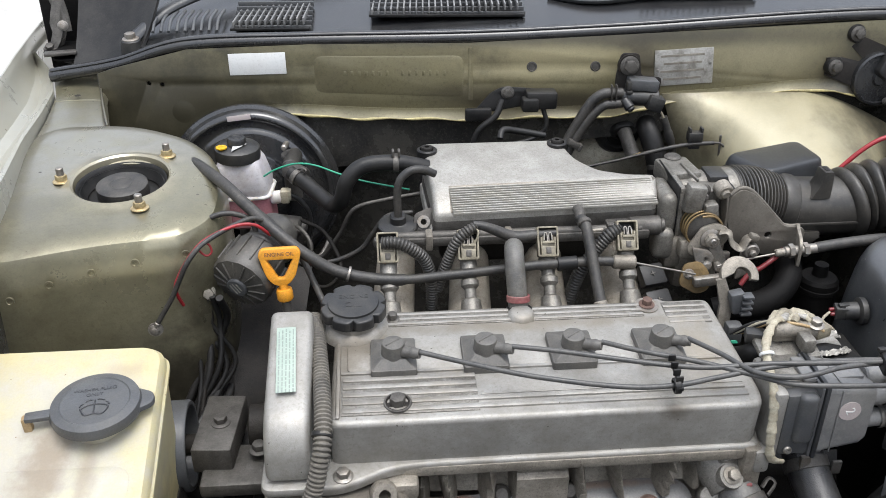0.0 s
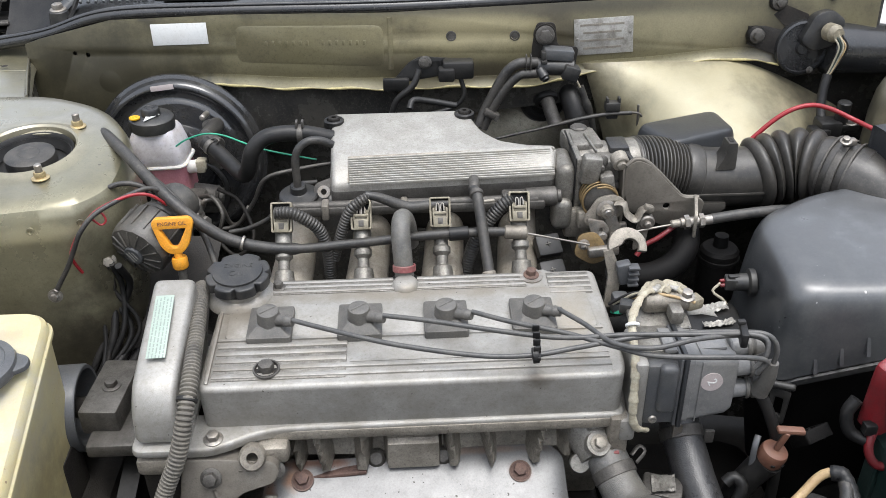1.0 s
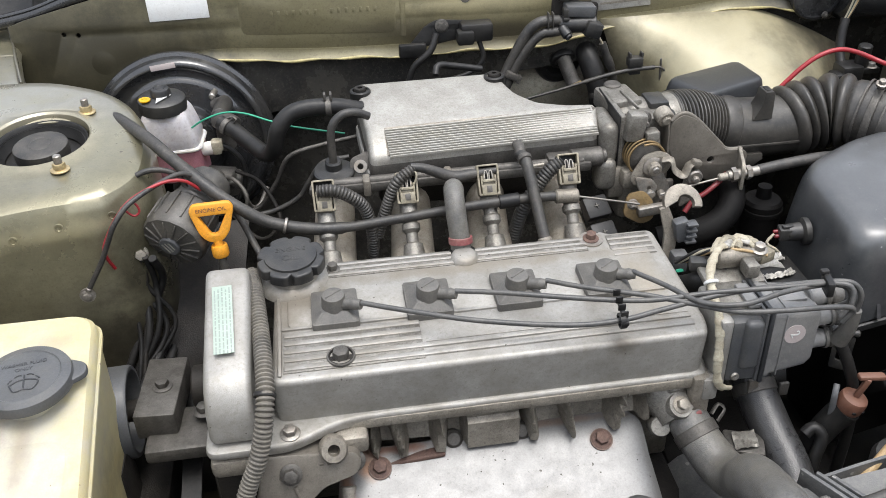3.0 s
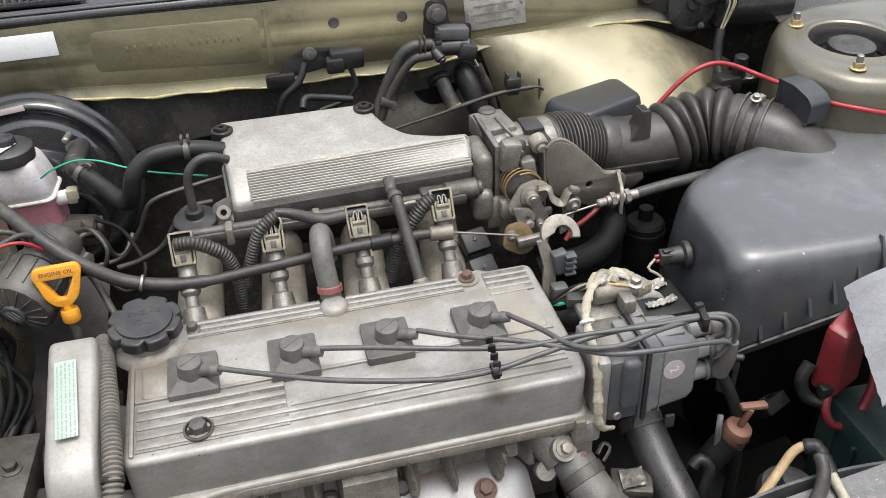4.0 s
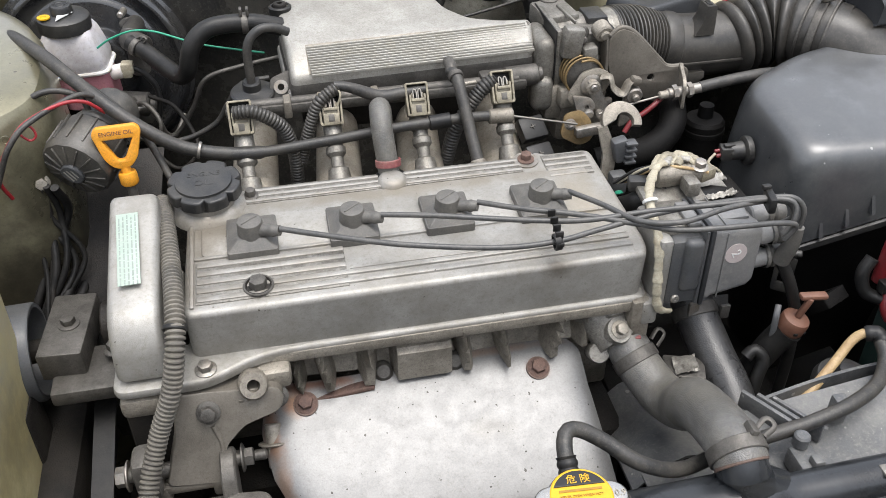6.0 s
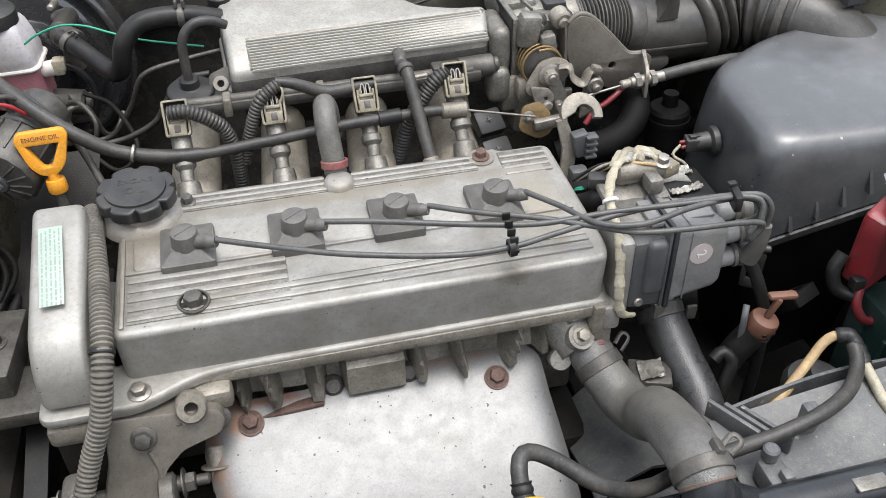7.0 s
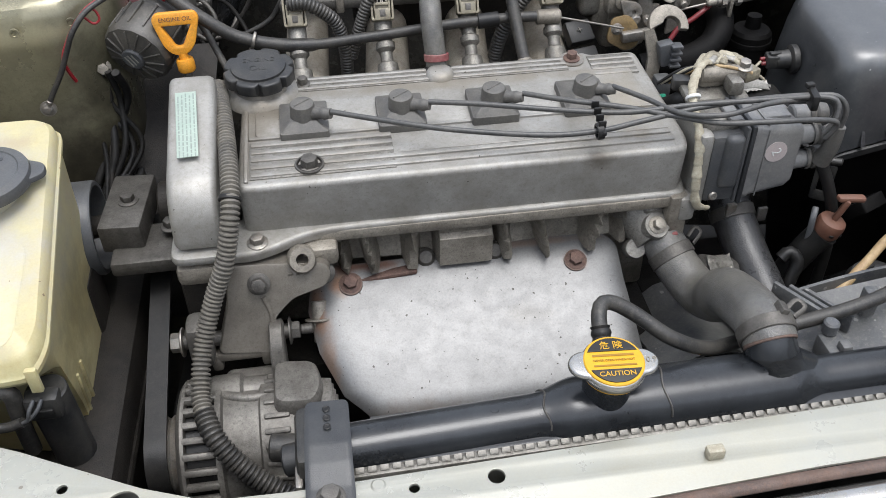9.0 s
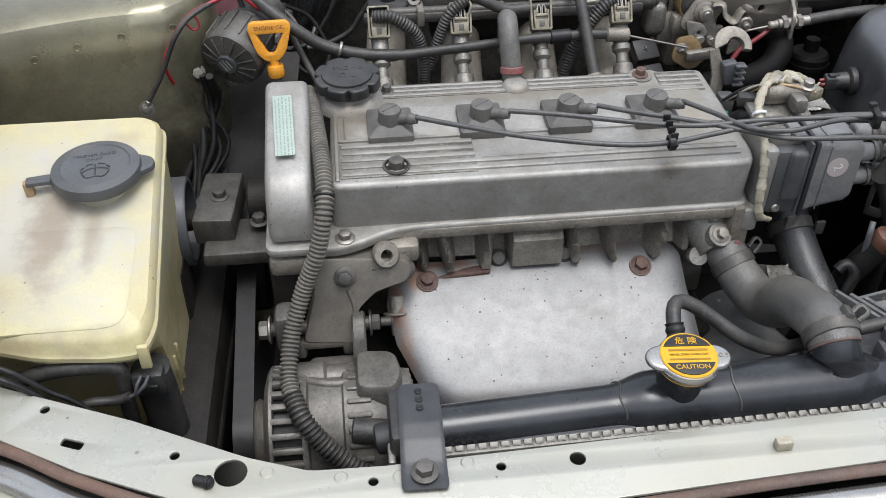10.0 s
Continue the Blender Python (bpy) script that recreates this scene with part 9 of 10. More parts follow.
bmesh.ops.recalc_face_normals(bm, faces=bm.faces)
bmesh.ops.solidify(bm, geom=bm.faces[:], thickness=0.004)
part("band", bm, RUBBER_DK, belt)
part("idler", lathe([(0, -0.012), (0.045, -0.012), (0.048, -0.01), (0.048, 0.01), (0.045, 0.012), (0, 0.012)], at((-0.157, 0.07, -0.25), (1, 0, 0)), 40), CAST_DARK, belt)

# exhaust heat shield
hs = thing("heat_shield", (0.14, -0.11, -0.2), "pressed silver heat shield, scuffed and rust stained at its bolts", "heat shield")


def hs_left(v):
    k = [(0.0, 0.014), (0.06, -0.004), (0.15, -0.013), (0.25, -0.016), (0.5, -0.009), (0.75, 0.010), (0.9, 0.038), (1.0, 0.080)]
    for (a, x), (b, w) in zip(k, k[1:]):
        if v <= b:
            return x + (w - x) * (v - a) / (b - a)
    return k[-1][1]


def shield(u, v):
    x0, x1 = hs_left(v), 0.288 + 0.006 * v - (0.020 * (1 - v / 0.10) ** 2.2 if v < 0.10 else 0) - 0.03 * max(0, v - 0.8) ** 2 * 25
    x = x0 + (x1 - x0) * u
    e = min(u, 1 - u)
    turn = math.exp(-e * 40)
    low = max(0, v - 0.82) / 0.18
    step = 0.006 / (1 + math.exp(-(x - 0.081) * 1500)) * max(0, 1 - v * 6)
    y = -0.061 - 0.148 * v + step + 0.004 * turn
    z = -0.149 - 0.52 * 0.148 * v + 0.005 * math.sin(math.pi * min(1, v * 1.1)) - 0.010 * turn * min(1, 4 * v) - 0.022 * low ** 2 + step * 0.5
    z += 0.0006 * math.sin(31 * x + 40 * y) * math.sin(23 * x)
    return (x, y, z)


part("panel", grid(shield, 70, 40, 0.0015), SHIELD, hs)
for x in (0.026, 0.243):
    b = part("bolt", hexhead((x, -0.0815, -0.1555), (0, -0.46, 0.89), 0.0068, 0.0055), RUST, hs, "rusty flange bolt")
    part("washer", lathe([(0, 0), (0.0112, 0), (0.0112, 0.0022), (0, 0.0022)], at((x, -0.0812, -0.1570), (0, -0.46, 0.89)), 24), RUST_BRN, b)

# ---- washer bottle ----
wb = thing("washer_bottle", (-0.30, -0.10, -0.2), "yellowed plastic washer bottle with a dark cap, dusty and stained", "washer bottle")
wo = [(-0.228, 0.012), (-0.214, 0.0), (-0.209, -0.195), (-0.217, -0.216), (-0.245, -0.2185), (-0.300, -0.214), (-0.36, -0.198), (-0.43, -0.165), (-0.43, 0.012)]
wr = rounded(wo, 0.016, 5)
wc = Vector((-0.30, -0.10))


def wtop(y):
    return -0.004 + 0.34 * (y - 0.0) if y < 0 else -0.004


def wl3(k, dz):
    return [(wc.x + (x - wc.x) * k, wc.y + (y - wc.y) * k, wtop(wc.y + (y - wc.y) * k) + dz) for x, y in wr]


def wbot(z, f):
    return [(x - 0.006 * f * (1 if x > -0.25 else 0), max(y, -0.155 - 0.08 * (1 - f)), z) for x, y in wr]


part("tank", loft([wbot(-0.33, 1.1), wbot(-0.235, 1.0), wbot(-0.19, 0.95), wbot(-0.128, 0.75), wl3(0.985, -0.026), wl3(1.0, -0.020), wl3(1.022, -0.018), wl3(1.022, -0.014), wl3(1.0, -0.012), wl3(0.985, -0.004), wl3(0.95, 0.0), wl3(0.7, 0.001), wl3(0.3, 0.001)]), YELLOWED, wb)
WS = Matrix.Translation((-0.265, -0.069, wtop(-0.069))) @ Matrix.Rotation(math.atan(0.34), 4, "X")
WN = Matrix.Translation((-0.2625, -0.066, -0.0245)) @ Matrix.Rotation(radians(4), 4, "X") @ Matrix.Rotation(radians(8), 4, "Z")
part("raised_panel", prism(rounded([(-0.10, -0.145), (0.036, -0.145), (0.040, -0.045), (-0.10, -0.045)], 0.02), -0.001, 0.0012, 0.002, WS), YELLOWED, wb)
part("neck", lathe([(0.027, -0.016), (0.026, 0.008), (0, 0.008)], WN, 32), YELLOWED, wb)
wcap = part("cap", lathe([(0.0385, 0.007), (0.0392, 0.011), (0.0375, 0.0165), (0.030, 0.0185), (0.029, 0.0175), (0, 0.0175)], WN, 48), GREY_PLASTIC, wb, "dark grey filler cap with a wiper symbol")
part("cap_lip", prism(rounded([(0.028, -0.016), (0.049, -0.006), (0.049, 0.008), (0.028, 0.020)], 0.006), 0.008, 0.013, 0.002, WN), GREY_PLASTIC, wcap)
part("hinge_strap", prism(rounded([(-0.060, -0.005), (-0.034, -0.005), (-0.034, 0.006), (-0.060, 0.005)], 0.002), 0.007, 0.011, 0.001, WN), GREY_PLASTIC, wcap)
part("lettering", lettering("WASHER FLUID", 0.0054, WN @ Matrix.Translation((-0.001, 0.0150, 0.0176))), PLASTIC_CLEAN, wcap, "raised WASHER FLUID ONLY lettering")
part("lettering", lettering("ONLY", 0.0054, WN @ Matrix.Translation((-0.001, 0.0085, 0.0176))), PLASTIC_CLEAN, wcap)
icon = [(-0.0115, -0.009), (-0.006, -0.0052), (0.0, -0.0042), (0.006, -0.0052), (0.0115, -0.009), (0.0072, -0.0172), (0.0, -0.0160), (-0.0072, -0.0172)]
part("wiper_symbol", tube([WN @ Vector((x, y, 0.0176)) for x, y in icon + icon[:1]], 0.0008, 6, 0.002), PLASTIC_CLEAN, wcap)
part("wiper_symbol", tube([WN @ Vector((x, y, 0.0176)) for x, y in ((0, -0.016), (0, -0.010), (0, -0.001), (0, 0.001))], 0.0007, 6, 0.002), PLASTIC_CLEAN, wcap)
for s in (-1, 1):
    part("wiper_symbol", tube([WN @ Vector((s * x, y, 0.0176)) for x, y in ((0.0020, 0.0012), (0.0050, 0.0016), (0.0078, -0.0004))], 0.0007, 6, 0.002), PLASTIC_CLEAN, wcap)
    part("wiper_symbol", tube([WN @ Vector((s * x, y, 0.0176)) for x, y in ((0.0095, -0.0025), (0.0115, -0.0040), (0.0122, -0.0062))], 0.0007, 6, 0.002), PLASTIC_CLEAN, wcap)
part("strap_eye", box((0, 0, 0), (0.008, 0.008, 0.016), 0.002, WN @ Matrix.Translation((-0.059, 0, 0.002))), TAN, wb, "brown stained strap peg")
part("front_clip", box((-0.216, -0.2205, -0.094), (0.009, 0.005, 0.024), 0.0015), YELLOWED, wb)
for k in range(2):
    part("side_rib", box((-0.215, -0.150 + 0.016 * k, -0.192), (0.004, 0.004, 0.055), 0.0012), YELLOWED, wb)
part("foot_tab", cyl((-0.215, -0.150, -0.228), (-0.215, -0.160, -0.228), 0.008), YELLOWED, wb)
pump = thing("washer_pump", (-0.225, -0.20, -0.2), "black washer pump with a two wire plug below the bottle", "pump")
part("body", cyl((-0.219, -0.196, -0.215), (-0.221, -0.200, -0.126), 0.0165), PLASTIC, pump)
part("plug", box((-0.221, -0.210, -0.132), (0.027, 0.016, 0.024), 0.004), PLASTIC, pump)
part("plug_face", box((-0.219, -0.2185, -0.134), (0.013, 0.004, 0.009), 0.001), RUBBER_DK, pump)
for k in range(2):
    part("pump_wire", tube([(-0.218 - 0.006 * k, -0.218, -0.118), (-0.222 - 0.006 * k, -0.224, -0.124), (-0.232, -0.224, -0.134), (-0.246, -0.222, -0.140)], 0.0016, 8, 0.004), GREY_PLASTIC, pump)
part("taped_lead", tube([(-0.236, -0.223, -0.136), (-0.250, -0.222, -0.141), (-0.269, -0.222, -0.141), (-0.286, -0.222, -0.150), (-0.30, -0.22, -0.165)], 0.0042, 10, 0.005), RUBBER, pump)
solid("washer_hose", tube([(-0.335, -0.205, -0.130), (-0.309, -0.212, -0.114), (-0.284, -0.214, -0.1075), (-0.252, -0.214, -0.1075), (-0.2405, -0.214, -0.112), (-0.241, -0.213, -0.129), (-0.244, -0.210, -0.157), (-0.247, -0.205, -0.19)], 0.0068, 10, 0.005), RUBBER, "black washer hose elbow under the bottle", "hose")
solid("thin_cable", tube([(-0.36, -0.222, -0.074), (-0.320, -0.236, -0.080), (-0.304, -0.238, -0.092), (-0.290, -0.238, -0.108), (-0.275, -0.238, -0.120), (-0.260, -0.238, -0.139), (-0.244, -0.238, -0.160)], 0.0022, 8, 0.005), RUBBER_DK, "thin black cable along the front panel", "cable")
solid("thin_cable", tube([(-0.36, -0.228, -0.078), (-0.321, -0.240, -0.088), (-0.304, -0.241, -0.102), (-0.288, -0.241, -0.122), (-0.271, -0.241, -0.142)], 0.0028, 8, 0.005), RUBBER_DK, "thin taped cable along the front panel", "cable")
lamp = thing("inner_wing_liner", (-0.25, -0.18, -0.25), "dusty dark liner under the washer bottle", "liner", kind="structure")
part("sheet", grid(lambda u, v: (-0.45 + 0.27 * u, -0.30 + 0.34 * v, -0.235 + 0.02 * math.sin(6 * u) - 0.02 * v), 10, 10, 0.004), CAST_DARK, lamp)

# ---- things on the bulkhead ----
st = thing("bulkhead_sticker", (-0.17, 0.48, 0.12), "plain white rectangular sticker on the bulkhead", "sticker")
part("sheet", box((0, 0, 0), (0.077, 0.029, 0.0012), 0.0004, FW @ Matrix.Translation((-0.168, 0.118, 0.0032)) @ Matrix.Rotation(radians(1.5), 4, "Z")), WHITE, st)
idp = thing("identification_plate", (0.415, 0.44, 0.11), "scuffed metal identification plate with worn print", "plate")
IM = FW @ Matrix.Translation((0.413, 0.111, 0.003)) @ Matrix.Rotation(radians(3.5), 4, "Z")
part("plate", box((0, 0, 0), (0.080, 0.049, 0.0016), 0.0005, IM), PLATE, idp)
for s in (-1, 1):
    part("rivet", lathe([(0.0022, 0), (0.0018, 0.0012), (0, 0.0015)], IM @ Matrix.Translation((0.036 * s, 0.003 * s, 0.0008)), 12), STEEL, idp)
for k in range(4):
    part("print_bar", box((0, 0, 0), (0.060 - 0.008 * (k % 2), 0.0028, 0.0004), 0, IM @ Matrix.Translation((-0.002, 0.016 - 0.0105 * k, 0.0010))), CAST, idp)
mp = thing("pressure_sensor", (0.17, 0.44, 0.08), "black pressure sensor and plug on a small bulkhead bracket", "sensor")
part("bracket", sheet(rounded([(-0.03, -0.026), (0.06, -0.010), (0.068, 0.008), (0.012, 0.012), (-0.004, 0.004)], 0.006), [(0.018, 0.002, 0.004)], 0.0015, basis((0.150, 0.440, 0.082), (1, -0.06, 0), (0, 0.1, 1))), RUBBER_DK, mp)
part("sensor_box", box((0.212, 0.428, 0.080), (0.042, 0.024, 0.024), 0.004), RUBBER_DK, mp)
part("plug", box((0.196, 0.420, 0.076), (0.022, 0.020, 0.018), 0.003), RUBBER_DK, mp)
part("bolt", hexhead((0.168, 0.436, 0.087), (0, -1, 0.1), 0.006), SOOT_METAL, mp)
part("clip", box((0.128, 0.428, 0.060), (0.036, 0.010, 0.018), 0.003), RUBBER_DK, mp)
part("cable", tube([(0.160, 0.428, 0.080), (0.150, 0.42, 0.060), (0.128, 0.42, 0.040), (0.118, 0.42, 0.01)], 0.0045, 8, 0.006), RUBBER_DK, mp)
part("cable", tube([(0.215, 0.425, 0.068), (0.22, 0.42, 0.045), (0.205, 0.42, 0.028), (0.17, 0.41, 0.022)], 0.0032, 8, 0.006), RUBBER_DK, mp)
vs = thing("solenoid_valve", (0.33, 0.42, 0.08), "dark solenoid valve with two rubber hoses on a bolted bracket", "valve")
part("bracket", sheet(rounded([(-0.018, -0.032), (0.040, -0.036), (0.044, -0.002), (0.016, 0.000), (0.012, 0.030), (-0.012, 0.030), (-0.017, 0.0)], 0.006), [(0, 0.014, 0.004)], 0.0015, basis((0.328, 0.424, 0.110), (1, -0.06, 0), (0, 0.1, 1))), CAST_DARK, vs)
part("bolt", hexhead((0.327, 0.421, 0.125), (0, -1, 0.1), 0.0085), SOOT_METAL, vs)
part("bolt_pad", lathe([(0, 0), (0.0145, 0), (0.0150, -0.003), (0.0150, -0.006)], at((0.327, 0.4215, 0.125), (0, -1, 0.1)), 24), CAST_DARK, vs)
part("body", cyl((0.314, 0.410, 0.0865), (0.366, 0.408, 0.0840), 0.0110, None, 0.002), PLASTIC, vs)
part("coil_box", box((0.344, 0.412, 0.1030), (0.040, 0.022, 0.015), 0.0025, Matrix.Rotation(radians(6), 4, "Y")), GREY_PLASTIC, vs, "dusty grey coil cover")
part("terminal", join(box((0.3235, 0.404, 0.1040), (0.006, 0.012, 0.010), 0.001), box((0.3240, 0.402, 0.0960), (0.008, 0.010, 0.005), 0.001)), PLASTIC, vs)
part("port", join(cyl((0.318, 0.402, 0.086), (0.3255, 0.392, 0.0760), 0.0062, 0.0068), ringof((0.3262, 0.391, 0.0752), (0.5, -0.7, -0.6), 0.0050, 0.003, 0.002, 18)), PLASTIC, vs)
part("plug", box((0.360, 0.402, 0.0800), (0.022, 0.022, 0.020), 0.003, Matrix.Rotation(radians(18), 4, "Y")), PLASTIC, vs)
for x in (0.3005, 0.3065):
    part("pipe_clip", join(box((x, 0.401, 0.0960), (0.0014, 0.010, 0.020), 0.0004), ringof((x, 0.405, 0.0930), (1, 0, -0.05), 0.0078, 0.0016, 0.0008, 18), ringof((x, 0.403, 0.0795), (1, 0, -0.05), 0.0072, 0.0016, 0.0008, 18)), SOOT_METAL, vs, "thin spring hose clip")
part("hose", tube([(0.316, 0.406, 0.0930), (0.304, 0.405, 0.0935), (0.2915, 0.405, 0.0930), (0.279, 0.405, 0.0855), (0.270, 0.405, 0.0730), (0.2625, 0.405, 0.0590), (0.2490, 0.405, 0.0320), (0.238, 0.40, 0.008)], 0.0070, 14, 0.004), RUBBER, vs, "bent rubber hose")
part("hose", tube([(0.316, 0.403, 0.0800), (0.304, 0.402, 0.0797), (0.2935, 0.402, 0.0785), (0.2820, 0.402, 0.0695), (0.2680, 0.402, 0.0510), (0.2550, 0.402, 0.0280), (0.244, 0.40, 0.004)], 0.0064, 14, 0.004), RUBBER, vs, "bent rubber hose")
part("hose_clamp", join(box((0.2545, 0.396, 0.0265), (0.020, 0.012, 0.009), 0.002, Matrix.Rotation(radians(28), 4, "Y")), box((0.262, 0.394, 0.0225), (0.004, 0.012, 0.010), 0.001, Matrix.Rotation(radians(28), 4, "Y"))), SOOT_METAL, vs)
part("wire", tube([(0.366, 0.399, 0.073), (0.3715, 0.398, 0.064), (0.378, 0.398, 0.050)], 0.0015, 6, 0.003), CREAM, vs, "bare pale wire")
part("sleeve", tube([(0.374, 0.400, 0.060), (0.3805, 0.399, 0.044), (0.386, 0.399, 0.030), (0.392, 0.400, 0.015), (0.3975, 0.40, -0.012), (0.399, 0.40, -0.04)], lambda u, s: 0.0052 - 0.0012 * u + (0.0012 if 0.20 < u < 0.36 else 0), 10, 0.004), RUBBER, vs)
hp = thing("heater_pipe", (0.343, 0.468, 0.0), "dirty metal heater pipe stub through a rubber grommet", "pipe")
part("grommet", lathe([(0.034, -0.004), (0.033, 0.004), (0.029, 0.009), (0.022, 0.0105), (0.019, 0.006), (0, 0.006)], at((0.3385, 0.484, 0.008), (0.06, -1, -0.08)), 36), RUBBER_DK, hp, "wide black rubber grommet")
part("collar", lathe([(0.012, 0.0), (0.0175, 0.0), (0.0185, 0.003), (0.0170, 0.008), (0.012, 0.009)], at((0.3395, 0.470, 0.018), (0.10, -0.80, -0.55)), 28), RUBBER_DK, hp)
part("stub", tube([(0.3385, 0.482, 0.026), (0.3405, 0.462, 0.018), (0.3455, 0.450, 0.003), (0.3510, 0.442, -0.012)], lambda u, s: 0.0100 + 0.0012 * max(0, u - 0.9) * 10, 24, 0.003), SOOT_METAL, hp)
part("bore", lathe([(0.0112, -0.001), (0.0112, 0.0012), (0.0094, 0.0012), (0.009, 0.0004), (0, 0.0004)], at((0.3512, 0.4415, -0.0125), (0.33, -0.45, -0.83)), 24), TAN, hp, "pale crusted pipe mouth")
hp2 = thing("heater_hose", (0.375, 0.468, 0.0), "black heater hose through the bulkhead", "hose")
part("hose", tube([(0.370, 0.490, 0.030), (0.3730, 0.462, 0.022), (0.3790, 0.446, 0.002), (0.3860, 0.436, -0.024), (0.390, 0.430, -0.06)], 0.0150, 20, 0.005), RUBBER_DK, hp2)
part("clamp", ringof((0.3865, 0.4355, -0.026), (0.22, -0.32, -0.92), 0.0155, 0.007, 0.0014, 28), SOOT_METAL, hp2)
solid("choke_cable", tube([(0.235, 0.39, -0.014), (0.28, 0.391, -0.004), (0.3168, 0.39, 0.004), (0.3500, 0.39, 0.012), (0.3853, 0.39, 0.0197), (0.416, 0.39, 0.0237), (0.445, 0.39, 0.0244)], lambda u, s: 0.0019 + (0.0010 if u > 0.55 else 0), 8, 0.005), RUBBER, "thin dark cable crossing behind the plenum", "cable")
clipw = thing("wire_clip", (0.42, 0.398, 0.02), "small black cable clip with a bent wire post", "clip")
part("block", join(box((0.4185, 0.394, 0.0335), (0.020, 0.014, 0.013), 0.002), box((0.411, 0.394, 0.042), (0.003, 0.010, 0.008), 0.0008), box((0.427, 0.394, 0.042), (0.003, 0.010, 0.008), 0.0008), box((0.4185, 0.394, 0.022), (0.016, 0.010, 0.012), 0.002)), PLASTIC, clipw)
part("post", join(cyl((0.4530, 0.390, 0.036), (0.4545, 0.390, 0.004), 0.0016), tube([(0.444, 0.390, 0.025), (0.4535, 0.389, 0.024), (0.462, 0.389, 0.017), (0.472, 0.389, 0.013)], 0.0016, 8, 0.003)), SOOT_METAL, clipw)
solid("plenum_rear_hose", tube([(0.145, 0.335, 0.062), (0.15, 0.345, 0.070), (0.17, 0.35, 0.066), (0.205, 0.352, 0.058)], 0.0042, 8, 0.005), RUBBER_DK, "short hose behind the plenum", "hose")
wm = thing("wiper_motor", (0.69, 0.43, 0.09), "black wiper motor and gearbox on a three armed bracket", "wiper motor")
WMX = at((0.682, 0.432, 0.094), (0.03, -1, 0.15))
part("gear_case", lathe([(0, -0.02), (0.036, -0.02), (0.0375, -0.004), (0.0360, 0.001), (0.0330, 0.002), (0.0315, -0.002), (0.010, -0.001), (0.008, 0.003), (0, 0.003)], WMX, 40), SEAL, wm)
part("cover_plate", prism(rounded([(-0.010, 0.010), (0.008, 0.046), (0.030, 0.052), (0.052, 0.036), (0.040, 0.004), (0.010, -0.004)], 0.008), -0.012, 0.012, 0.003, WMX), PLASTIC, wm)
part("rim_bolt", hexhead(tuple(WMX @ Vector((0.012, -0.030, 0.003))), (0.03, -1, 0.15), 0.0032), SOOT_METAL, wm)
for (ax0, az0), (ax1, az1) in (((-0.064, 0.018), (-0.02, 0.004)), ((-0.038, 0.062), (0.0, 0.03)), ((0.034, 0.068), (0.03, 0.02))):
    part("bracket_arm", loft([[tuple(WMX @ Vector((ax0 + dx, az0 + dz, h))) for dx, dz in ((-0.010, -0.012), (0.010, -0.012), (0.012, 0.012), (-0.010, 0.012))] for h in (-0.016, -0.009)] + [[tuple(WMX @ Vector((ax1 + 1.2 * dx, az1 + 1.2 * dz, -0.004))) for dx, dz in ((-0.010, -0.012), (0.010, -0.012), (0.012, 0.012), (-0.010, 0.012))]]), CAST_DARK, wm)
    bush = part("bush", lathe([(0, 0.003), (0.011, 0.003), (0.0125, 0.0), (0.0125, -0.010)], WMX @ Matrix.Translation((ax0, az0, -0.006)), 24), RUBBER_DK, wm)
    part("bush_bolt", hexhead(tuple(WMX @ Vector((ax0, az0, -0.003))), (0.03, -1, 0.15), 0.0068, 0.006), SOOT_METAL, bush)
part("motor_can", cyl((0.715, 0.440, 0.092), (0.83, 0.452, 0.080), 0.036, 0.034, 0.006, 32), SEAL, wm)
part("plug", lathe([(0, 0.016), (0.008, 0.016), (0.010, 0.010), (0.012, 0.008), (0.012, -0.006), (0, -0.006)], at((0.708, 0.412, 0.121), (0.2, -1, 0.1)), 20), BEIGE, wm, "dirty beige wiring plug")
for k, m in enumerate((CREAM, GREENCASE, CREAM, TAN, RUBBER_DK)):
    part("plug_wire", tube([(0.704 + 0.003 * k, 0.398, 0.120 + 0.002 * (k % 3)), (0.712 + 0.003 * k, 0.392, 0.108), (0.710 + 0.002 * k, 0.393, 0.088), (0.703 + 0.001 * k, 0.392, 0.066)], 0.0012, 6, 0.004), m, wm)
part("lead", tube([(0.705, 0.392, 0.070), (0.700, 0.385, 0.052), (0.697, 0.375, 0.030), (0.696, 0.36, 0.012)], 0.0062, 10, 0.006), RUBBER_DK, wm)
rj = thing("battery_cable", (0.70, 0.36, 0.0), "red battery cable arching over a black junction block", "cable")
part("cable", tube([(0.550, 0.300, -0.02), (0.564, 0.300, 0.004), (0.584, 0.300, 0.028), (0.604, 0.300, 0.048), (0.624, 0.300, 0.061), (0.648, 0.300, 0.066), (0.672, 0.297, 0.061), (0.697, 0.285, 0.0515), (0.711, 0.258, 0.0495), (0.734, 0.226, 0.0445), (0.748, 0.200, 0.0425), (0.774, 0.180, 0.040), (0.802, 0.17, 0.035), (0.90, 0.15, 0.015)], 0.0030, 10, 0.007), REDWIRE, rj)
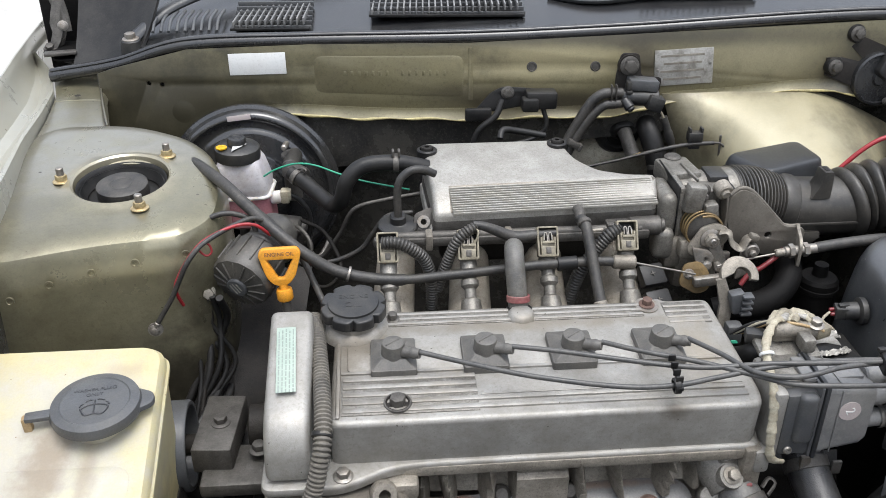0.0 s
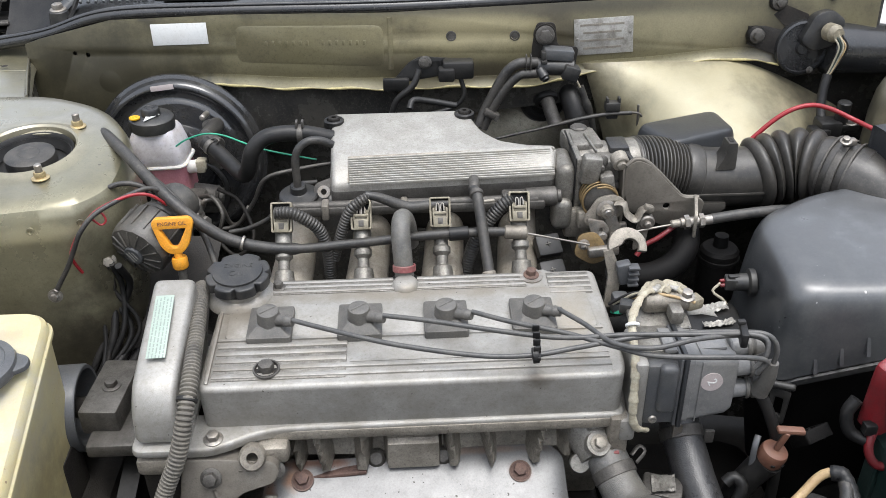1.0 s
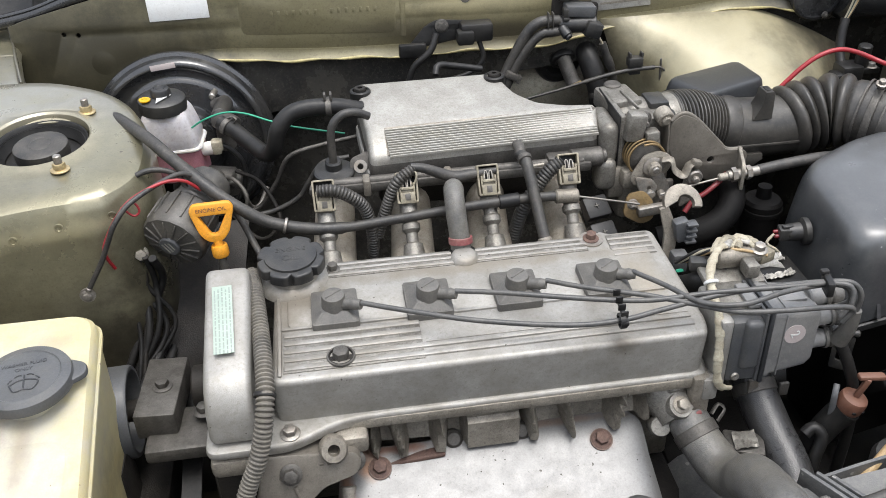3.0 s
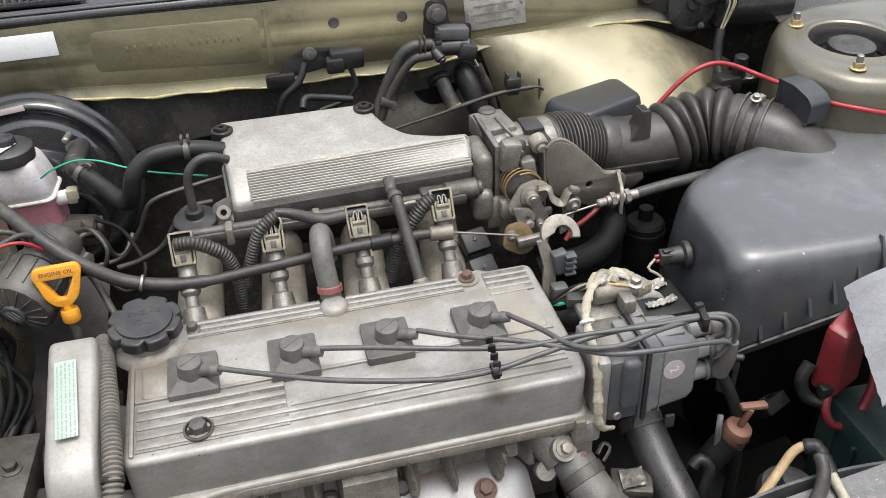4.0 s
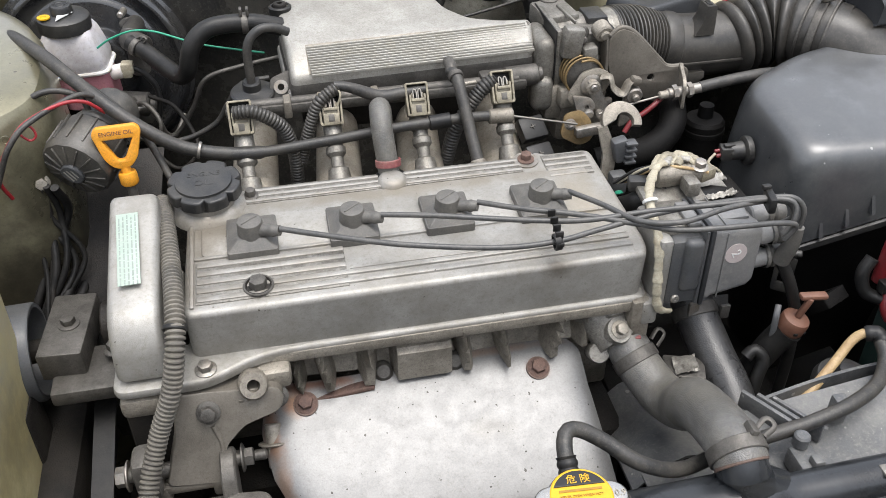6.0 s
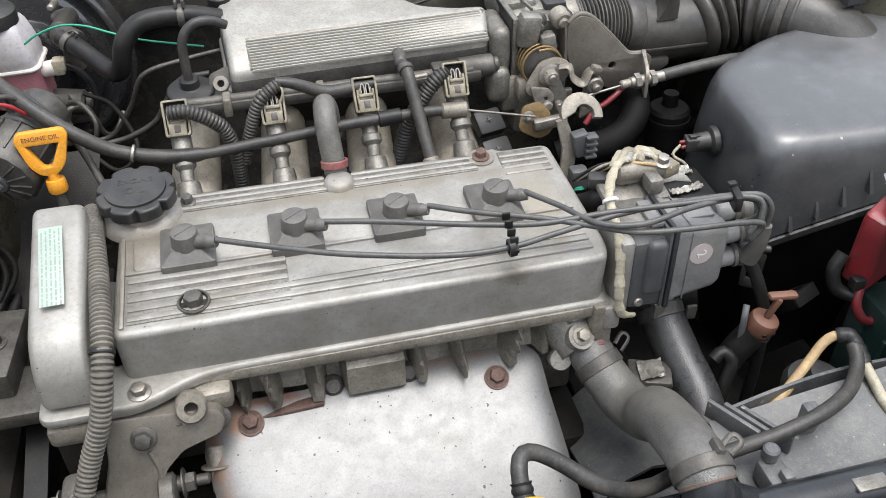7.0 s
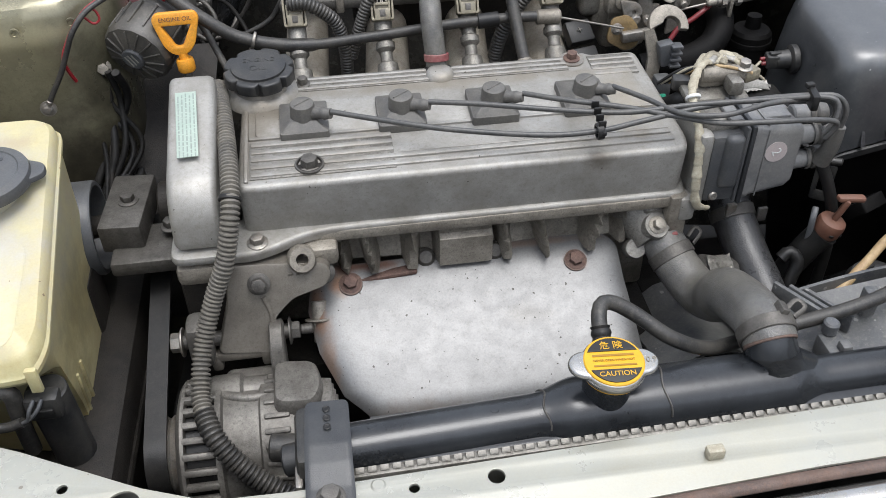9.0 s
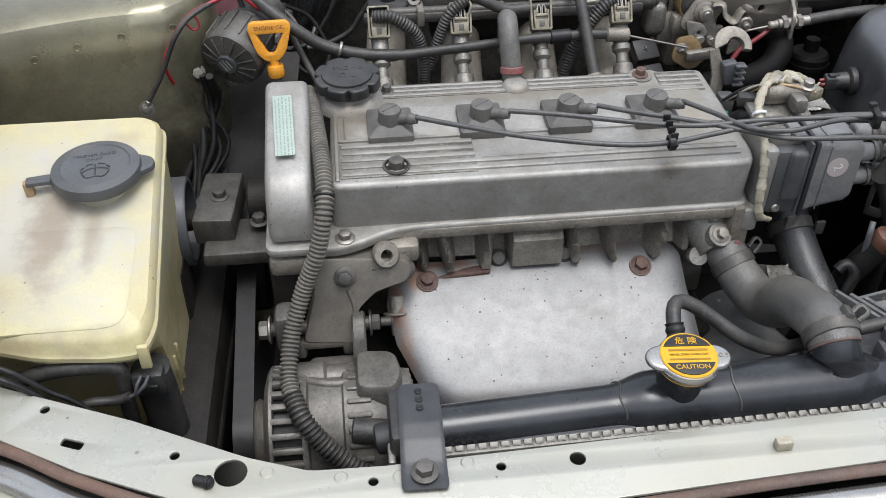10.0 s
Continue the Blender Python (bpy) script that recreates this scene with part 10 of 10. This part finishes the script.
part("junction", join(box((0.700, 0.352, 0.010), (0.030, 0.030, 0.026), 0.004), box((0.722, 0.350, 0.014), (0.034, 0.018, 0.008), 0.002), box((0.686, 0.345, 0.0), (0.026, 0.024, 0.03), 0.004)), RUBBER_DK, rj)
part("post", cyl((0.716, 0.352, 0.016), (0.716, 0.350, 0.048), 0.009), RUBBER_DK, rj)
part("small_nut", hexhead((0.728, 0.346, 0.018), (0, 0, 1), 0.005), STEEL, rj)
bk = thing("relay_box", (0.715, 0.205, -0.01), "black relay box with an arched lid beside the tower", "relay box")
RB = basis((0.694, 0.2285, 0.030), (0.20, -0.98, 0), (0, 0, 1)) @ Matrix.Scale(0.94, 4)
RPF = rounded([(0.0, 0.0), (0.056, 0.0), (0.059, 0.027), (0.050, 0.0355), (0.026, 0.0425), (0.0, 0.0425)], 0.004, 4)
part("lid", loft([[RB @ Vector((0.029 + (x - 0.029) * k, 0.02 + (z - 0.02) * k, v)) for x, z in RPF] for v, k in ((0.0, 0.95), (0.0012, 0.985), (0.003, 1.0), (-0.0275, 1.0), (-0.0290, 0.98), (-0.030, 0.94))]), PLASTIC_CLEAN, bk)
part("lid_rim", box((0.029, 0.0, -0.0135), (0.062, 0.004, 0.033), 0.0015, RB), PLASTIC_CLEAN, bk)
part("base", box((0.029, -0.020, -0.0135), (0.040, 0.070, 0.020), 0.003, RB @ Matrix.Translation((0, -0.018, 0))), PLASTIC, bk)
part("latch", join(box((0.0610, 0.001, -0.0135), (0.004, 0.014, 0.009), 0.001, RB), box((0.0625, -0.006, -0.0135), (0.005, 0.006, 0.006), 0.001, RB)), PLASTIC, bk)

tag = thing("foil_label", (0.375, -0.10, -0.16), "crumpled dull foil label on a bracket between the hoses", "label")
part("bracket", box((0.384, -0.098, -0.172), (0.040, 0.030, 0.010), 0.003, Matrix.Rotation(radians(-20), 4, "Z")), SOOT_METAL, tag)
trnd = random.Random(4)
part("sheet", grid(lambda u, v: (0.370 + 0.024 * u + 0.004 * v, -0.110 + 0.022 * v, -0.163 + 0.0012 * trnd.uniform(-1, 1)), 10, 8, 0.0005), ALU_DIRTY, tag)
